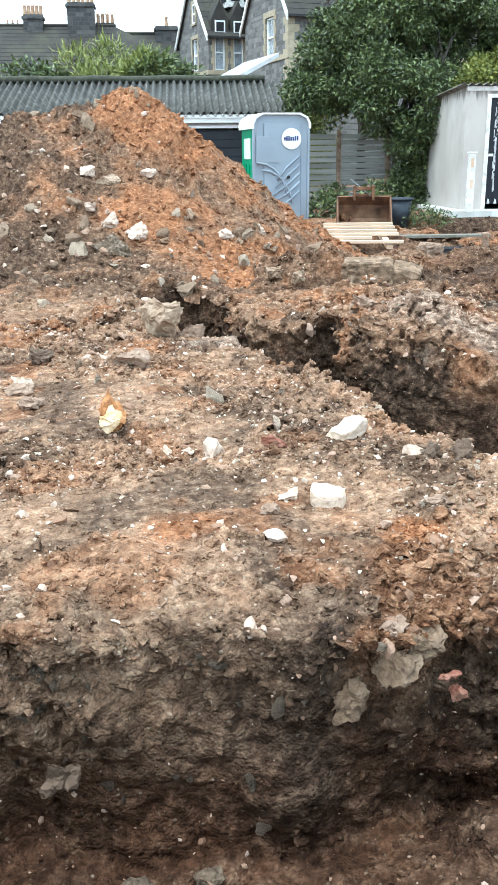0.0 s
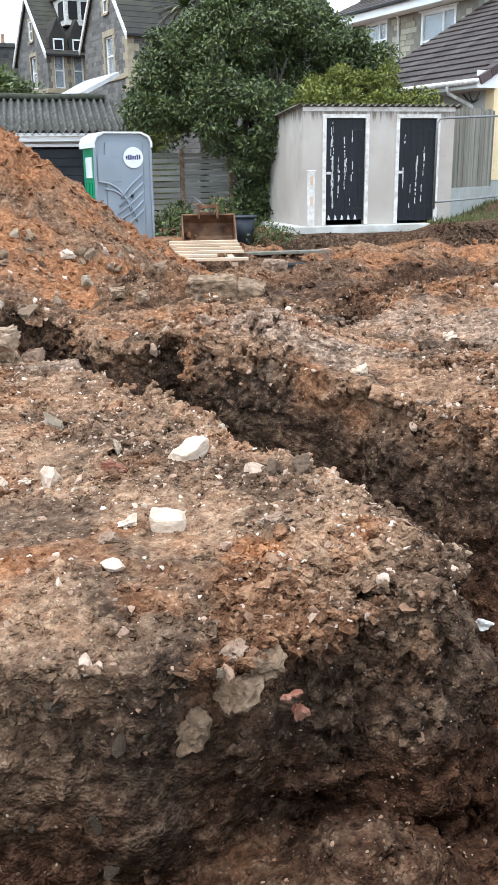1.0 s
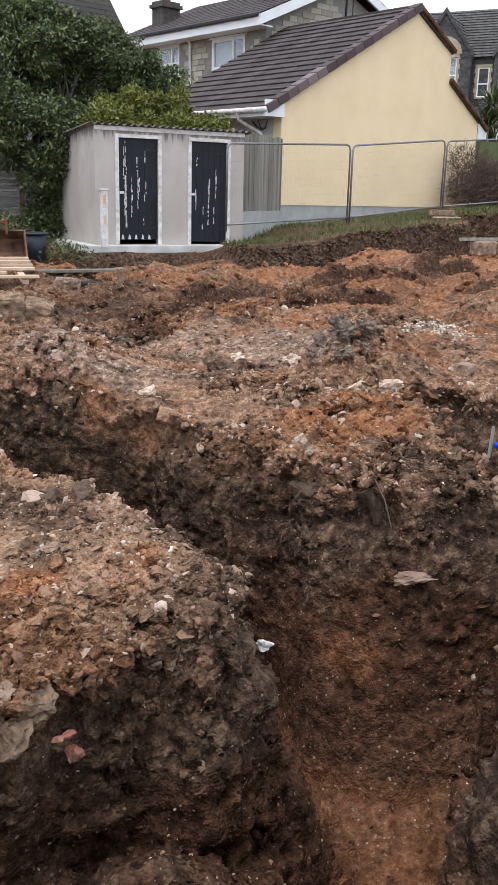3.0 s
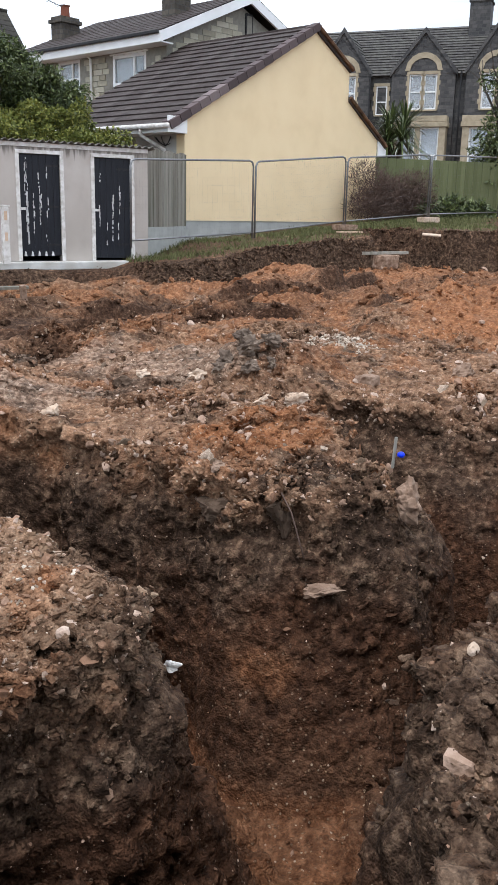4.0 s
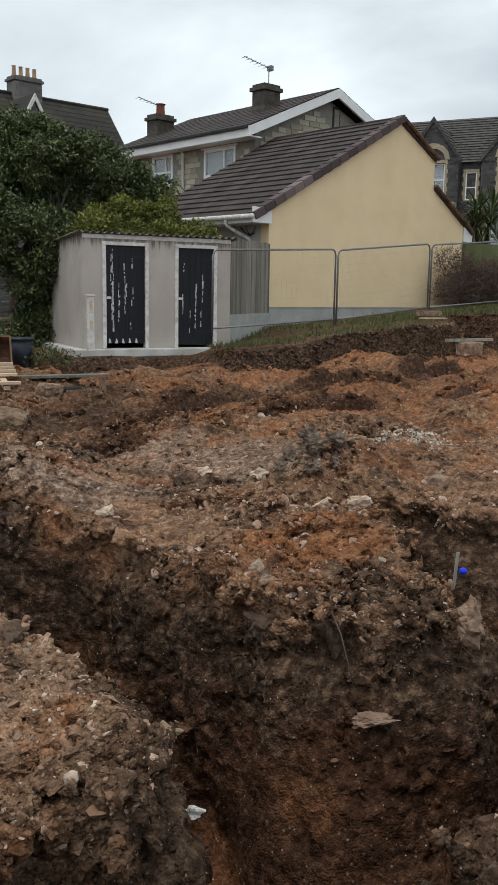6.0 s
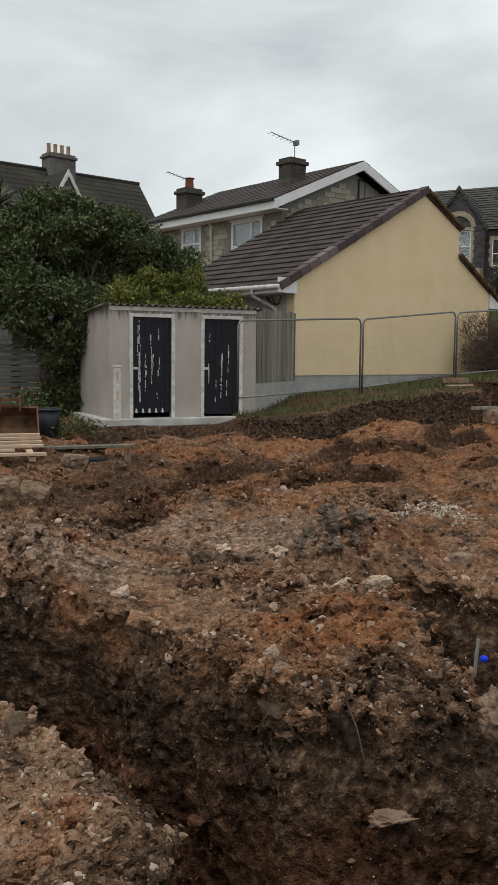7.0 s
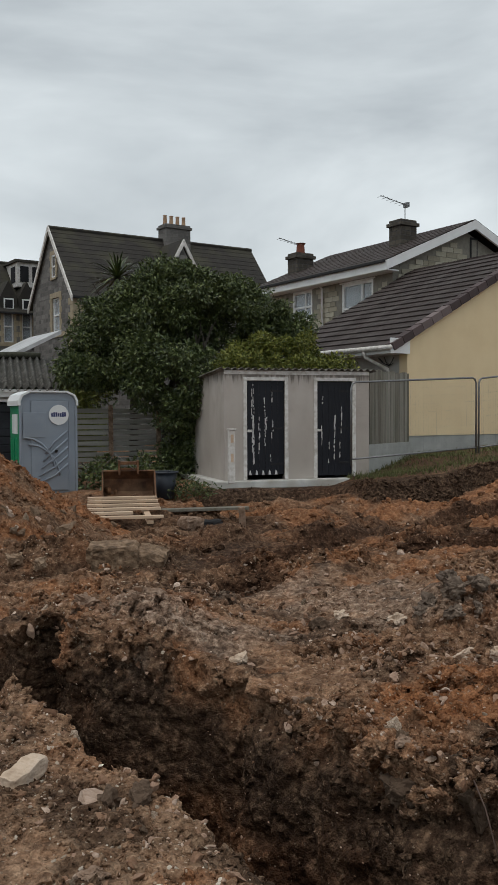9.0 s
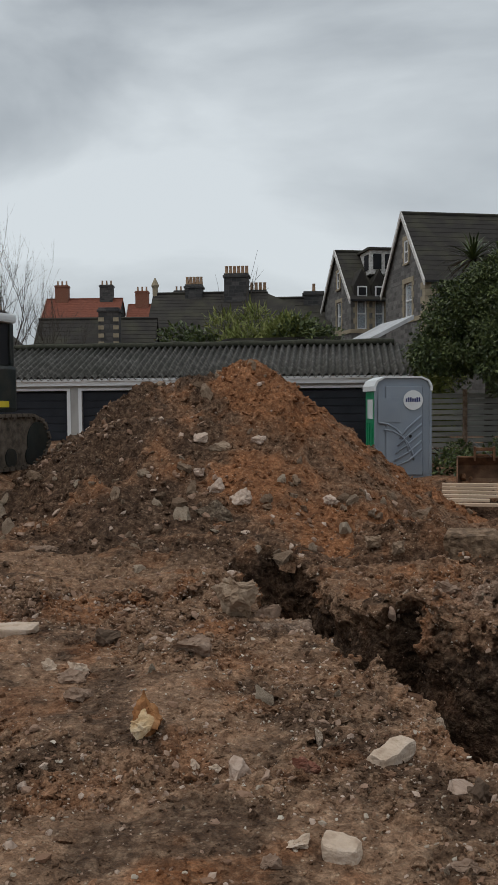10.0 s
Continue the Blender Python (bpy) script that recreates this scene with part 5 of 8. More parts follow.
def slate_slope(bm, x0, x1, y0, z0, y1, z1, course=0.32, lap=0.016, piece=0.0):
    """A roof slope in lapped courses, eaves at (y0, z0), ridge at (y1, z1), along x."""
    n = max(2, round(math.hypot(y1 - y0, z1 - z0) / course))
    nrm = Vector((0, -(z1 - z0), y1 - y0)).normalized()
    if nrm.z < 0:
        nrm = -nrm
    line = []
    for r in range(n):
        lo, hi = (Vector((0, y0 + (y1 - y0) * q / n, z0 + (z1 - z0) * q / n)) for q in (r, r + 1))
        line += [lo + nrm * lap, hi + nrm * 0.004]
    rows_ = [[bm.verts.new((x, p.y, p.z)) for p in line] for x in (x0, x1)]
    for k in range(len(line) - 1):
        bm.faces.new((rows_[0][k], rows_[1][k], rows_[1][k + 1], rows_[0][k + 1]))
    return bm


def chimney(parent, x, y, z0, z1, w=0.9, d=0.6, mat=None, pots=4, cap=None):
    bm = boxes((x - w / 2, x + w / 2, y - d / 2, y + d / 2, z0, z1 - 0.22), (x - w / 2 - 0.07, x + w / 2 + 0.07, y - d / 2 - 0.07, y + d / 2 + 0.07, z1 - 0.22, z1 - 0.1), (x - w / 2, x + w / 2, y - d / 2, y + d / 2, z1 - 0.1, z1), bevel=0.012)
    ch = part("chimney", bm, mat or GREY_WALL, parent)
    for k in range(pots):
        bm = bmesh.new()
        px = x - w / 2 + w * (k + 0.5) / pots
        tube(bm, [(px, y, z1), (px, y, z1 + 0.1), (px, y, z1 + 0.42), (px, y, z1 + 0.47)], [0.12, 0.10, 0.085, 0.11], 10)
        part("chimney_pot", bm, POT, ch, smooth=True)
    return ch


def gabled_house(name, m, length, width, eave, ridge, wall_mat, roof_mat, label, front=(), left=(), attic=(), quoins=False, barge=None, bottom=-1.0, right=True, string=None, margin=0.2, frame_mat=None, course=0.32, coping=None):
    """A house: long front along x at y = 0, gables at its ends, openings (x0, x1, z0, z1) in front and left gable."""
    hs = thing(name, m, label, "house")
    t = 0.35
    low = lambda holes: [(a, b, c - bottom, d - bottom) for a, b, c, d in holes]
    part("front_wall", wall_bm(length, eave - bottom, t, low(front)), wall_mat, hs, m=pose(0, 0, bottom))
    part("back_wall", boxes((0, length, width - t, width, bottom, eave)), wall_mat, hs)
    # left gable: seen from outside its x runs from the back to the front
    gm = pose(0, width - t - 0.003, 0, 0, 0, -90)
    part("gable_wall", wall_bm(width - 2 * t - 0.006, eave - bottom, t, low(left)), wall_mat, hs, m=gm @ pose(0, 0, bottom))
    bm = bmesh.new()
    prism(bm, [(0, eave + 0.003), (width, eave + 0.003), (width / 2, ridge)], "x", 0.0, t)
    part("gable_top", bm, wall_mat, hs)
    if right:
        part("gable_wall", boxes((length - t, length, t + 0.003, width - t - 0.003, bottom, eave)), wall_mat, hs)
        bm = bmesh.new()
        prism(bm, [(0, eave + 0.003), (width, eave + 0.003), (width / 2, ridge)], "x", length - t, length)
        part("gable_top", bm, wall_mat, hs)
    k = (ridge - eave) / (width / 2)
    for s in (0, 1):
        bm = bmesh.new()
        y0, y1 = (-0.25, width / 2) if s == 0 else (width + 0.25, width / 2)
        slate_slope(bm, -0.12, length + 0.12, y0, eave - 0.25 * k + 0.05, y1, ridge + 0.05, course)
        part("roof_slope", bm, roof_mat, hs)
        bm = bmesh.new()
        prism(bm, [(y0, eave - 0.25 * k - 0.05), (y0, eave - 0.25 * k + 0.045), (y1, ridge + 0.045), (y1, ridge - 0.05)], "x", -0.1, length + 0.1)
        part("roof_deck", bm, roof_mat, hs)
    bm = bmesh.new()
    tube(bm, [(-0.14, width / 2, ridge + 0.07), (length + 0.14, width / 2, ridge + 0.07)], 0.09, 6)
    part("ridge", bm, roof_mat, hs)
    if barge:
        for y0 in (-0.3, width + 0.3):
            bm = bmesh.new()
            zz = eave - 0.3 * k
            prism(bm, [(y0, zz - 0.12), (y0, zz + 0.14), (width / 2, ridge + 0.15), (width / 2, ridge - 0.13)], "x", -0.19, -0.125)
            part("bargeboard", bm, barge, hs)
    part("gutter", boxes((-0.1, length + 0.1, -0.36, -0.25, eave - 0.25 * k - 0.04, eave - 0.25 * k + 0.05)), BLACK, hs)
    for h in front:
        sash_window(hs, *h, frame_mat=frame_mat, margin=margin, margin_mat=BATH)
    for a, b, c, d in left:
        w = sash_window(hs, a, b, c, d, frame_mat=frame_mat, margin=margin, margin_mat=BATH)
        w.matrix_basis = gm
    for a, b, c, d in attic:
        w = sash_window(hs, a, b, c, d, y=-0.03, deep=0.045, frame_mat=frame_mat, margin=margin * 0.8, margin_mat=BATH, sill=True, net_or_dark=False)
        w.matrix_basis = gm
    if string:
        for z in string:
            part("string_course", boxes((-0.05, length, -0.06, 0.0, z, z + 0.2)), BATH, hs)
            part("string_course", boxes((-0.06, 0.0, 0.0, width, z, z + 0.2)), BATH, hs)
    if quoins:
        z = bottom
        q = 0
        while z < eave - 0.3:
            a, b = (0.5, 0.28) if q % 2 else (0.28, 0.5)
            part("quoin", boxes((-0.03, a, -0.03, b, z, z + 0.3), bevel=0.01), BATH, hs)
            z += 0.31
            q += 1
    return hs


# --- stone-clad two-storey house behind the bungalow ---
house = thing("stone_clad_house", pose(11.4, 26.9, 0.9, 0, 0, 20), "two-storey house clad in split buff stone with white fascias", "house")
HL, HW, HE, HR = 7.2, 6.7, 5.75, 7.18
fh = [(0.93, 2.55, 3.95, 5.42), (4.25, 5.45, 4.45, 5.48)]
fm = pose(0, 0, 0, 0, 0, 90) @ Matrix.Diagonal((1, -1, 1, 1))   # facade along +y, seen from -x
fac = part("facade_wall", wall_bm(HL, HE + 0.8, 0.3, [(a, b, c + 0.8, d + 0.8) for a, b, c, d in fh]), CLAD_JOINT, house, m=pose(0, 0, -0.8) @ fm)
bm = bmesh.new()
prism(bm, [(0.303, -0.8), (HW, -0.8), (HW, HE), (HW / 2, HR - 0.1), (0.303, HE + 0.15)], "y", 0.0, 0.3)
gab = part("gable_wall", bm, CLAD_JOINT, house)
part("back_wall", boxes((HW - 0.3, HW, 0.303, HL, -0.8, HE)), CLAD_JOINT, house)
part("end_wall", boxes((0.303, HW - 0.303, HL - 0.3, HL, -0.8, HE)), CLAD_JOINT, house)
for s in (0, 1):
    bm = bmesh.new()
    k = (HR - HE) / (HW / 2)
    x0, x1 = (-0.5, HW / 2) if s == 0 else (HW + 0.5, HW / 2)
    slate_slope(bm, -0.35, HL + 0.3, x0, HE - 0.5 * k + 0.3, x1, HR + 0.3, 0.34)
    swap = Matrix(((0, 1, 0, 0), (1, 0, 0, 0), (0, 0, 1, 0), (0, 0, 0, 1)))
    part("roof_slope", bm, TILE, house, m=swap)
    bm = bmesh.new()
    prism(bm, [(x0, HE - 0.5 * k + 0.2), (x0, HE - 0.5 * k + 0.295), (x1, HR + 0.295), (x1, HR + 0.2)], "x", -0.3, HL + 0.3)
    part("roof_deck", bm, TILE, house, m=swap)
    bm = bmesh.new()
    prism(bm, [(x0, HE - 0.5 * k - 0.02), (x0, HE - 0.5 * k + 0.27), (x1, HR + 0.27), (x1, HR - 0.02)], "y", -0.38, -0.30)
    part("bargeboard", bm, WHITE, house, "white bargeboard")
part("fascia", boxes((-0.56, -0.50, -0.38, HL + 0.3, HE - 0.26, HE + 0.04)), WHITE, house, "white fascia board")
part("soffit", boxes((-0.498, 0.0, -0.3, HL, HE - 0.26, HE - 0.22)), WHITE, house)
part("gutter", boxes((-0.66, -0.563, -0.3, HL + 0.2, HE - 0.03, HE + 0.06), bevel=0.02), BLACK, house)
for a, b, c, d in fh:
    w = sash_window(house, a, b, c, d, frame_mat=WHITE, bars=(0.42,), mull=(0.36,), frame_w=0.10, deep=0.06)
    w.matrix_basis = fm
    part("window_head", boxes((-0.04, -0.002, a - 0.1, b + 0.1, d, HE - 0.28)), WHITE, house)
bm = bmesh.new()
tube(bm, [(-0.5, 3.55, HE - 0.1), (-0.1, 3.55, HE - 0.35), (-0.08, 3.55, 1.5)], 0.04, 8)
part("downpipe", bm, WHITE, house, smooth=True)
part("gable_vent", boxes((3.45, 3.80, -0.035, 0.0, 6.12, 6.95), bevel=0.01), BLACK, house)
part("gable_vent_louvre", boxes((3.51, 3.74, -0.045, -0.036, 6.2, 6.87)), CLAD_JOINT, house)
chimney(house, 1.9, 1.6, 6.0, 7.62, 0.72, 0.6, masonry("buff_chimney", [(0.06, 0.05, 0.04), (0.13, 0.115, 0.09)], (0.07, 0.065, 0.06), 0.3, 0.15), 0)
chimney(house, 1.2, 6.6, 5.9, 7.2, 0.8, 0.6, bpy.data.materials["buff_chimney"], 0)
bm = bmesh.new()
tube(bm, [(1.2, 6.6, 7.2), (1.2, 6.6, 7.55), (1.2, 6.6, 7.6)], [0.17, 0.15, 0.2], 10)
part("chimney_pot", bm, RED_TILE, house)


def aerial(parent, x, y, z, h, size):
    bm = bmesh.new()
    tube(bm, [(x, y, z), (x, y, z + h)], 0.018, 6)
    tube(bm, [(x - size, y, z + h + 0.16), (x + 0.12, y, z + h - 0.03)], 0.014, 6)
    for k in range(7):
        q = -size + size * 1.05 * k / 6
        tube(bm, [(x + q, y - 0.16, z + h + 0.13 - (q + size) * 0.16), (x + q, y + 0.16, z + h + 0.13 - (q + size) * 0.16)], 0.008, 4)
    box(bm, x + 0.0, x + 0.12, y - 0.1, y + 0.1, z + h - 0.1, z + h + 0.06)
    part("aerial", bm, GALV, parent, "television aerial on a thin mast")


aerial(house, 2.0, 1.6, 7.45, 0.75, 1.1)
aerial(house, 1.1, 6.6, 7.2, 0.35, 0.9)
bm = bmesh.new()
prism(bm, [(-0.02, 4.46), (1.3, 5.25), (1.3, 5.42), (-0.02, 4.62)], "y", -0.10, -0.02)
part("flashing", bm, SLATE, house, "grey lead flashing")

# --- grey Victorian villa behind the garages: a gable wing and a dormered range ---
gabled_house("victorian_villa", pose(1.8, 40.3, 0.0, 0, 0, 20), 10.9, 5.2, 7.4, 10.55, GREY_WALL, SLATE, "grey rubble Victorian villa with a steep slate roof",
             left=[(2.25, 3.25, 5.75, 7.32)], attic=[(2.35, 2.85, 8.25, 9.3)], quoins=True, barge=WHITE_WORN, bottom=0.0, string=(5.5,), margin=0.22)
villa = bpy.data.objects["victorian_villa"]
bm = bmesh.new()
prism(bm, [(4.2, 7.4), (6.8, 7.4), (5.5, 9.8)], "y", -0.06, 2.4)
dg = part("dormer_gable", bm, GREY_WALL, villa)
for xa, xb in ((3.95, 5.5), (7.05, 5.5)):
    bm = bmesh.new()
    prism(bm, [(xa, 7.15), (xa, 7.42), (xb, 10.2), (xb, 9.9)], "y", -0.16, -0.065)
    part("bargeboard", bm, WHITE_WORN, dg)
    bm = bmesh.new()
    prism(bm, [(xa, 7.32), (xa, 7.42), (xb, 10.2), (xb, 10.08)], "y", -0.06, 2.6)
    part("dormer_roof", bm, SLATE, dg)
chimney(villa, 6.45, 2.6, 9.0, 11.4, 1.4, 0.8, GREY_WALL, 4)
gabled_house("villa_range", pose(-1.75, 46.4, 0.0, 0, 0, 20), 5.6, 5.0, 7.3, 9.9, GREY_WALL, SLATE, "range of a grey Victorian villa with dormers and tall sash windows",
             front=[(0.32, 0.84, 5.6, 7.2), (1.27, 1.79, 5.6, 7.2), (3.0, 3.6, 5.6, 7.2)], left=[(2.0, 2.9, 5.7, 7.2)], attic=[(2.2, 2.7, 7.9, 8.8)], barge=WHITE_WORN, bottom=0.0, string=(5.4,), margin=0.16)
rng_ob = bpy.data.objects["villa_range"]
for xa in (0.58, 1.53, 3.3):   # wall dormers with little gables
    bm = bmesh.new()
    prism(bm, [(xa - 0.43, 7.32), (xa + 0.43, 7.32), (xa + 0.43, 7.85), (xa, 8.7), (xa - 0.43, 7.85)], "y", -0.04, 1.3)
    dw = part("dormer", bm, SLATE, rng_ob)
    part("dormer_window", boxes((xa - 0.26, xa + 0.26, -0.07, -0.045, 7.28, 7.8)), WHITE, dw)
    part("dormer_pane", boxes((xa - 0.19, xa + 0.19, -0.082, -0.072, 7.32, 7.73)), DARK_IN, dw)
bm = bmesh.new()
box(bm, 1.2, 2.7, 0.5, 2.4, 8.5, 9.75)
bay = part("roof_lantern", bm, WHITE_WORN, rng_ob, "white box dormer")
part("lantern_window", boxes((1.36, 1.8, 0.46, 0.495, 8.75, 9.55), (2.0, 2.5, 0.46, 0.495, 8.75, 9.55), (1.16, 1.195, 0.75, 1.4, 8.75, 9.55)), DARK_IN, bay)
part("lantern_roof", boxes((1.05, 2.85, 0.35, 2.5, 9.75, 9.87)), SLATE, bay)
# low lean-to roofs between villa and garages
lean = thing("lean_to", pose(-1.6, 33.0, 0.0, 0, 0, 20), "low outbuilding with a pale sloping roof", "outbuilding")
part("wall", boxes((0, 6.5, 0.3, 3.5, 0, 4.0)), GREY_WALL, lean)
bm = bmesh.new()
prism(bm, [(-0.3, 3.3), (2.9, 4.9), (2.9, 5.05), (-0.3, 3.45)], "y", -0.2, 3.4)
part("roof", bm, material("pale_felt_roof", [(0.42, 0.43, 0.44), (0.58, 0.59, 0.6)], 3, 0.7, 0.2, 20, stain=((0.25, 0.24, 0.22), 1, 0.5)), lean)
bm = bmesh.new()
prism(bm, [(-4.0, 4.1), (0.3, 4.2), (0.3, 4.32), (-4.0, 4.22)], "y", 0.5, 3.4)
part("flat_roof", bm, SLATE, lean)

# --- terrace roofs beyond the garages ---
gabled_house("terrace_house", pose(-12.9, 46.5, 0.0, 0, 0, 6), 6.4, 9.0, 4.2, 8.2, DARK_WALL, SLATE, "terrace house with a long dark slate roof", bottom=0.0, margin=0.0)
terr = bpy.data.objects["terrace_house"]
bm = bmesh.new()
top = [(6.5, -0.25, 4.02), (11.6, -0.25, 4.02), (11.2, 1.70, 5.75), (6.5, 4.5, 8.24)]
up_ = [bm.verts.new(c) for c in top]
low_ = [bm.verts.new((x, y + 0.2, z - 0.25)) for x, y, z in top]
bm.faces.new(up_)
bm.faces.new(low_[::-1])
for k in range(4):
    bm.faces.new((up_[k], low_[k], low_[(k + 1) % 4], up_[(k + 1) % 4]))
part("roof_wing", bm, SLATE, terr)
part("wing_wall", boxes((6.45, 11.2, 0.0, 0.4, 0.0, 4.0)), DARK_WALL, terr)
chimney(terr, 2.3, 4.5, 7.6, 8.75, 1.0, 0.8, DARK_WALL, 5)
chimney(terr, 4.8, 4.3, 7.0, 9.3, 1.4, 0.9, DARK_WALL, 6)
chimney(terr, 6.0, 5.2, 7.4, 8.45, 1.0, 0.8, DARK_WALL, 4)
bm = bmesh.new()
tube(bm, [(0, 4.5, 8.1), (0, 4.5, 8.6), (0, 4.5, 8.75), (0, 4.5, 9.2)], [0.16, 0.16, 0.24, 0.03], 8)
part("finial", bm, BATH, terr)
for xa, za in ((8.1, 6.4), (9.9, 5.4)):
    part("rooflight", boxes((xa - 0.4, xa + 0.4, 0.0, 0.06, -0.35, 0.35)), NET, terr, m=pose(xa, (za - 4.2) / 4.0 * 4.5 - 0.14, za + 0.08, 41.6 - 90, 0, 0))
gabled_house("terrace_end_house", pose(-2.0, 49.5, 0.0, 0, 0, 6) @ pose(-4.3, 0, 0), 3.0, 6.5, 4.4, 7.9, DARK_WALL, SLATE, "end house with a slate roof and a stone chimney", bottom=0.0, margin=0.0)
chimney(bpy.data.objects["terrace_end_house"], 2.4, 3.2, 6.4, 8.3, 1.2, 0.8, DARK_WALL, 1)
gabled_house("cottage", pose(-17.4, 42.0, 0.0, 0, 0, 10), 6.0, 6.0, 3.4, 6.3, DARK_WALL, SLATE, "low cottage with a slate roof and quoined chimney", bottom=0.0, margin=0.0)
cot = bpy.data.objects["cottage"]
chimney(cot, 3.9, 0.9, 3.4, 6.7, 1.0, 0.9, DARK_WALL, 0)
for k in range(7):
    for xa in (3.39, 4.13):
        part("chimney_quoin", boxes((xa, xa + 0.28, 0.42, 0.455, 3.6 + k * 0.4, 3.8 + k * 0.4)), BATH, cot)
for k, (x, y, rz, ln, ez) in enumerate(((-36, 88, 8, 8, 10.4), (-27.5, 90, 8, 7, 9.8), (-30, 70, 95, 6, 6.0), (-21.6, 44.6, 100, 6, 5.0))):
    h = gabled_house("distant_house", pose(x, y, -0.5, 0, 0, rz), ln, 7.5, ez, ez + 3.2, GREY_WALL if k % 2 else DARK_WALL, RED_TILE if k < 2 else SLATE, "distant house with a red tiled roof" if k < 2 else "distant house with a slate roof", bottom=0.0, margin=0.0, barge=WHITE_WORN)
    chimney(h, ln * 0.2, 3.7, ez + 2.3, ez + 4.7, 1.4, 0.9, BRICK, 3)
    chimney(h, ln * 0.8, 3.7, ez + 2.3, ez + 4.7, 1.4, 0.9, DARK_WALL, 3)

# --- dark stone terrace with gables beyond the fence ---
va = thing("gabled_villa", pose(36.9, 47.2, 0.0, 0, 0, -48), "dark stone Victorian villa with gables, arched windows and bays", "house")
R0, GA, EV = 12.9, 12.45, 10.1


def gable_bay(xc, w, top, wide):
    """One front gable with a pair of tall windows, a parapet and a bay below."""
    holes = [(xc - 0.86, xc - 0.06, 7.95, 10.0), (xc + 0.06, xc + 0.86, 7.95, 10.0)] if wide else [(xc - 0.42, xc + 0.42, 7.7, 9.6)]
    bm = bmesh.new()
    xs = [xc - w / 2] + [q for h in holes for q in h[:2]] + [xc + w / 2]
    for a, b in zip(xs, xs[1:]):
        cut = [h for h in holes if abs(h[0] - a) < 1e-6]
        zt = lambda x: EV + (top - EV) * (1 - abs(x - xc) / (w / 2)) if abs(x - xc) <= w / 2 else EV
        if cut:
            prism(bm, [(a, cut[0][3]), (b, cut[0][3]), (b, zt(b)), (a, zt(a))], "y", -0.3, 0.3)
            prism(bm, [(a, 0), (b, 0), (b, cut[0][2]), (a, cut[0][2])], "y", -0.3, 0.3)
        else:
            mid = [(xc, zt(xc))] if a < xc < b else []
            prism(bm, [(a, 0), (b, 0), (b, zt(b))] + mid + [(a, zt(a))], "y", -0.3, 0.3)
    part("gable", bm, DARK_WALL, va)
    for h in holes:
        sash_window(va, h[0], h[1], h[2], h[3], y=-0.3, margin=0.16, bars=(0.5,), frame_w=0.09, margin_mat=BATH, net_or_dark=False)
    bm = bmesh.new()
    for sgn in (-1, 1):
        prism(bm, [(xc + sgn * (w / 2 + 0.1), EV - 0.2), (xc + sgn * (w / 2 + 0.1), EV + 0.12), (xc, top + 0.22), (xc, top - 0.1)], "y", -0.42, -0.28)
    part("coping", bm, DARK_WALL, va)
    if wide:
        bm = bmesh.new()
        pts = [(xc + 1.15 * math.cos(a), 10.2 + 1.05 * math.sin(a), ) for a in (0, 0.5, 0.9, 1.25, 1.57, 1.9, 2.25, 2.65, math.pi)]
        inner = [(xc + 0.85 * math.cos(a), 10.2 + 0.72 * math.sin(a)) for a in (math.pi, 2.65, 2.25, 1.9, 1.57, 1.25, 0.9, 0.5, 0)]
        prism(bm, pts + inner, "y", -0.36, -0.28)
        part("arch", bm, BATH, va, "pale stone arch")
        part("parapet", boxes((xc - 1.75, xc + 1.75, -1.25, -0.31, 7.15, 7.5), (xc - 1.8, xc + 1.8, -1.3, -0.31, 6.85, 7.14), bevel=0.03), BATH, va)
        bw = part("bay", boxes((xc - 1.7, xc - 1.3, -1.2, -0.31, 2.5, 6.84), (xc - 0.15, xc + 0.15, -1.2, -0.31, 2.5, 6.84), (xc + 1.3, xc + 1.7, -1.2, -0.31, 2.5, 6.84), (xc - 1.3, xc + 1.3, -1.15, -0.31, 2.5, 3.6)), BATH, va, "bay window in pale stone")
        for xa in (-1.3, 0.15):
            sash_window(va, xc + xa, xc + xa + 1.15, 3.6, 6.83, y=-1.2, deep=0.2, bars=(0.5,), frame_w=0.09, sill=False)


gable_bay(0.0, 3.9, GA, True)
gable_bay(4.4, 3.6, GA + 0.35, True)
gable_bay(-5.1, 3.6, GA + 0.2, True)
part("front_wall", boxes((-3.29, -1.96, 0.0, 0.4, 0, EV), (1.96, 2.59, 0.0, 0.4, 0, EV), (6.21, 20, 0.0, 0.4, 0, EV), (-16, -6.91, 0.0, 0.4, 0, EV)), DARK_WALL, va)
sash_window(va, -2.95, -2.25, 7.7, 9.4, y=-0.06, deep=0.07, margin=0.16, bars=(0.45,), margin_mat=BATH, net_or_dark=False)
sash_window(va, 7.2, 8.2, 5.0, 7.0, y=-0.06, deep=0.07, margin=0.16, bars=(0.45,), margin_mat=BATH, net_or_dark=False)
part("back_wall", boxes((-16, 20, 9.6, 10, 0, EV)), DARK_WALL, va)
SLATE_STRIPED = material("banded_slate", [(0.04, 0.036, 0.035), (0.07, 0.066, 0.062), (0.11, 0.105, 0.095)], 4, 0.8, 0.4, 30, stain=((0.12, 0.12, 0.10), 1, 0.5))
bm = bmesh.new()
slate_slope(bm, -16, 20, -0.3, EV - 0.15, 5.0, 13.6, 0.36, 0.06)
part("roof_slope", bm, SLATE_STRIPED, va)
bm = bmesh.new()
slate_slope(bm, -16, 20, 10.3, EV - 0.15, 5.0, 13.6, 0.5, 0.06)
part("roof_slope", bm, SLATE_STRIPED, va)
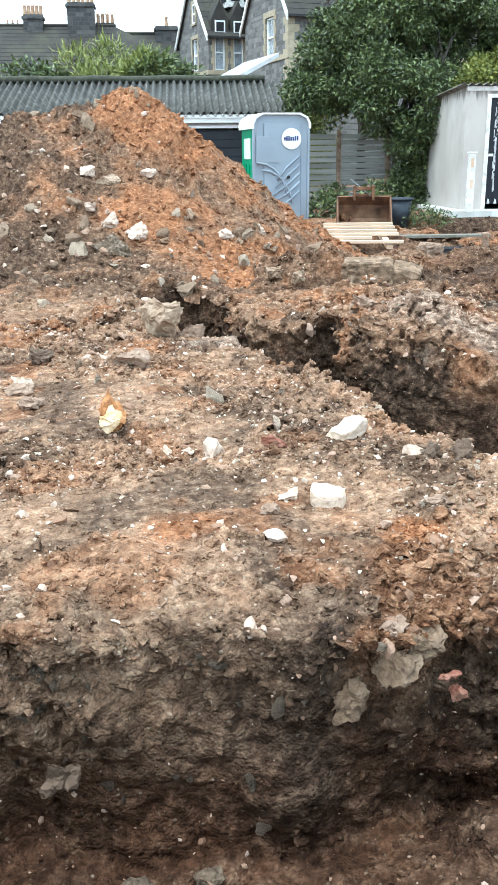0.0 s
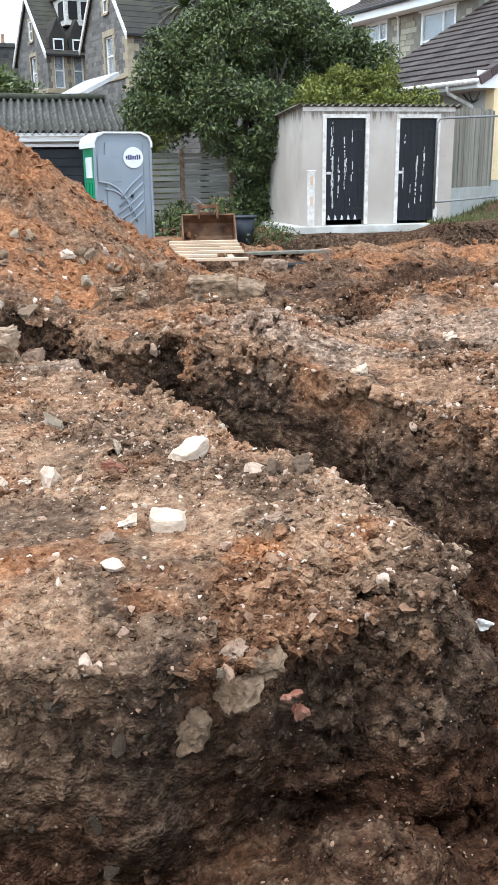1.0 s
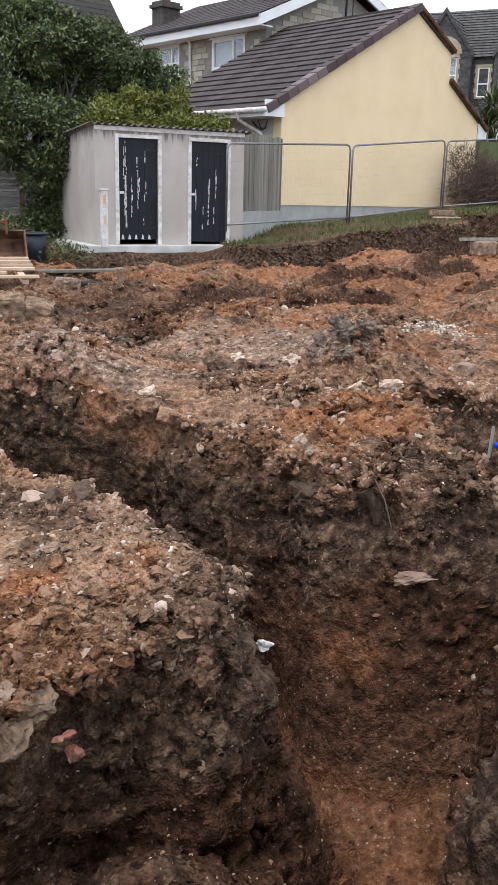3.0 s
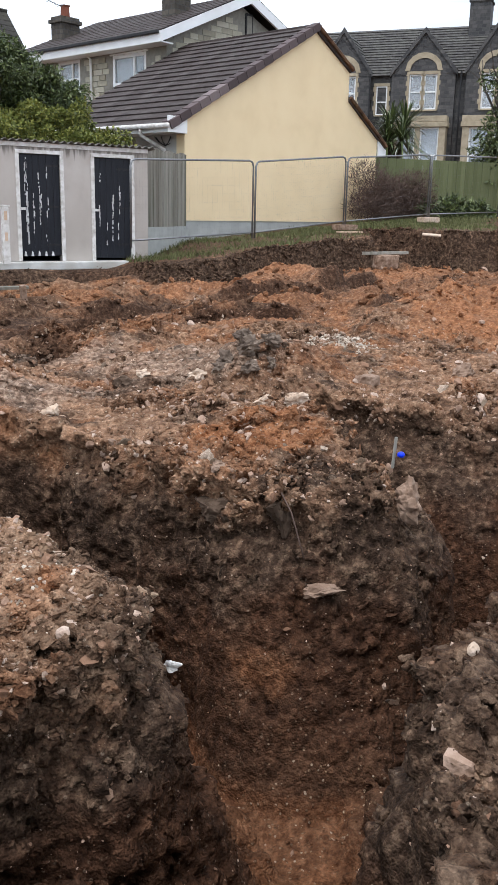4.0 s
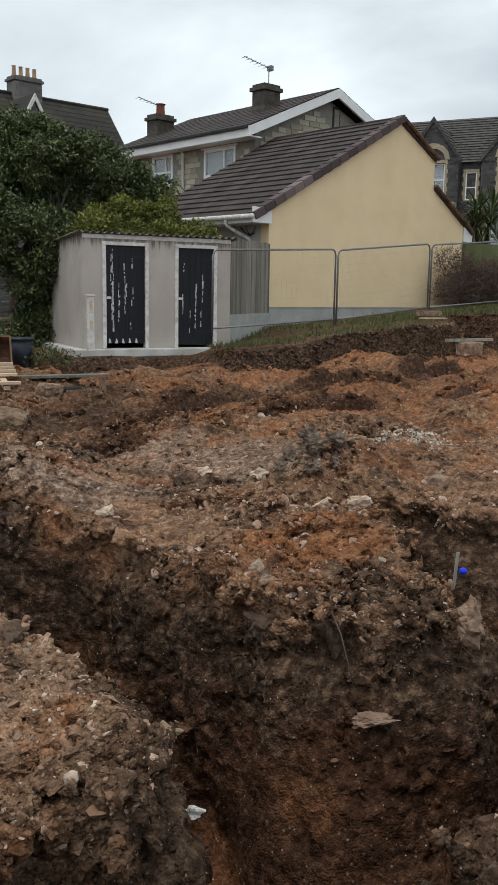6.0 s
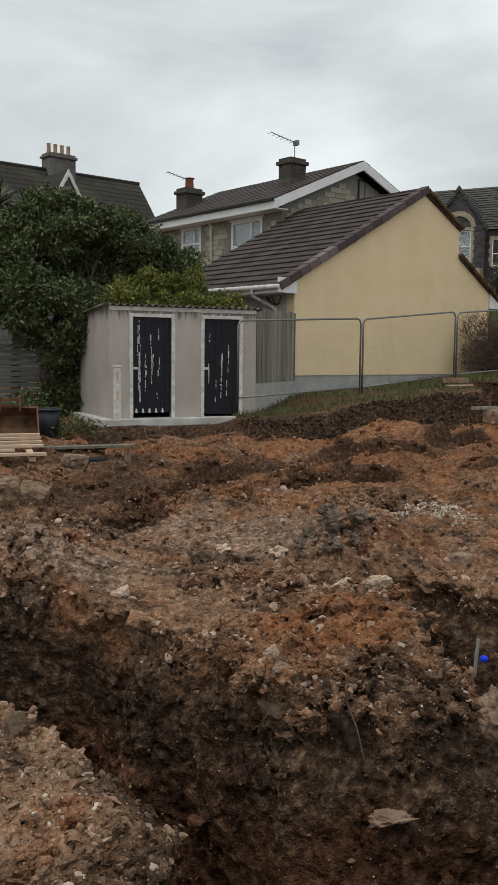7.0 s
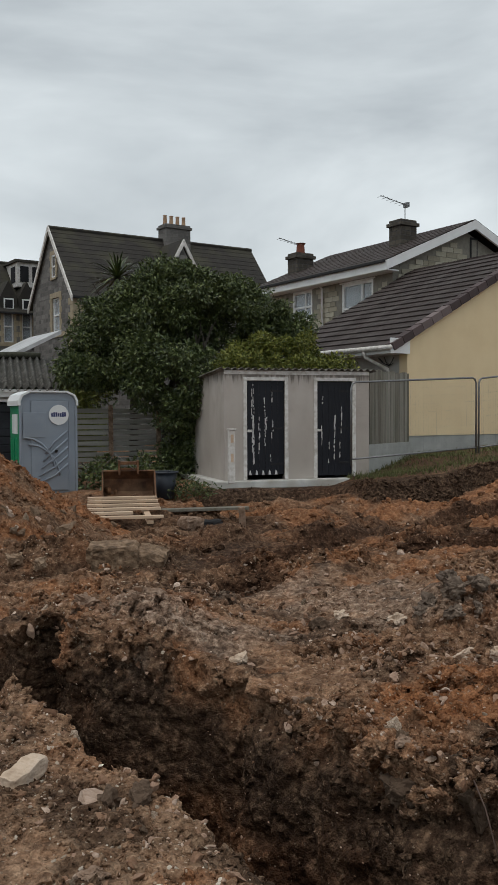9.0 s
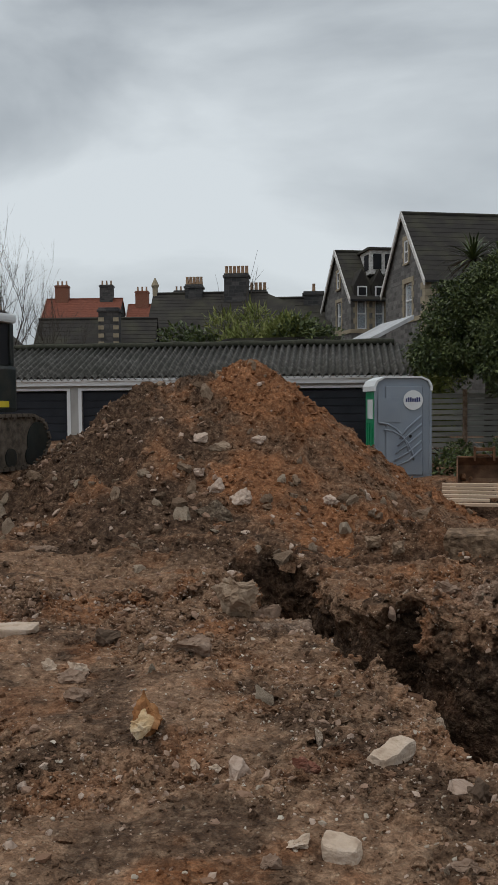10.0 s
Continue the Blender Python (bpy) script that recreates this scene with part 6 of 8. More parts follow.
for xc, w, top in ((0, 3.9, GA), (4.4, 3.6, GA + 0.35), (-5.1, 3.6, GA + 0.2)):
    for sgn in (-1, 1):
        bm = bmesh.new()
        n = 9
        for r in range(n):
            a, c = r / n, (r + 1) / n
            pa, pc = (xc + sgn * w / 2 * (1 - a), EV + (top - EV) * a), (xc + sgn * w / 2 * (1 - c), EV + (top - EV) * c)
            y2 = lambda z: (z - EV + 0.15) / (13.6 - EV + 0.15) * 5.3 - 0.3
            v = [bm.verts.new(q) for q in ((pa[0], -0.25, pa[1] + 0.06), (pc[0], -0.25, pc[1] + 0.01), (pc[0], y2(pc[1]) + 0.2, pc[1] + 0.01), (pa[0], y2(pa[1]) + 0.2, pa[1] + 0.06))]
            bm.faces.new(v)
        part("gable_roof", bm, SLATE_STRIPED, va)
for xa in (-3.3, 2.3):
    part("downpipe", tube(bmesh.new(), [(xa, -0.4, EV), (xa, -0.4, 1.0)], 0.06, 6), BLACK, va)
chimney(va, 2.6, 4.4, 11.5, 15.0, 1.3, 1.4, DARK_WALL, 0)

# ---- vegetation ----


def leaf_mass(name, clumps, count, size, mat, parent=None, seed=1, droop=0.0, slim=0.55, shell=(0.55, 1.05), up=0.2):
    """Leaves scattered through clumps (x, y, z, rx, ry, rz), denser near the outside, each a small folded blade."""
    r = np.random.default_rng(seed)
    c = np.array(clumps, float)
    wgt = c[:, 3] * c[:, 4] + c[:, 4] * c[:, 5]
    k = r.choice(len(c), count, p=wgt / wgt.sum())
    d = r.normal(size=(count, 3))
    d /= np.linalg.norm(d, axis=1)[:, None]
    rad = r.uniform(*shell, count) ** 0.6
    wob = 1 + 0.55 * fbm(c[k, 0] + d[:, 0] * 2.3, c[k, 1] + d[:, 1] * 2.3, c[k, 2] + d[:, 2] * 2.3, 2)
    p = c[k, :3] + d * c[k, 3:] * (rad * wob)[:, None]
    axis = d * 0.6 + r.normal(size=(count, 3)) * 0.7 + np.array([0, 0, up - droop])
    axis /= np.linalg.norm(axis, axis=1)[:, None]
    side = np.cross(axis, r.normal(size=(count, 3)))
    side /= np.linalg.norm(side, axis=1)[:, None]
    nrm = np.cross(axis, side)
    ln = size * r.uniform(0.6, 1.4, count)[:, None]
    v = np.stack([p, p + axis * ln * 0.5 + side * ln * slim * 0.5 + nrm * ln * 0.08, p + axis * ln - nrm * ln * 0.1, p + axis * ln * 0.5 - side * ln * slim * 0.5 + nrm * ln * 0.08], 1).reshape(-1, 3)
    return mesh_from(name, v, np.arange(count * 4).reshape(-1, 4), mat, parent)


def branches(start, reach, levels, spread, seed, radius, bm, n=6, up=0.35):
    """A forking, tapering limb."""
    r = random.Random(seed)

    def grow(p, d, ln, rad, level):
        pts, q = [p], p
        for s in range(3):
            d = (d + Vector((r.uniform(-1, 1), r.uniform(-1, 1), r.uniform(-0.6, 1))) * 0.16).normalized()
            q = q + d * ln / 3
            pts.append(q)
        tube(bm, pts, [rad, rad * 0.85, rad * 0.7, rad * 0.5], n if level > 1 else 4)
        if level:
            for k in range(r.randint(2, 4)):
                nd = (d + Vector((r.uniform(-1, 1), r.uniform(-1, 1), r.uniform(-0.5, 1) + up)) * spread).normalized()
                grow(pts[r.randint(1, 3)], nd, ln * r.uniform(0.55, 0.85), rad * 0.5, level - 1)
    grow(Vector(start), Vector(reach).normalized(), Vector(reach).length, radius, levels)
    return bm




def scatter_clumps(boxes_, n, r0, r1, seed):
    q = random.Random(seed)
    out = []
    for k in range(n):
        x0, x1, y0, y1, z0, z1 = q.choice(boxes_)
        rr = q.uniform(r0, r1)
        out.append((q.uniform(x0, x1), q.uniform(y0, y1), q.uniform(z0, z1), rr, rr, rr * 0.8))
    return out


def tree(name, x, y, z, label, trunk, clumps, count, size, mat, seed, limbs=6):
    tr = thing(name, pose(x, y, z), label, "tree")
    bm = bmesh.new()
    q = random.Random(seed)
    tube(bm, [(0, 0, -0.2), (0.05, 0.02, 0.5 * trunk[1]), (0.0, 0.08, trunk[1])], [trunk[0] * 1.3, trunk[0], trunk[0] * 0.7], 10)
    for k in range(limbs):
        a = k * math.tau / limbs + q.uniform(-0.3, 0.3)
        branches((0, 0, trunk[1] * q.uniform(0.6, 1.0)), (math.cos(a) * 0.9, math.sin(a) * 0.9, 1.1), 2, 0.8, seed * 10 + k, trunk[0] * 0.5, bm)
    part("trunk", bm, BARK, tr)
    leaf_mass("crown", [(a - x, b - y, c - z, d, e, f) for a, b, c, d, e, f in clumps], count, size, mat, tr, seed, shell=(0.5, 1.12), droop=0.45, slim=0.46)
    return tr


# big evergreen between toilet and outhouse
def lobed_clumps(lobes, n, r0, r1, seed):
    """Small drooping clumps over the outside of larger lobes, more of them on top and in front."""
    q = random.Random(seed)
    wgt = [rx * rz for x, y, z, rx, ry, rz in lobes]
    out = []
    while len(out) < n:
        x, y, z, rx, ry, rz = q.choices(lobes, wgt)[0]
        d = Vector((q.gauss(0, 1), q.gauss(0, 1) - 0.35, q.gauss(0, 1) + 0.15)).normalized()
        k, rr = q.uniform(0.62, 1.0), q.uniform(r0, r1)
        out.append((x + d.x * rx * k, y + d.y * ry * k, z + d.z * rz * k, rr * 1.15, rr, rr * q.uniform(0.55, 0.9)))
    return out


CROWN = [(2.7, 21.3, 4.0, 1.15, 1.0, 1.05), (3.7, 21.5, 4.6, 1.3, 1.0, 0.95), (5.0, 21.7, 4.35, 1.25, 0.9, 0.8), (6.3, 21.8, 4.05, 0.75, 0.7, 0.55),
         (2.9, 20.7, 2.95, 0.9, 0.8, 0.8), (3.75, 20.3, 2.6, 0.6, 0.7, 1.0), (1.75, 21.2, 3.2, 0.66, 0.6, 0.85)]
cl = lobed_clumps(CROWN, 300, 0.17, 0.36, 11)
tree("evergreen_tree", 3.5, 21.4, 0.5, "large dark evergreen tree overhanging a slatted fence", (0.2, 2.0), cl, 105000, 0.10, LEAF, 3)
cl = scatter_clumps([(4.5, 7.4, 18.7, 20.4, 2.78, 3.12), (4.7, 6.8, 19.4, 21.0, 2.95, 3.65)], 84, 0.09, 0.27, 12)
ivy = leaf_mass("ivy", cl, 15000, 0.085, IVY, None, 7, droop=0.1)
tagged(ivy, "yellow-green ivy sprawling over the outhouse roof", "ivy")
cl = scatter_clumps([(-0.2, 1.8, 24.2, 25.4, 0.6, 3.2)], 20, 0.4, 0.7, 13)
tagged(leaf_mass("shrub", cl, 6000, 0.13, LEAF, None, 8), "dark green shrub behind the garages", "shrub")
cl = scatter_clumps([(1.3, 1.9, 23.4, 24.0, 1.0, 3.6)], 10, 0.25, 0.45, 14)
tagged(leaf_mass("bamboo", cl, 2600, 0.32, BAMBOO, None, 9, up=0.9, slim=0.12), "pale green bamboo clump beside dark shrubs", "bamboo")
cl = scatter_clumps([(1.4, 3.0, 18.4, 19.6, 0.30, 0.65), (3.4, 4.0, 20.2, 21.0, 0.4, 1.7), (1.6, 3.3, 19.6, 20.8, 0.35, 0.8)], 30, 0.2, 0.42, 15)
tagged(leaf_mass("undergrowth", cl, 7000, 0.10, LEAF, None, 10), "tangled green undergrowth along the slatted fence", "undergrowth")
cl = scatter_clumps([(2.9, 4.0, 16.9, 17.6, 0.38, 0.6)], 14, 0.10, 0.2, 16)
tagged(leaf_mass("weeds", cl, 700, 0.06, LEAF, None, 11), "low weeds beside the outhouse slab", "weeds")
cl = scatter_clumps([(-6.4, -4.4, 34.2, 35.6, 3.2, 5.2), (-3.9, -3.5, 33.6, 34.4, 3.6, 4.6)], 18, 0.5, 0.8, 17)
tagged(leaf_mass("bamboo", cl, 6500, 0.4, BAMBOO, None, 12, up=0.9, slim=0.12), "tall yellowish bamboo behind the garage roof", "bamboo")
cl = scatter_clumps([(-8.6, -6.2, 35.0, 36.0, 3.0, 4.6), (-3.6, -2.0, 33.4, 34.6, 3.4, 4.6)], 18, 0.5, 0.8, 18)
tagged(leaf_mass("shrub", cl, 5000, 0.2, LEAF, None, 13), "mixed shrubs behind the garage roof", "shrub")
cl = scatter_clumps([(15.3, 17.5, 21.9, 22.8, 1.3, 2.6)], 26, 0.32, 0.55, 19)
tagged(leaf_mass("twig_hedge", cl, 16000, 0.22, TWIG, None, 14, up=0.5, slim=0.06), "bare reddish-brown twiggy hedge behind the site fence", "hedge")
cl = scatter_clumps([(17.2, 21.5, 21.3, 22.2, 1.5, 1.9)], 20, 0.22, 0.4, 20)
tagged(leaf_mass("undergrowth", cl, 3500, 0.14, LEAF, None, 15), "dark leafy undergrowth at the foot of a green fence", "undergrowth")
cl = scatter_clumps([(21.2, 22.9, 23.0, 24.2, 3.2, 6.6), (21.6, 22.4, 23.2, 24.0, 1.8, 4.0)], 26, 0.35, 0.65, 21)
tree("ivy_clad_tree", 22.1, 23.6, 1.3, "slender tree clad in dark ivy beside the hoarding", (0.14, 3.2), cl, 7000, 0.15, LEAF, 6, 5)
for k, (x, y, z, hgt) in enumerate(((-15.2, 37, 0, 8.2), (-17.5, 39, 0, 9.0), (-13.6, 38, 0, 7.4), (-16.4, 36, 0, 7.6))):
    tr = thing("bare_tree", pose(x, y, z), "leafless tree with fine branches beyond the garages", "tree", "bare trees")
    part("trunk", branches((0, 0, -0.2), (0.1, 0.1, hgt * 0.40), 5, 0.8, 40 + k, 0.09, bmesh.new(), up=0.6), BARK, tr)
tr = thing("bare_tree", pose(-6.6, 35.6, 0), "leafless tree with fine branches beyond the garages", "tree", "bare trees")
part("trunk", branches((0, 0, -0.2), (0.1, 0.1, 3.6), 3, 0.7, 51, 0.07, bmesh.new(), up=0.6), BARK, tr)


def cordyline(x, y, z, trunk, reach, label, seed, heads=3):
    """A palm-like plant: a stem and tufts of long arching blades."""
    q = random.Random(seed)
    pl = thing("cordyline", pose(x, y, z), label, "palm")
    bm = bmesh.new()
    tops = []
    for k in range(heads):
        a = k * math.tau / heads
        top = Vector((0.35 * math.cos(a), 0.35 * math.sin(a), trunk + q.uniform(-0.3, 0.3)))
        tube(bm, [(0, 0, -0.2), (0.05, 0, trunk * 0.5), top], [0.12, 0.10, 0.07], 8)
        tops.append(top)
    part("stem", bm, BARK, pl)
    for top in tops:
        bm = bmesh.new()
        for k in range(110):
            a, e = q.uniform(0, math.tau), q.uniform(-0.5, 1.4)
            d = Vector((math.cos(a) * math.cos(e), math.sin(a) * math.cos(e), math.sin(e)))
            s = Vector((-math.sin(a), math.cos(a), 0)) * 0.022
            ln = reach * q.uniform(0.7, 1.1)
            pts = [top + d * ln * f + Vector((0, 0, -0.35 * ln * f * f)) for f in (0, 0.35, 0.7, 1)]
            w = (0.6, 1.2, 1.0, 0.05)
            vs = [(bm.verts.new(p - s * ww), bm.verts.new(p + s * ww)) for p, ww in zip(pts, w)]
            for u, v in zip(vs, vs[1:]):
                bm.faces.new((u[0], u[1], v[1], v[0]))
        part("leaf_tuft", bm, LEAF, pl)


cordyline(20.5, 27.5, 1.4, 3.0, 1.5, "spiky cordyline palm beside the bungalow", 2, 4)
cordyline(2.75, 22.5, 0.4, 4.85, 1.0, "spiky cordyline palm rising above the evergreen", 3, 2)

# rough grass on the bank under the fence
gr = np.random.default_rng(9)
gx_, gy_ = gr.uniform(6.8, 19, 90000), gr.uniform(15.5, 24, 90000)
ok = (behind_bank(gx_, gy_) > 0.12 + 0.6 * step(9.0, 7.6, gx_)) & (gy_ < 20.2 + 0.25 * (gx_ - 9)) & (gr.random(90000) < 0.10 + 0.50 * step(0.1, 1.2, behind_bank(gx_, gy_)) * step(0.2, 0.7, fbm(gx_ * 0.8, gy_ * 0.8, gx_ * 0, 3) + 0.45))
gx_, gy_ = gx_[ok], gy_[ok]
gz_ = ground_height(gx_, gy_)
n = len(gx_)
ang, ln = gr.uniform(0, math.tau, n), gr.uniform(0.05, 0.16, n)
lean = gr.normal(0, 0.5, (n, 2)) * ln[:, None]
p = np.stack([gx_, gy_, gz_ - 0.01], 1)
s = np.stack([np.cos(ang), np.sin(ang), ang * 0], 1) * 0.012
tip = p + np.stack([lean[:, 0], lean[:, 1], ln], 1)
tagged(mesh_from("grass", np.stack([p - s, p + s, tip], 1).reshape(-1, 3), np.arange(n * 3).reshape(-1, 3), GRASS), "rough short grass on the bank", "grass", kind="stuff")

# ---- fences ----
sf = thing("slatted_fence", pose(1.0, 21.6, 0.3, 0, 0, 3), "weathered grey horizontal slatted fence with concrete posts", "fence")
for k in range(4):
    part("post", boxes((k * 1.15 - 0.05, k * 1.15 + 0.05, -0.05, 0.05, 0, 1.85), bevel=0.01), MORTAR, sf)
    if k < 3:
        for r in range(13):
            part("slat", boxes((k * 1.15 + 0.06, (k + 1) * 1.15 - 0.06, -0.012, 0.012, 0.10 + r * 0.13, 0.198 + r * 0.13)), SLAT, sf, m=pose(0, 0.02, 0.10 + r * 0.13, 9, 0, 0) @ pose(0, 0, -0.10 - r * 0.13))
part("corner_post", boxes((0.18, 0.30, -0.5, -0.40, 0, 1.95)), PLY, sf, "yellow timber post")
bf = thing("board_fence", pose(7.45, 18.55, 0.95, 0, 0, 46), "tall weathered vertical board fence between outhouse and bungalow", "fence")
for k in range(17):
    h = 1.92 + 0.02 * math.sin(k * 5.1)
    part("board", boxes((k * 0.148, k * 0.148 + 0.142, -0.012 * (k % 2), 0.014 - 0.012 * (k % 2), 0.28, h)), OLD_WOOD, bf)
part("rail", boxes((0, 2.5, 0.016, 0.06, 1.5, 1.6)), OLD_WOOD, bf)
part("gravel_board", boxes((-0.1, 2.55, -0.03, 0.03, -0.7, 0.278)), PLINTH, bf, "green algae-stained concrete gravel board")
gf = thing("green_fence", pose(17.0, 23.8, 1.2, 0, 0, -9), "moss-green close-boarded fence behind the hedge", "fence")
for k in range(30):
    part("board", boxes((k * 0.155, k * 0.155 + 0.15, -0.01 * (k % 2), 0.014 - 0.01 * (k % 2), 0, 2.1)), GREEN_WOOD, gf)
part("rail", boxes((0, 4.65, 0.016, 0.07, 1.7, 1.8)), GREEN_WOOD, gf)
ho = thing("ply_hoarding", pose(19.7, 21.1, 1.2, 0, 0, -62), "yellow plywood hoarding round a dark opening", "hoarding")
part("panel", wall_bm(4.5, 2.75, 0.05, [(0.1, 1.05, 0.2, 1.62)]), PLY, ho)
# added near-black sheet that paints the shaded depth of the opening
part("opening_dark_sheet", boxes((0.0, 1.2, 0.5, 0.52, 0.1, 1.7)), DARK_IN, ho)

# temporary steel mesh fence
FENCE = [(6.55, 16.98, 0.82), (9.95, 18.25, 0.97), (13.1, 19.35, 1.24), (16.2, 19.95, 1.46), (19.4, 20.7, 1.56), (22.6, 21.2, 1.65)]


def site_fence_panel(a, b, hgt):
    (x0, y0, z0), (x1, y1, z1) = a, b
    ln = math.hypot(x1 - x0, y1 - y0) - 0.08
    ob = thing("site_fence_panel", Matrix.Translation((x0, y0, z0 + 0.05)) @ pose(0, 0, 0, 0, 0, math.degrees(math.atan2(y1 - y0, x1 - x0))), "galvanised steel mesh site fence panel on blocks", "fence", "site fence panels")
    k = (z1 - z0) / ln
    bm = bmesh.new()
    r = 0.12
    pts = [(0, 0, 0), (0, 0, hgt - r), (0.04, 0, hgt - 0.03), (r, 0, hgt), (ln - r, 0, hgt + k * ln), (ln - 0.04, 0, hgt + k * ln - 0.03), (ln, 0, hgt + k * ln - r), (ln, 0, k * ln)]
    tube(bm, pts, 0.021, 8)
    part("frame_tube", bm, GALV, ob, smooth=True)
    bm = bmesh.new()
    tube(bm, [(0, 0, 0.13), (ln, 0, 0.13 + k * ln)], 0.019, 6)
    part("bottom_rail", bm, GALV, ob, smooth=True)
    bm = bmesh.new()
    nx = int(ln / 0.075)
    for i in range(1, nx):
        x = ln * i / nx
        box(bm, x - 0.0003, x + 0.0003, -0.0003, 0.0003, 0.13 + k * x, hgt + k * x)
    for i in range(1, 9):
        z = 0.13 + (hgt - 0.13) * i / 9
        tube(bm, [(0, 0.002, z), (ln, 0.002, z + k * ln)], 0.0007, 4)
    tagged(part("mesh_infill", bm, GALV, ob), kind="stuff")
    return ob


for a, b in zip(FENCE, FENCE[1:]):
    site_fence_panel(a, b, 1.66)
for k, (x, y, z) in enumerate(FENCE):
    if k in (2, 3):
        bm = boxes((-0.34, 0.34, -0.12, 0.12, 0, 0.14), bevel=0.02)
        ob = part("fence_block", bm, PALE if k == 3 else MORTAR, None)
        ob.matrix_basis = pose(x, y, z - 0.04, 0, 0, 12)
        tagged(ob, "pale concrete fence foot carrying two panels", "fence block", "fence feet")

# ---- site clutter ----
# rusty digger bucket
bk = thing("digger_bucket", pose(2.12, 16.55, 0.30, 0, 0, -4), "rusty steel excavator bucket lying on the ground", "bucket")
bm = bmesh.new()
prof = [(-0.38, 0.05), (-0.30, 0.0), (0.30, 0.02), (0.42, 0.16), (0.40, 0.42), (0.26, 0.58), (0.22, 0.56), (0.35, 0.41), (0.37, 0.18), (0.28, 0.06), (-0.28, 0.04)]
prism(bm, prof, "x", -0.46, 0.46)
part("shell", bm, RUST, bk)
for s in (-1, 1):
    bm = bmesh.new()
    prism(bm, [(-0.38, 0.05), (-0.28, 0.02), (0.30, 0.02), (0.42, 0.16), (0.40, 0.42), (0.26, 0.58), (0.12, 0.57)], "x", min(s * 0.463, s * 0.49), max(s * 0.463, s * 0.49))
    part("cheek", bm, RUST, bk)
part("lip", boxes((-0.5, 0.5, -0.46, -0.36, 0.03, 0.075), bevel=0.01), RUST, bk)
part("front_plate", boxes((-0.47, 0.47, -0.45, -0.425, -0.1, 0.075)), RUST, bk)
part("hitch_bar", boxes((-0.15, 0.15, 0.20, 0.24, 0.58, 0.62), (-0.19, -0.15, 0.14, 0.34, 0.50, 0.76), (0.15, 0.19, 0.14, 0.34, 0.50, 0.76), (-0.15, 0.15, 0.2, 0.24, 0.68, 0.74), bevel=0.008), RUST, bk)
# black bin
bn = thing("black_bin", pose(2.85, 17.2, 0.30, 0, 0, 4), "dark plastic tub beside the rusty bucket", "bin")
bm = bmesh.new()
tube(bm, [(0, 0, 0), (0, 0, 0.48), (0, 0, 0.5), (0, 0, 0.47), (0, 0, 0.05)], [0.19, 0.245, 0.225, 0.22, 0.17], 20)
part("body", bm, BIN, bn, smooth=True)
bm = bmesh.new()
tube(bm, [(0.26 * math.cos(a), 0.26 * math.sin(a), 0.5) for a in (k * math.tau / 24 for k in range(25))], 0.02, 6)
part("rim", bm, BIN, bn, smooth=True)
# timber battens
bt = [thing("timber_batten", pose(1.36 - 0.02 * k, 16.2 - 0.35 * k, 0.40 - 0.030 * k, 0, 0, -3 + 0.7 * math.sin(k * 2.0)), "new sawn timber batten lying on the soil", "timber", "stacked battens") for k in range(6)]
for k, ob in enumerate(bt):
    part("batten", boxes((0, 1.22 if k != 4 else 0.75, -0.06, 0.06, 0, 0.045), bevel=0.004), TIMBER, ob)
for k in range(2):
    ob = thing("timber_bearer", pose(1.55 + 0.75 * k, 16.3, 0.325, 0, 4.9, -91), "rough timber bearer under the battens", "timber", "bearers")
    part("bearer", boxes((0, 1.95, -0.05, 0.05, 0, 0.072), bevel=0.004), TIMBER, ob)
ob = part("scaffold_plank", boxes((0, 1.5, -0.11, 0.11, 0, 0.045), bevel=0.005), OLD_WOOD)
ob.matrix_basis = pose(2.55, 15.3, 0.25, 0, -1, -8)
tagged(ob, "pale weathered plank lying across rubble", "plank")
# slotted white post by the shed
pw = thing("slotted_post", pose(4.18, 17.25, 0.55, 0, 0, 5), "white slotted concrete post standing before the outhouse", "post")
part("shaft", boxes((-0.065, 0.065, -0.05, 0.05, 0, 1.04), bevel=0.012), WHITE_WORN, pw)
part("cap", boxes((-0.085, 0.085, -0.06, 0.06, 1.04, 1.075), bevel=0.01), WHITE_WORN, pw)
for z in (0.42, 0.8):
    part("slot", boxes((-0.028, 0.028, -0.0545, -0.0505, z, z + 0.16)), TIMBER, pw)
# stakes
st = thing("marker_stake", pose(3.66, 4.45, 0.115, 2, 3, 10) @ Matrix.Scale(0.7, 4), "short wooden stake with a blue plastic cap at its foot", "stake")
part("stick", boxes((-0.012, 0.012, -0.01, 0.01, -0.1, 0.19), bevel=0.003), OLD_WOOD, st)
bm = bmesh.new()
bmesh.ops.create_icosphere(bm, subdivisions=3, radius=0.034, matrix=pose(0.035, -0.05, 0.035) @ Matrix.Diagonal((1, 1, 0.85, 1)))
part("blue_cap", bm, BLUE, st, "bright blue plastic cap", smooth=True)
ob = part("stub_stake", boxes((-0.045, 0.045, -0.04, 0.04, -0.3, 0.2), bevel=0.01), MORTAR)
ob.matrix_basis = pose(3.72, 14.15, 0.22, 4, -5, 10)
tagged(ob, "weathered timber stub standing in rubble", "stake")
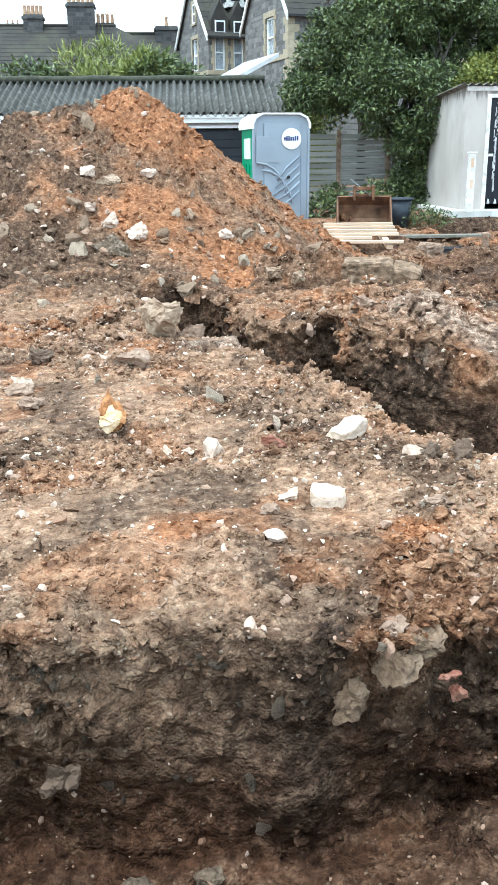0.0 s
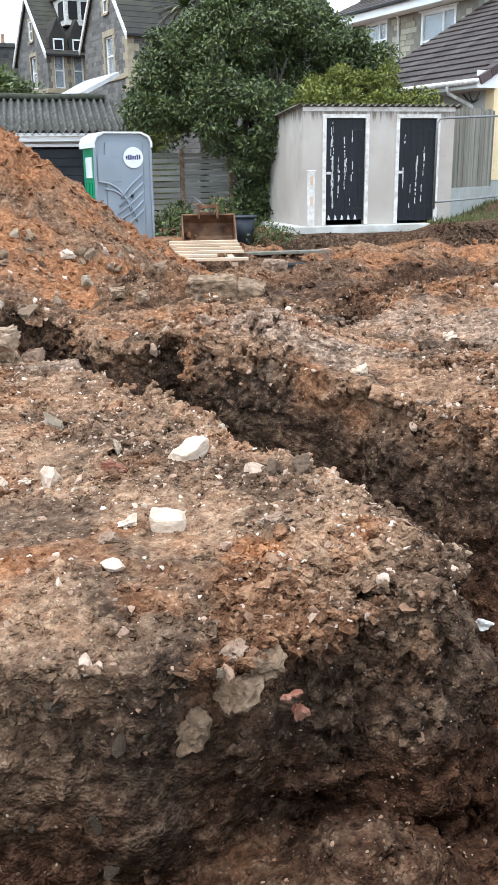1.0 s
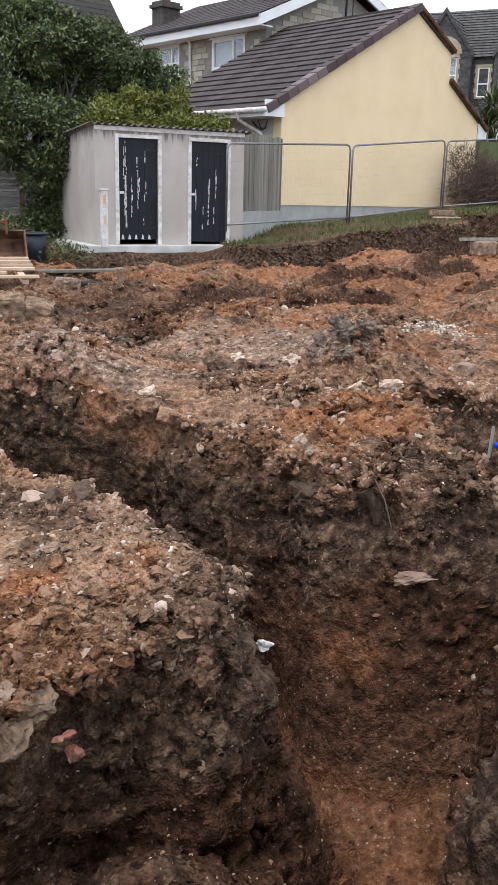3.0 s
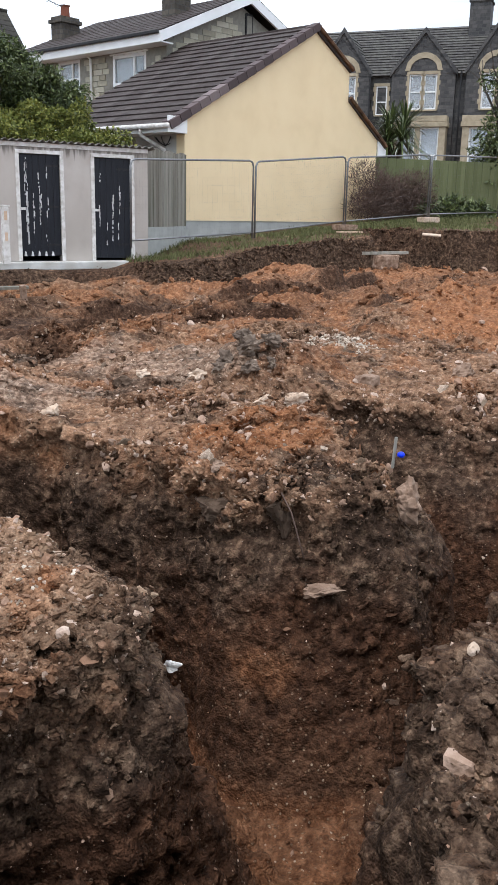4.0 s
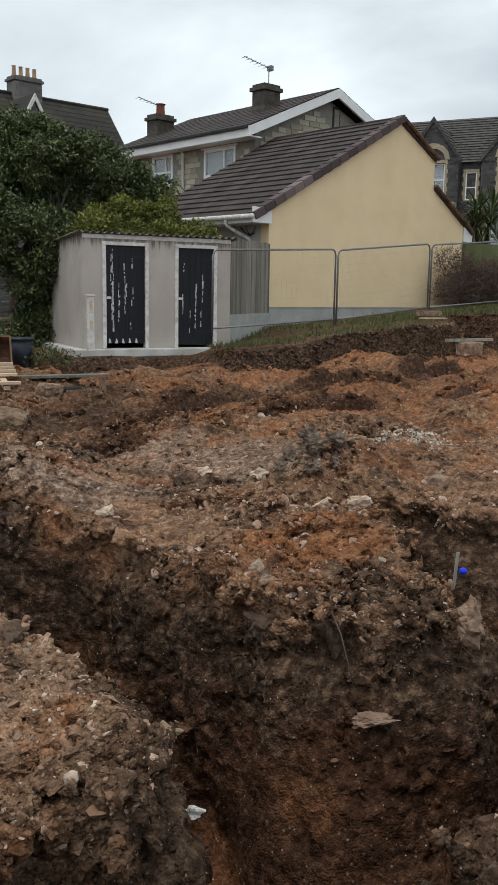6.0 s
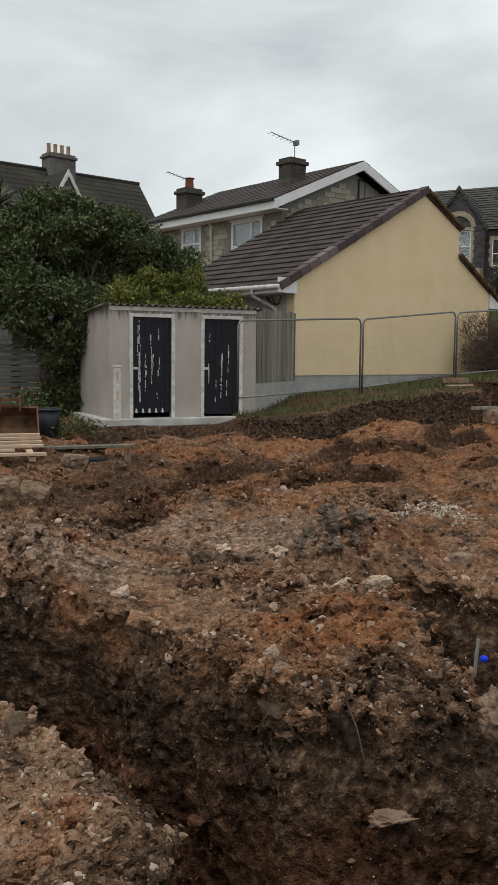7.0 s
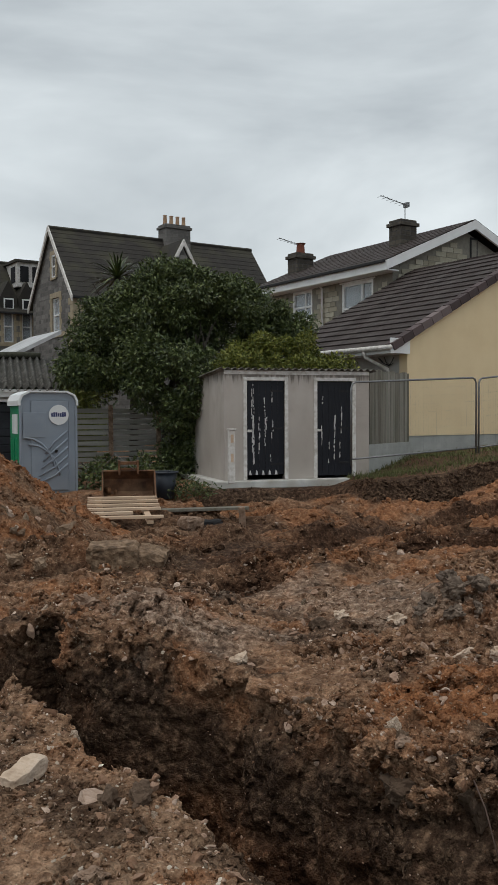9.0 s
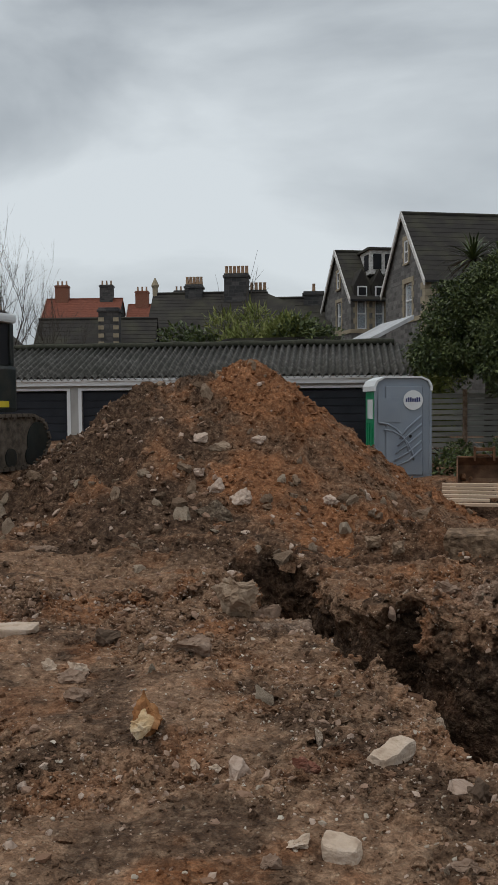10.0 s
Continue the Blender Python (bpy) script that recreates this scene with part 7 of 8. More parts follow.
# old boards and broken concrete footing on the far bank
ob = part("edge_board", boxes((0, 1.3, -0.04, 0.04, 0, 0.06), bevel=0.004), OLD_WOOD)
ob.matrix_basis = pose(11.3, 15.9, 0.775, 0, 0, 8)
tagged(ob, "long timber board lying on the bank edge", "board")
ob = part("board_scrap", boxes((0, 0.8, -0.06, 0.06, 0, 0.03), bevel=0.004), TIMBER)
ob.matrix_basis = pose(12.4, 18.6, 1.16, 0, 0, 10)
tagged(ob, "short reddish board on the grass", "board")
ob = part("white_sheet", boxes((0, 0.45, -0.12, 0.12, 0, 0.03), bevel=0.01), PALE)
ob.matrix_basis = pose(14.4, 17.9, 1.15, 8, 4, -40)
tagged(ob, "crumpled white scrap on the grass", "scrap")

# roots and cable ends
def strand(name, pts, radius, mat, label):
    ob = part(name, tube(bmesh.new(), pts, radius, 5), mat, smooth=True)
    return tagged(ob, label, name.split("_")[-1])


strand("tree_root", [(2.80, 4.36, 0.02), (2.79, 4.22, -0.06), (2.80, 4.16, -0.18), (2.82, 4.12, -0.30)], 0.004, TWIG, "thin root hanging down the trench side")
strand("tree_root", [(1.22, 3.22, -0.08), (1.26, 3.10, -0.16), (1.33, 3.08, -0.22), (1.36, 3.06, -0.30)], 0.0016, OLD_WOOD, "pale fine root on the trench side")
strand("tree_root", [(1.15, 3.20, -0.10), (1.18, 3.08, -0.20), (1.25, 3.05, -0.24)], 0.0016, OLD_WOOD, "pale fine root on the trench side")
strand("old_cable", [(-4.0, 12.35, 0.72), (-3.98, 12.2, 0.66), (-4.06, 12.0, 0.55), (-4.0, 11.85, 0.46), (-4.08, 11.7, 0.38)], 0.016, PALE, "pale end of cable trailing from the heap")
strand("steel_wire", [(1.72, 17.0, 0.95), (1.9, 16.95, 1.18), (2.05, 16.8, 1.05), (2.25, 16.7, 0.88)], 0.008, GALV, "thin bent wire above the bucket")

# excavator parked beside the heap
MUD = material("dried_mud", [(0.05, 0.04, 0.032), (0.13, 0.10, 0.075), (0.20, 0.16, 0.125)], 8, 0.9, 0.6, 40)
ex = thing("excavator", pose(-5.72, 13.0, 0.80, 0, 0, -10), "dark tracked excavator parked beside the spoil heap", "excavator")
for xt in (0.0, -1.9):
    bm = bmesh.new()
    loop = [(-1.35, 0.25), (-1.6, 0.5), (-1.45, 0.82), (-1.1, 0.93), (1.1, 0.93), (1.45, 0.82), (1.62, 0.5), (1.4, 0.22), (1.05, 0.08), (-1.05, 0.08)]
    prism(bm, loop, "x", xt - 0.2, xt + 0.2)
    tk = part("track", bm, MUD, ex, "muddy steel track")
    ring = [Vector((a, b)) for a, b in loop]
    for k in range(len(ring)):
        a, b = ring[k], ring[(k + 1) % len(ring)]
        m = max(1, round((b - a).length / 0.16))
        ang = math.degrees(math.atan2(b.y - a.y, b.x - a.x))
        for j in range(m):
            c = a.lerp(b, (j + 0.5) / m)
            part("track_shoe", boxes((xt - 0.25, xt + 0.25, -0.065, 0.065, -0.03, 0.022), (xt - 0.25, xt + 0.25, -0.01, 0.015, -0.055, -0.03)), MUD, tk, m=pose(0, c.x, c.y, ang, 0, 0))
    for yc in (-1.05, -0.5, 0.0, 0.5, 1.05):
        bm = bmesh.new()
        bmesh.ops.create_cone(bm, cap_ends=True, segments=18, radius1=0.15, radius2=0.15, depth=0.44, matrix=pose(xt, yc, 0.26, 0, 90, 0))
        part("roller", bm, DIGGER, tk)
    for yc in (-1.28, 1.28):
        bm = bmesh.new()
        bmesh.ops.create_cone(bm, cap_ends=True, segments=22, radius1=0.32, radius2=0.32, depth=0.43, matrix=pose(xt, yc, 0.5, 0, 90, 0))
        part("idler", bm, DIGGER, tk)
part("undercarriage", boxes((-1.65, -0.25, -0.7, 0.7, 0.35, 0.85), bevel=0.04), DIGGER, ex)
bm = boxes((-2.2, 0.12, -1.3, 0.85, 0.98, 1.72), bevel=0.06)
up_ob = part("upper_body", bm, DIGGER, ex)
part("stripe", boxes((-1.9, -0.15, -1.308, -1.302, 1.08, 1.18), (0.122, 0.127, -1.2, 0.6, 1.06, 1.16)), YELLOW_PAINT, up_ob, "yellow warning stripe")
cab = part("cab_floor", boxes((-0.95, 0.07, -1.25, 0.85, 1.722, 1.735)), DIGGER, ex)
for px, py in ((-0.95, -1.25), (-0.02, -1.25), (-0.95, 0.75), (-0.02, 0.75)):
    part("cab_post", boxes((px, px + 0.09, py, py + 0.1, 1.736, 2.399), bevel=0.02), DIGGER, cab)
part("cab_roof", boxes((-0.99, 0.11, -1.29, 0.89, 2.40, 2.55), bevel=0.05), WC_WHITE, cab, "pale cab roof")
# opaque near-black boxes in place of glass, painting an unlit cab
g = part("cab_dark_pane", boxes((-0.86, -0.02, -1.21, -1.20, 1.74, 2.39), (0.02, 0.03, -1.15, 0.75, 1.74, 2.39), (-0.86, -0.02, 0.79, 0.80, 1.74, 2.39)), DARK_IN, cab)
part("cab_back", boxes((-0.94, -0.93, -1.15, 0.75, 1.74, 2.39)), DARK_IN, cab)
part("seat", boxes((-0.75, -0.25, -0.6, -0.1, 1.73, 2.0), (-0.75, -0.25, -0.15, 0.0, 2.0, 2.35), bevel=0.05), BLACK, cab)
bm = bmesh.new()
tube(bm, [(0.16, -1.15, 1.35), (0.2, -1.2, 1.75), (0.17, -1.2, 1.95), (0.17, -1.2, 2.2)], 0.022, 8)
part("grab_rail", bm, WHITE_WORN, up_ob, smooth=True)
bm = bmesh.new()
box(bm, 0.13, 0.2, -1.32, -1.1, 1.2, 1.55, bevel=0.02)
part("step_plate", bm, WC_WHITE, up_ob)
bm = bmesh.new()
prism(bm, [(-2.1, 1.2), (-2.1, 1.6), (-3.2, 2.3), (-4.4, 2.2), (-5.2, 0.9), (-4.9, 0.8), (-4.2, 1.9), (-3.2, 1.95), (-2.4, 1.2)], "y", -0.4, -0.1)
part("boom", bm, DIGGER, ex)

# ---- stones and rubble ----


def rock_shape(seed, sub=3, cuts=9, rough=0.06):
    """A broken stone: a ball cut by flat faces, then roughened. Returns points and triangles."""
    r = random.Random(seed)
    bm = bmesh.new()
    bmesh.ops.create_icosphere(bm, subdivisions=sub, radius=1.0)
    for k in range(cuts + 4):
        d = Vector((r.gauss(0, 1), r.gauss(0, 1), r.gauss(0, 1))).normalized()
        lim = r.uniform(0.34, 0.62)
        for v in bm.verts:
            over = v.co.dot(d) - lim
            if over > 0:
                v.co -= d * over
    off = Vector((r.uniform(-9, 9), r.uniform(-9, 9), r.uniform(-9, 9)))
    for v in bm.verts:
        v.co += v.co.normalized() * rough * (noise.noise(v.co * 2.6 + off) + 0.55 * noise.noise(v.co * 6.5 + off) + 0.4 * noise.noise(v.co * 15 + off))
    pts = np.array([v.co[:] for v in bm.verts], np.float32)
    tris = np.array([[v.index for v in f.verts] for f in bm.faces], np.int32)
    bm.free()
    return pts, tris


CENTRES = {}


def soil_like(ob, cut=0.0):
    """Gives clods the soil of the ground that they lie on."""
    places, which = CENTRES[ob.name]
    x, y, z = places.T
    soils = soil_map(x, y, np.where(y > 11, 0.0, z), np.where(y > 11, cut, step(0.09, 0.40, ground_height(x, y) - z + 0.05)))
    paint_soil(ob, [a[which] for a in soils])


def pebbles(name, places, sizes, mat, templates, seed, label, flat=0.85):
    """Many small stones joined into one mesh."""
    r = np.random.default_rng(seed)
    n = len(places)
    q = r.normal(size=(n, 4))
    q /= np.linalg.norm(q, axis=1)[:, None]
    w, x, y, z = q.T
    rot = np.stack([1 - 2 * (y * y + z * z), 2 * (x * y - w * z), 2 * (x * z + w * y), 2 * (x * y + w * z), 1 - 2 * (x * x + z * z), 2 * (y * z - w * x), 2 * (x * z - w * y), 2 * (y * z + w * x), 1 - 2 * (x * x + y * y)], 1).reshape(n, 3, 3)
    axes = sizes[:, None] * np.stack([r.uniform(0.8, 1.3, n), r.uniform(0.7, 1.1, n), r.uniform(0.5, 0.95, n)], 1)
    pick = r.integers(0, len(templates), n)
    vs, fs, cs, base_i = [], [], [], 0
    for k, (pts, tris) in enumerate(templates):
        i = np.nonzero(pick == k)[0]
        v = np.einsum("nij,npj->npi", rot[i], pts[None] * axes[i][:, None, :])
        v[:, :, 2] *= flat
        v = v + places[i][:, None, :]
        vs.append(v.reshape(-1, 3))
        cs.append(np.repeat(i, len(pts)))
        fs.append((tris[None] + (np.arange(len(i)) * len(pts))[:, None, None]).reshape(-1, 3) + base_i)
        base_i += v.shape[0] * v.shape[1]
    ob = mesh_from(name, np.concatenate(vs), np.concatenate(fs), mat)
    CENTRES[ob.name] = (places, np.concatenate(cs))
    return tagged(ob, label, "rubble", kind="stuff")


rs = np.random.default_rng(21)
qc = near_v[near_q]
qa = np.linalg.norm(np.cross(qc[:, 2] - qc[:, 0], qc[:, 3] - qc[:, 1]), axis=1) / 2
qm = qc.mean(1)
eye_d = np.hypot(qm[:, 0] - 0.4, qm[:, 1] - 0.2)
seen = (qm[:, 1] > 1.6) & (qm[:, 0] < qm[:, 1] * 1.15 + 1.2) & (qm[:, 0] > -0.55 * qm[:, 1] - 0.2)
n_clay, n_dark, n_grey, n_sub, n_brown = (a for a in soil_map(qm[:, 0], qm[:, 1], qm[:, 2], step(0.10, 0.32, ground_height(qm[:, 0], qm[:, 1]) - qm[:, 2])))
n_wall = step(0.10, 0.32, ground_height(qm[:, 0], qm[:, 1]) - qm[:, 2])
patchy = 0.25 + step(-0.3, 0.5, fbm(qm[:, 0] * 0.9, qm[:, 1] * 0.9, qm[:, 2] * 0.9 + 3.0, 2))


def sample(count, power, reach, extra=1.0):
    """Places on the dug ground, denser close by."""
    deep = n_wall * step(-0.10, -0.38, qm[:, 2]) * step(7.5, 6.5, qm[:, 1])
    w = qa * seen * (eye_d < reach) * eye_d ** -power * patchy * extra * (1 - 0.82 * deep)
    i = rs.choice(len(qm), count, p=w / w.sum())
    a, b = rs.random((2, count, 1))
    return i, qc[i, 0] + (qc[i, 1] - qc[i, 0]) * a + (qc[i, 3] - qc[i, 0]) * b


TINY = [rock_shape(k, 1, 5, 0.16) for k in range(6)]
CHIP = [rock_shape(40 + k, 1, 6, 0.1) for k in range(6)]
SHARD = [rock_shape(50 + k, 2, 9, 0.1) for k in range(6)]
SMALL = [rock_shape(10 + k, 3 if k < 4 else 2, 12, 0.20) for k in range(6)]
lots = []
for count, power, reach, lo, hi, tmpl, sharp_ in ((34000, 1.6, 8.0, 0.005, 0.017, TINY, 2.0), (30000, 1.0, 13, 0.010, 0.032, TINY, 1.8), (6000, 0.9, 14, 0.018, 0.055, [rock_shape(20 + k, 2, 10, 0.18) for k in range(6)], 2.0), (650, 0.7, 14, 0.04, 0.095, SMALL, 1.8)):
    i, at_ = sample(count, power, reach)
    size = lo + (hi - lo) * rs.random(count) ** sharp_
    at_[:, 2] += size * 0.05
    u = rs.random(count)
    steep = n_wall[i] > 0.5
    strip = step(5.2, 6.2, at_[:, 1]) * step(9.8, 8.6, at_[:, 1]) * step(1.6, 2.2, at_[:, 0]) + step(6.6, 7.2, at_[:, 1]) * step(0.4, -0.2, at_[:, 0])
    kind = np.where(u < np.where(steep, 0.06 if hi < 0.04 else 0.012, (0.22 + 0.18 * np.clip(strip, 0, 1)) * (1 - 0.75 * step(1.5, 2.0, at_[:, 0]) * step(3.4, 3.0, at_[:, 1]))), 0, np.where(n_clay[i] > 0.5, 1, np.where((n_dark[i] > 0.5) | steep, 2, 3)))
    lots.append((at_, size, kind, tmpl))
for j, (at_, size, kind, tmpl) in enumerate(lots):
    s = kind == 0
    pebbles("stone_rubble", at_[s], size[s] * 1.1, STONE, SHARD if j > 1 else CHIP, 30 + j, "scattered pale and grey stone rubble on the dug soil")
    ob = pebbles("soil_clods", at_[~s], size[~s], SOIL, tmpl, 40 + j, "crumbled clods of brown soil and red clay")
    soil_like(ob)

i, at_ = sample(5200, 0.8, 9, (n_wall > 0.4) * (1 + 3.5 * step(-0.10, -0.38, qm[:, 2])))
pebbles("stone_rubble", at_, 0.0035 + 0.010 * rs.random(5200) ** 3, STONE, CHIP, 73, "small pale stones set in the trench sides")

i, at_ = sample(4600, 0.7, 11, (n_wall < 0.3) * step(1.6, 1.2, qm[:, 0]) * step(2.9, 3.3, qm[:, 1]))
pebbles("stone_rubble", at_, 0.0035 + 0.022 * rs.random(4600) ** 3.2, CHIPS, CHIP, 74, "pale stone chips strewn over the soil")

i, at_ = sample(900, 0.0, 13, step(0.25, 0.6, blob(qm[:, 0], qm[:, 1], 5.75, 8.3, 0.5, 0.45, 15)))
pebbles("stone_rubble", at_, 0.012 + 0.03 * rs.random(900) ** 2, CHIPS, CHIP, 75, "patch of pale broken stone on red clay")

# pale rubble over the ground beyond the trenches, and dark clods along the near trench lip
i, at_ = sample(2000, 0.3, 12, (n_wall < 0.4) * (step(5.0, 5.8, qm[:, 1]) * step(10.2, 8.8, qm[:, 1]) * step(1.4, 2.0, qm[:, 0]) + 0.5 * step(6.4, 7.0, qm[:, 1]) * step(0.4, -0.2, qm[:, 0])))
pebbles("stone_rubble", at_, 0.013 + 0.055 * rs.random(2000) ** 3, STONE, SHARD, 71, "pale broken stones over the far side of the trench")
i, at_ = sample(3200, 0.2, 7, step(0.12, 0.0, qm[:, 2]) * step(-0.75, -0.40, qm[:, 2]) * step(3.6, 3.3, qm[:, 1]) * step(1.5, 1.2, qm[:, 0]))
soil_like(pebbles("soil_clods", at_, 0.014 + 0.060 * rs.random(3200) ** 2.2, SOIL, SMALL[4:], 72, "dark clods hanging on the trench lip"))

# rubble on the far ground and on the heap
fx_, fy_ = rs.uniform(-4.5, 15, 80000), rs.uniform(5, 18, 80000)
ok = ((fy_ > 11) | (fx_ > 7.3)) & (fx_ < fy_ * 1.05 + 1.5) & (fx_ > -0.5 * fy_ + 0.6) & (behind_bank(fx_, fy_) < 0.25) & (rs.random(80000) < 0.5)
fx_, fy_ = fx_[ok], fy_[ok]
fh_ = ground_height(fx_, fy_)
fh_ = fh_ - lumps(fx_, fy_, fh_) * 1.0
size = 0.011 + 0.09 * rs.random(len(fx_)) ** 8
stony = rs.random(len(fx_)) < 0.05
pl_ = np.stack([fx_, fy_, fh_ + size * 0.15], 1)
pebbles("stone_rubble", pl_[stony], size[stony], STONE, TINY, 61, "stones on the far ground")
soil_like(pebbles("soil_clods", pl_[~stony], size[~stony] * 1.1, SOIL, TINY, 62, "crumbled clods on the far ground"))
bx_ = rs.uniform(6.6, 19, 60000)
by_ = rs.uniform(15.5, 21, 60000)
bs_ = behind_bank(bx_, by_)
ok = (bs_ > -0.42) & (bs_ < 0.12)
bx_, by_ = bx_[ok], by_[ok]
size = 0.02 + 0.09 * rs.random(len(bx_)) ** 4
soil_like(pebbles("soil_clods", np.stack([bx_, by_, ground_height(bx_, by_)], 1), size, SOIL, SMALL[4:], 67, "dark clods crumbling from the cut bank"), 0.9)
hc = heap_v[heap_q].mean(1)
front_side = (hc[:, 1] < 15.5)
hw = front_side * 1.0
i = rs.choice(len(hc), 16000, p=hw / hw.sum())
at_ = hc[i] + rs.normal(0, 0.02, (16000, 3)) * [1, 1, 0.3]
size = 0.009 + 0.075 * rs.random(16000) ** 7
u = rs.random(16000)
gold = step(-2.9, -1.6, at_[:, 0]) * step(0.7, 1.5, at_[:, 2] + 0.5 * (at_[:, 0] + 1.7)) > 0.5
stony = u < np.where(gold, 0.06, 0.28)
pebbles("stone_rubble", at_[stony], size[stony] * 1.15, STONE, TINY, 64, "stones on the spoil heap")
ob = pebbles("soil_clods", at_[~stony], size[~stony], SOIL, TINY, 65, "crumbled clods on the spoil heap")
places, which = CENTRES[ob.name]
paint_soil(ob, [a[which] for a in heap_soil(*places.T)])

# stones that can be picked out one by one
ROCK_MESHES = []
for k in range(15):
    pts, tris = rock_shape(80 + k, 3, 13, 0.15)
    ob = mesh_from("stone", pts, tris, PALE if 6 < k < 10 else DIRTY if k > 9 else ROCK, ground)
    ROCK_MESHES.append(ob.data)
    bpy.data.objects.remove(ob)
for k in range(230):
    i, at_ = sample(1, 0.6, 12, (n_wall < 0.3) * (1 - step(1.8, 2.0, qm[:, 0]) * step(3.3, 3.0, qm[:, 1])))
    ob = new("stone", ROCK_MESHES[k % 10])
    ob.parent = ground
    s = 0.022 + 0.065 * rs.random() ** 2.4
    ob.matrix_basis = Matrix.Translation(at_[0]) @ pose(0, 0, 0, *rs.uniform(0, 360, 3)) @ Matrix.Diagonal((s * rs.uniform(0.9, 1.5), s * rs.uniform(0.7, 1.1), s * rs.uniform(0.5, 0.9), 1))
hs_ = hw * (0.25 + step(-1.2, -2.2, hc[:, 0]) + step(1.3, 0.8, hc[:, 2])) * (hc[:, 1] < 14.2)
for k in range(190):
    i = rs.choice(len(hc), p=hs_ / hs_.sum())
    ob = new("stone", ROCK_MESHES[k % 7])
    ob.parent = heap
    s = 0.035 + 0.17 * rs.random() ** 2.6
    ob.matrix_basis = Matrix.Translation(hc[i]) @ pose(0, 0, 0, *rs.uniform(0, 360, 3)) @ Matrix.Diagonal((s * rs.uniform(0.9, 1.4), s * rs.uniform(0.7, 1.1), s * rs.uniform(0.5, 0.9), 1))


for k in range(70):
    i, at_ = sample(1, 0.0, 6, (n_wall > 0.3) * step(3.2, 3.0, qm[:, 1]) * step(0.6, -0.2, qm[:, 0]) * step(-0.85, -0.7, qm[:, 2]))
    ob = new("stone", ROCK_MESHES[10 + k % 5])
    ob.parent = ground
    s = 0.022 + 0.045 * rs.random() ** 2
    ob.matrix_basis = Matrix.Translation(at_[0]) @ pose(0, 0, 0, *rs.uniform(0, 360, 3)) @ Matrix.Diagonal((s * rs.uniform(0.9, 1.5), s * rs.uniform(0.7, 1.1), s * rs.uniform(0.5, 0.9), 1))


def top_at(x, y):
    """Height of the built ground near a place."""
    d = (near_v[:, 0] - x) ** 2 + (near_v[:, 1] - y) ** 2
    c = d < 0.05 ** 2
    return float(near_v[c, 2].max()) if c.any() else float(ground_height(np.array([x]), np.array([y]))[0])


def rock(x, y, size, label, mat=None, z=None, turn=0.0, tilt=(0, 0), seed=1, cuts=14, name="rock", sink=0.45, rough=0.15):
    pts, tris = rock_shape(seed, 4, cuts, rough)
    w = pts * np.array(size) * 0.62
    pts = pts * (1 + ((0.014 * fbm(w[:, 0] * 26 + seed, w[:, 1] * 26, w[:, 2] * 26, 3) - 0.020 * broken(w[:, 0] * 13 + seed, w[:, 1] * 13, w[:, 2] * 13)) / (np.linalg.norm(w, axis=1) + 0.02))[:, None]) * 1.24
    ob = mesh_from(name, pts * np.array(size) * 0.50, tris, mat or ROCK)
    zz = (top_at(x, y) + size[2] * 0.5 * (1 - sink * 2) * 0.7) if z is None else z
    ob.matrix_basis = pose(x, y, zz, tilt[0], tilt[1], turn)
    return tagged(ob, label, "rock")


def block(x, y, size, label, mat, turn=0.0, tilt=(0, 0), seed=1, z=None, name="stone_block"):
    """A squared block with worn, chipped edges."""
    bm = bmesh.new()
    box(bm, -size[0] / 2, size[0] / 2, -size[1] / 2, size[1] / 2, -size[2] / 2, size[2] / 2, bevel=min(size) * 0.14)
    bmesh.ops.triangulate(bm, faces=bm.faces)
    bmesh.ops.subdivide_edges(bm, edges=bm.edges, cuts=4, use_grid_fill=True)
    r = random.Random(seed * 7 + 1)
    half = Vector(size) / 2
    for k in range(9):   # broken corners
        d = Vector([r.choice((-1, 1)) * r.uniform(0.5, 1) if r.random() < 0.75 else r.uniform(-0.2, 0.2) for q in range(3)]).normalized()
        lim = sum(abs(d[q]) * half[q] for q in range(3)) * r.uniform(0.74, 0.92)
        for v in bm.verts:
            over = v.co.dot(d) - lim
            if over > 0:
                v.co -= d * over
    for v in bm.verts:
        for f, g in ((9, 0.16), (31, 0.07)):
            v.co += Vector((noise.noise(v.co * f + Vector((seed, 0, 0))), noise.noise(v.co * f + Vector((0, seed, 5))), noise.noise(v.co * f + Vector((3, 0, seed))))) * min(0.02, min(size) * g)
    ob = part(name, bm, mat, smooth=False)
    ob.matrix_basis = pose(x, y, (top_at(x, y) + size[2] * 0.22) if z is None else z, tilt[0], tilt[1], turn)
    return tagged(ob, label, "stone")


block(0.555, 4.80, (0.30, 0.11, 0.105), "long off-white stone block lying on the soil", PALE, 56, (4, -5), 3)
block(0.36, 3.82, (0.155, 0.11, 0.09), "squat off-white stone block on the soil", PALE, -12, (5, 3), 5)
rock(0.18, 3.86, (0.14, 0.10, 0.09), "pale rough stone beside a white block", PALE, seed=4)
rock(0.09, 3.68, (0.15, 0.12, 0.12), "grey rough lump on the soil", MORTAR, seed=6)
rock(-0.71, 7.45, (0.50, 0.36, 0.56), "big grey boulder standing at the trench edge", ROCK, seed=8, cuts=14, sink=0.12, turn=25, tilt=(0, -12))
rock(-0.46, 7.5, (0.30, 0.2, 0.3), "broken grey boulder at the trench edge", MORTAR, seed=9)
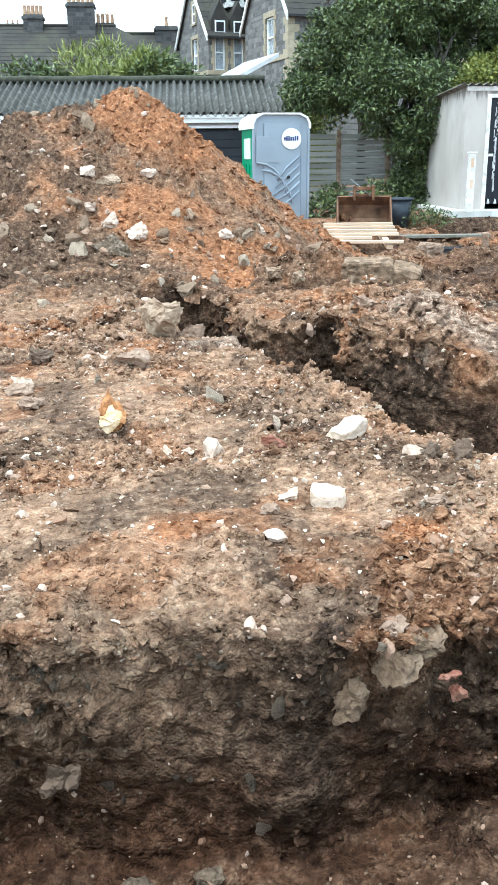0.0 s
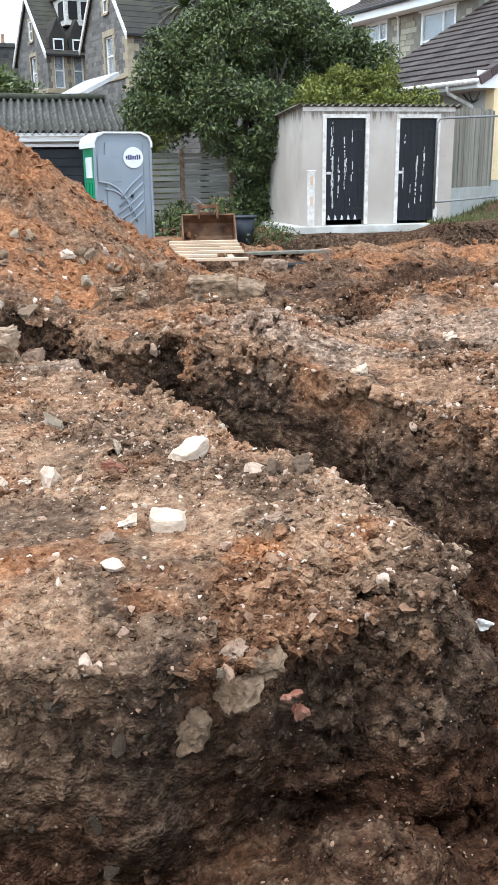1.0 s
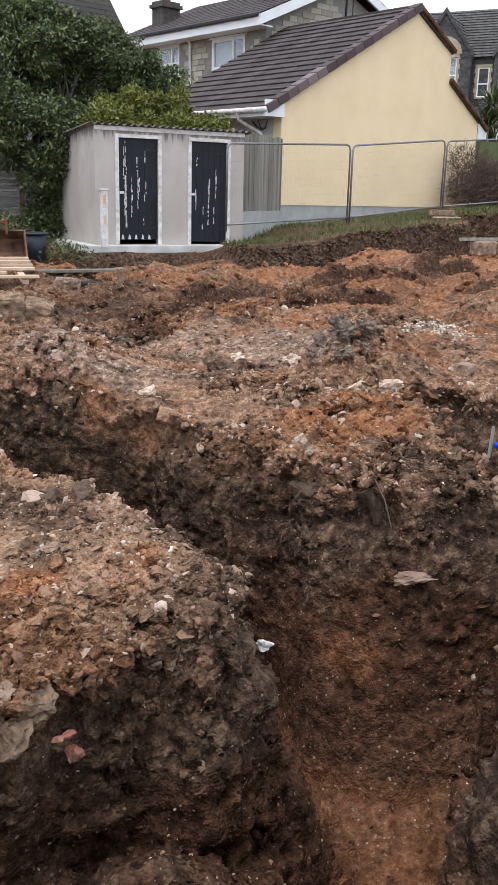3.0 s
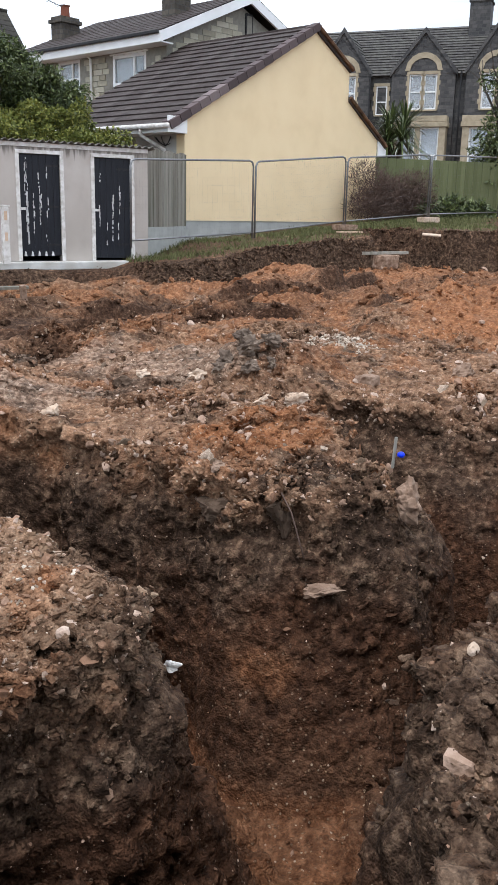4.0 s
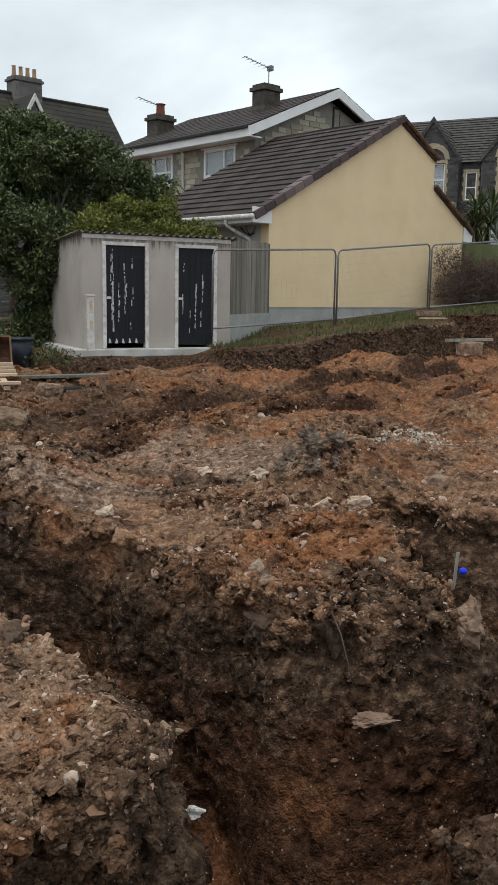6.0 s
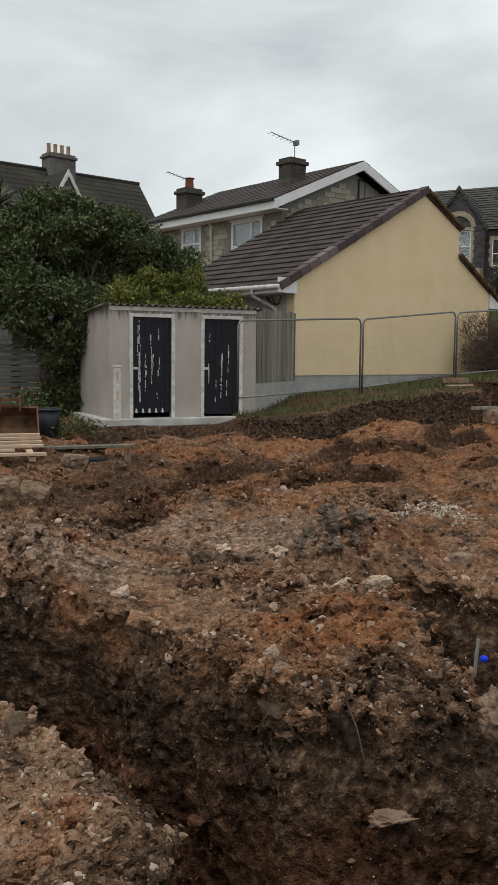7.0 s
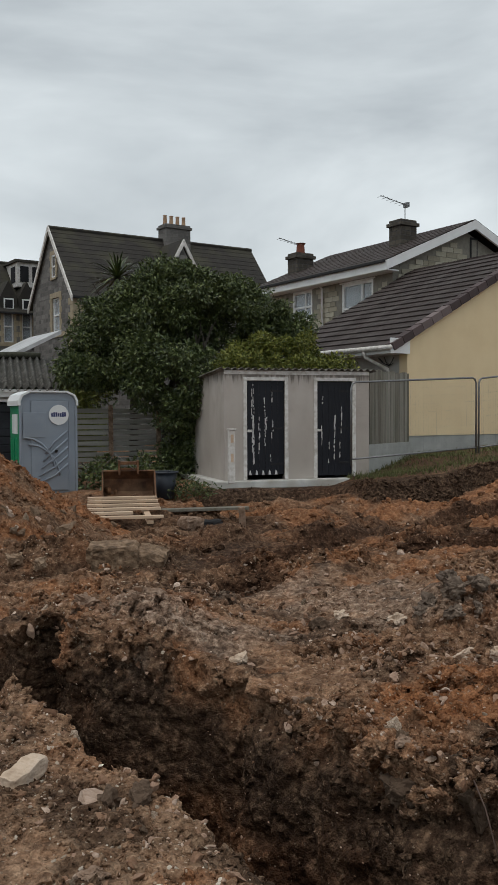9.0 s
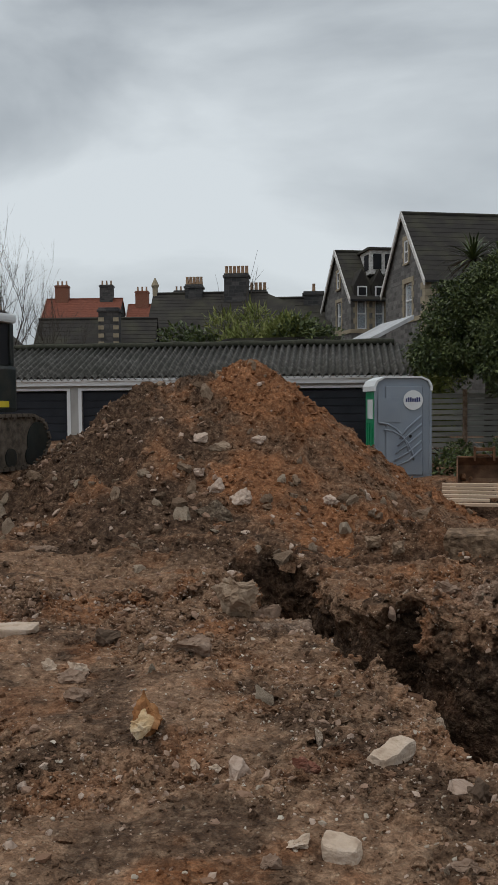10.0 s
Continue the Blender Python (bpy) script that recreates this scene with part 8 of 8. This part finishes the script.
rock(-0.80, 4.98, (0.30, 0.24, 0.30), "broken orange sandstone lump with a pale face", material("sandstone", [(0.22, 0.085, 0.032), (0.38, 0.17, 0.065), (0.50, 0.28, 0.13)], 8, 0.85, 0.8, 40), z=top_at(-0.80, 4.98) + 0.07, turn=28, tilt=(-10, 6), seed=12, cuts=12, rough=0.10)
# added piece that gives the orange lump its pale face
rock(-0.79, 4.87, (0.20, 0.07, 0.18), "cream and orange piece added as the pale face of an orange lump", material("pale_sandstone", [(0.42, 0.22, 0.09), (0.62, 0.44, 0.25), (0.74, 0.60, 0.42)], 9, 0.85, 0.6, 40), z=top_at(-0.80, 4.92) + 0.085, tilt=(-14, 0), seed=57)
rock(-0.46, 4.70, (0.085, 0.07, 0.07), "small white stone on the soil", PALE, seed=13)
rock(-0.33, 4.64, (0.10, 0.07, 0.06), "small white flat stone on the soil", PALE, seed=14)
rock(0.15, 4.60, (0.14, 0.09, 0.09), "broken red brick bat on the soil", BRICK, seed=15, cuts=7)
rock(-1.59, 6.6, (0.28, 0.24, 0.2), "dark lump of earth and stone", CLOD_DARK, seed=16)
rock(-1.55, 5.85, (0.34, 0.24, 0.14), "flat grey broken stone", MORTAR, seed=17)
rock(-1.56, 5.95, (0.20, 0.2, 0.2), "pale pinkish stone on the soil", PALE, seed=18)
rock(-1.76, 5.96, (0.18, 0.14, 0.16), "pale stone lying on the soil", PALE, seed=19)
rock(-1.36, 5.50, (0.24, 0.2, 0.16), "brown broken masonry lump", MORTAR, seed=20)
rock(-0.88, 6.35, (0.30, 0.18, 0.22), "broken concrete lump standing in the soil", MORTAR, seed=21)
block(-2.35, 6.6, (0.42, 0.2, 0.07), "flat pale broken slab", PALE, 12, (3, 0), 9)
rock(-3.5, 10.1, (0.34, 0.28, 0.26), "tan boulder near the heap", MORTAR, seed=22)
rock(0.96, 4.45, (0.20, 0.16, 0.16), "dark clod at the trench edge", CLOD_DARK, seed=23)
rock(1.10, 4.36, (0.16, 0.13, 0.13), "brown stone at the trench edge", CLOD_DARK, seed=24)
rock(0.85, 3.72, (0.16, 0.11, 0.09), "tan stone lying on the soil", MORTAR, seed=25)
rock(-0.17, 2.60, (0.17, 0.15, 0.14), "dark grey stone at the trench lip", DIRTY, seed=26)
rock(-0.42, 2.58, (0.26, 0.2, 0.2), "rough grey stone in the trench side", DIRTY, seed=27)
rock(0.63, 2.79, (0.22, 0.20, 0.17), "broken end of an old concrete slab in the trench side", SLAB, z=-0.08, turn=14, tilt=(10, -25), seed=28, cuts=10, rough=0.10)
rock(0.50, 2.765, (0.27, 0.20, 0.15), "slab of old concrete jutting from the trench side", SLAB, z=-0.16, turn=8, tilt=(24, -33), seed=61, cuts=10, rough=0.10)
rock(0.36, 2.74, (0.22, 0.18, 0.13), "lump of old concrete jutting from the trench side", SLAB, z=-0.25, turn=20, tilt=(16, -36), seed=62, cuts=10, rough=0.10)
rock(0.50, 2.80, (0.18, 0.14, 0.12), "white mortar lump in the trench side", MORTAR, z=-0.02, seed=29)
rock(0.69, 2.72, (0.08, 0.06, 0.05), "red brick bat in the trench side", BRICK, z=-0.17, seed=30)
rock(0.73, 2.73, (0.06, 0.06, 0.10), "orange brick bat in the trench side", BRICK, z=-0.25, seed=31)
rock(-0.95, 2.70, (0.2, 0.16, 0.16), "brown stone in the dark trench side", CLOD_DARK, z=-0.42, seed=32)
rock(-0.66, 2.64, (0.24, 0.14, 0.18), "brown stone in the dark trench side", CLOD_DARK, z=-0.52, turn=40, seed=33)
rock(1.65, 3.30, (0.12, 0.07, 0.08), "small white stone caught on the trench side", WHITE_WORN, z=-0.29, seed=56)
rock(1.60, 3.46, (0.13, 0.09, 0.12), "grey stone at the trench corner", z=-0.03, seed=34)
rock(1.42, 7.36, (0.40, 0.32, 0.24), "pale crumbling mortar lump", MORTAR, seed=35, rough=0.3, sink=0.80)
rock(0.98, 7.5, (0.30, 0.24, 0.24), "grey mortar lump at the trench edge", MORTAR, seed=36, rough=0.3)
rock(2.02, 6.40, (0.22, 0.15, 0.13), "white stone on the trench edge", PALE, seed=37)
rock(2.06, 8.72, (0.42, 0.28, 0.26), "tan boulder beside a hollow", MORTAR, seed=38)
rock(2.87, 7.26, (0.24, 0.2, 0.22), "dark brown stone lump", CLOD_DARK, seed=39)
rock(3.08, 7.34, (0.17, 0.13, 0.15), "pinkish pale stone on rubble", PALE, seed=40)
rock(3.43, 6.92, (0.20, 0.16, 0.15), "pale broken stone on rubble", PALE, seed=41)
rock(3.64, 6.12, (0.26, 0.2, 0.16), "pale broken stone at the trench head", PALE, seed=42)
rock(3.88, 6.05, (0.34, 0.22, 0.2), "whitish rubble lump at the trench head", PALE, seed=43, rough=0.25)
rock(4.18, 6.2, (0.28, 0.26, 0.24), "tan block of sandstone", MORTAR, seed=44, cuts=7)
GREY_CLAY = material("grey_clay", [(0.076, 0.052, 0.039), (0.152, 0.112, 0.084), (0.26, 0.20, 0.155)], 9, 0.85, 0.9, 30, bump_dist=0.03)
for k, (dx, dy, w) in enumerate(((0.0, 0.0, 0.30), (-0.20, 0.06, 0.24), (0.18, 0.02, 0.26), (0.05, 0.16, 0.28), (-0.10, -0.14, 0.20), (0.14, -0.15, 0.18), (0.30, 0.10, 0.20), (-0.32, 0.0, 0.18))):
    rock(3.93 + dx, 6.93 + dy, (w * 0.8, w * 0.7, w * 0.55), "crumbling lump of grey clay on rubble", GREY_CLAY, seed=140 + k, rough=0.3, cuts=5, sink=0.45)
rock(2.93, 4.06, (0.40, 0.2, 0.10), "flat grey stone set in the trench side", MORTAR, z=-0.50, turn=8, tilt=(-18, 6), seed=53, cuts=8)
rock(2.57, 4.74, (0.18, 0.12, 0.10), "pale flat stone on the edge", MORTAR, seed=46)
rock(3.57, 4.17, (0.24, 0.2, 0.32), "tan crumbling stone on the corner", MORTAR, z=-0.08, seed=47, cuts=8)
rock(2.92, 4.50, (0.32, 0.26, 0.32), "large brown lump in the trench side", z=-0.14, mat=CLOD_DARK, seed=48, cuts=8)
rock(2.56, 4.70, (0.34, 0.2, 0.24), "brown angular stone in the trench side", z=-0.16, mat=CLOD_DARK, seed=49, cuts=7)
block(4.92, 6.55, (0.22, 0.11, 0.09), "grey concrete brick on the soil", MORTAR, 15, (4, 2), 15)
rock(5.98, 6.5, (0.36, 0.28, 0.26), "pale tan boulder on clay", MORTAR, seed=50)
rock(2.62, 2.2, (0.06, 0.05, 0.05), "small grey stone on the near bank", DIRTY, seed=51)
rock(2.36, 2.24, (0.05, 0.03, 0.05), "small white chip on the near bank", PALE, seed=52)
block(1.42, 10.56, (0.60, 0.4, 0.34), "broken concrete slab half buried in soil", SLAB, -6, (6, -2), 17, z=0.25, name="concrete_slab")
block(1.84, 10.50, (0.34, 0.36, 0.36), "sunken end of a broken concrete slab in soil", SLAB, -14, (14, 12), 27, z=0.17, name="concrete_slab")
for x, y, z, w, t in ((-1.33, 11.25, 0.72, 0.46, 20), (-1.70, 11.40, 0.82, 0.42, 50), (-1.98, 11.66, 1.00, 0.28, 5), (-0.28, 11.76, 0.64, 0.34, -20), (0.16, 12.14, 0.66, 0.30, 8), (-1.77, 12.18, 1.30, 0.42, -12), (-1.31, 12.38, 1.40, 0.30, 14), (-0.71, 11.80, 0.87, 0.24, 60), (-2.10, 12.30, 1.42, 0.34, 32), (-0.10, 11.62, 0.55, 0.22, 75), (-1.02, 11.20, 0.62, 0.22, 0)):
    rock(x, y, (w, w * 0.72, w * 0.66), "pale angular stone lying on the spoil heap", STONE if t % 3 else ROCK, z=z - 0.02, turn=t, tilt=(t * 0.4, 8), seed=200 + int(w * 100) + t % 7, rough=0.08)
rock(-1.60, 10.92, (0.74, 0.5, 0.5), "brown broken boulder at the foot of the spoil heap", DIRTY, z=0.52, turn=18, tilt=(6, 14), seed=231)
rock(0.30, 10.62, (0.34, 0.24, 0.26), "flat grey-brown stone on the soil beyond the trench", ROCK, z=0.26, seed=232)
rock(0.60, 10.40, (0.30, 0.2, 0.24), "grey-brown stone leaning beyond the trench", ROCK, z=0.24, turn=30, seed=233)
block(2.95, 14.6, (0.36, 0.3, 0.24), "broken concrete lump by the plank", MORTAR, 20, (0, 6), 19)
block(11.9, 15.9, (0.55, 0.3, 0.30), "broken pale concrete footing in the bank", MORTAR, 8, (2, 0), 21, z=0.62, name="concrete_footing")
# dark rubble below the plank, given the black rubber material
block(3.35, 14.9, (0.34, 0.16, 0.12), "dark rubble lump by the plank", BLACK, 12, (0, 0), 23, name="dark_rubble")

# ---- stone cladding of the two-storey house, laid course by course ----
CLAD_MESHES = []
for k in range(8):
    w, h = ((0.42, 0.17), (0.30, 0.17), (0.55, 0.17), (0.24, 0.17), (0.36, 0.35), (0.48, 0.17), (0.33, 0.17), (0.28, 0.35))[k]
    ob = part("cladding_stone", boxes((0.006, w - 0.006, -0.022, 0.0, 0.006, h - 0.006), bevel=0.007), CLAD)
    CLAD_MESHES.append((ob.data, w, h))
    bpy.data.objects.remove(ob)
rc = random.Random(77)


def clad(parent, m, x_end, z_start, rows, keep):
    made = 0
    for r in range(rows):
        x, z = -rc.uniform(0, 0.2), z_start + r * 0.175
        while x < x_end:
            me, w, h = CLAD_MESHES[rc.choice((0, 1, 2, 3, 5, 6))]
            if keep(x, z) and keep(x + w, z) and keep(x, z + 0.17) and keep(x + w, z + 0.17):
                ob = new("cladding_stone", me)
                ob.parent = parent
                ob.matrix_basis = m @ pose(x, 0, z)
                made += 1
            x += w
    return made


in_hole = lambda x, z: any(a - 0.12 < x < b + 0.12 and c - 0.05 < z < 9 for a, b, c, d in fh)
clad(fac, pose(0, 0, 0.8), 7.2, 3.85, 10, lambda x, z: 0 <= x <= 7.2 and z < HE - 0.27 and not in_hole(x, z))
clad(gab, pose(0, 0, 0), 5.6, 4.6, 16, lambda x, z: 0 <= x <= 5.6 and z < min(HE + 0.1 + x * 0.479, HR - (x - HW / 2) * 0.479) - 0.30 and not (3.4 < x < 3.85 and 6.1 < z < 7.0))
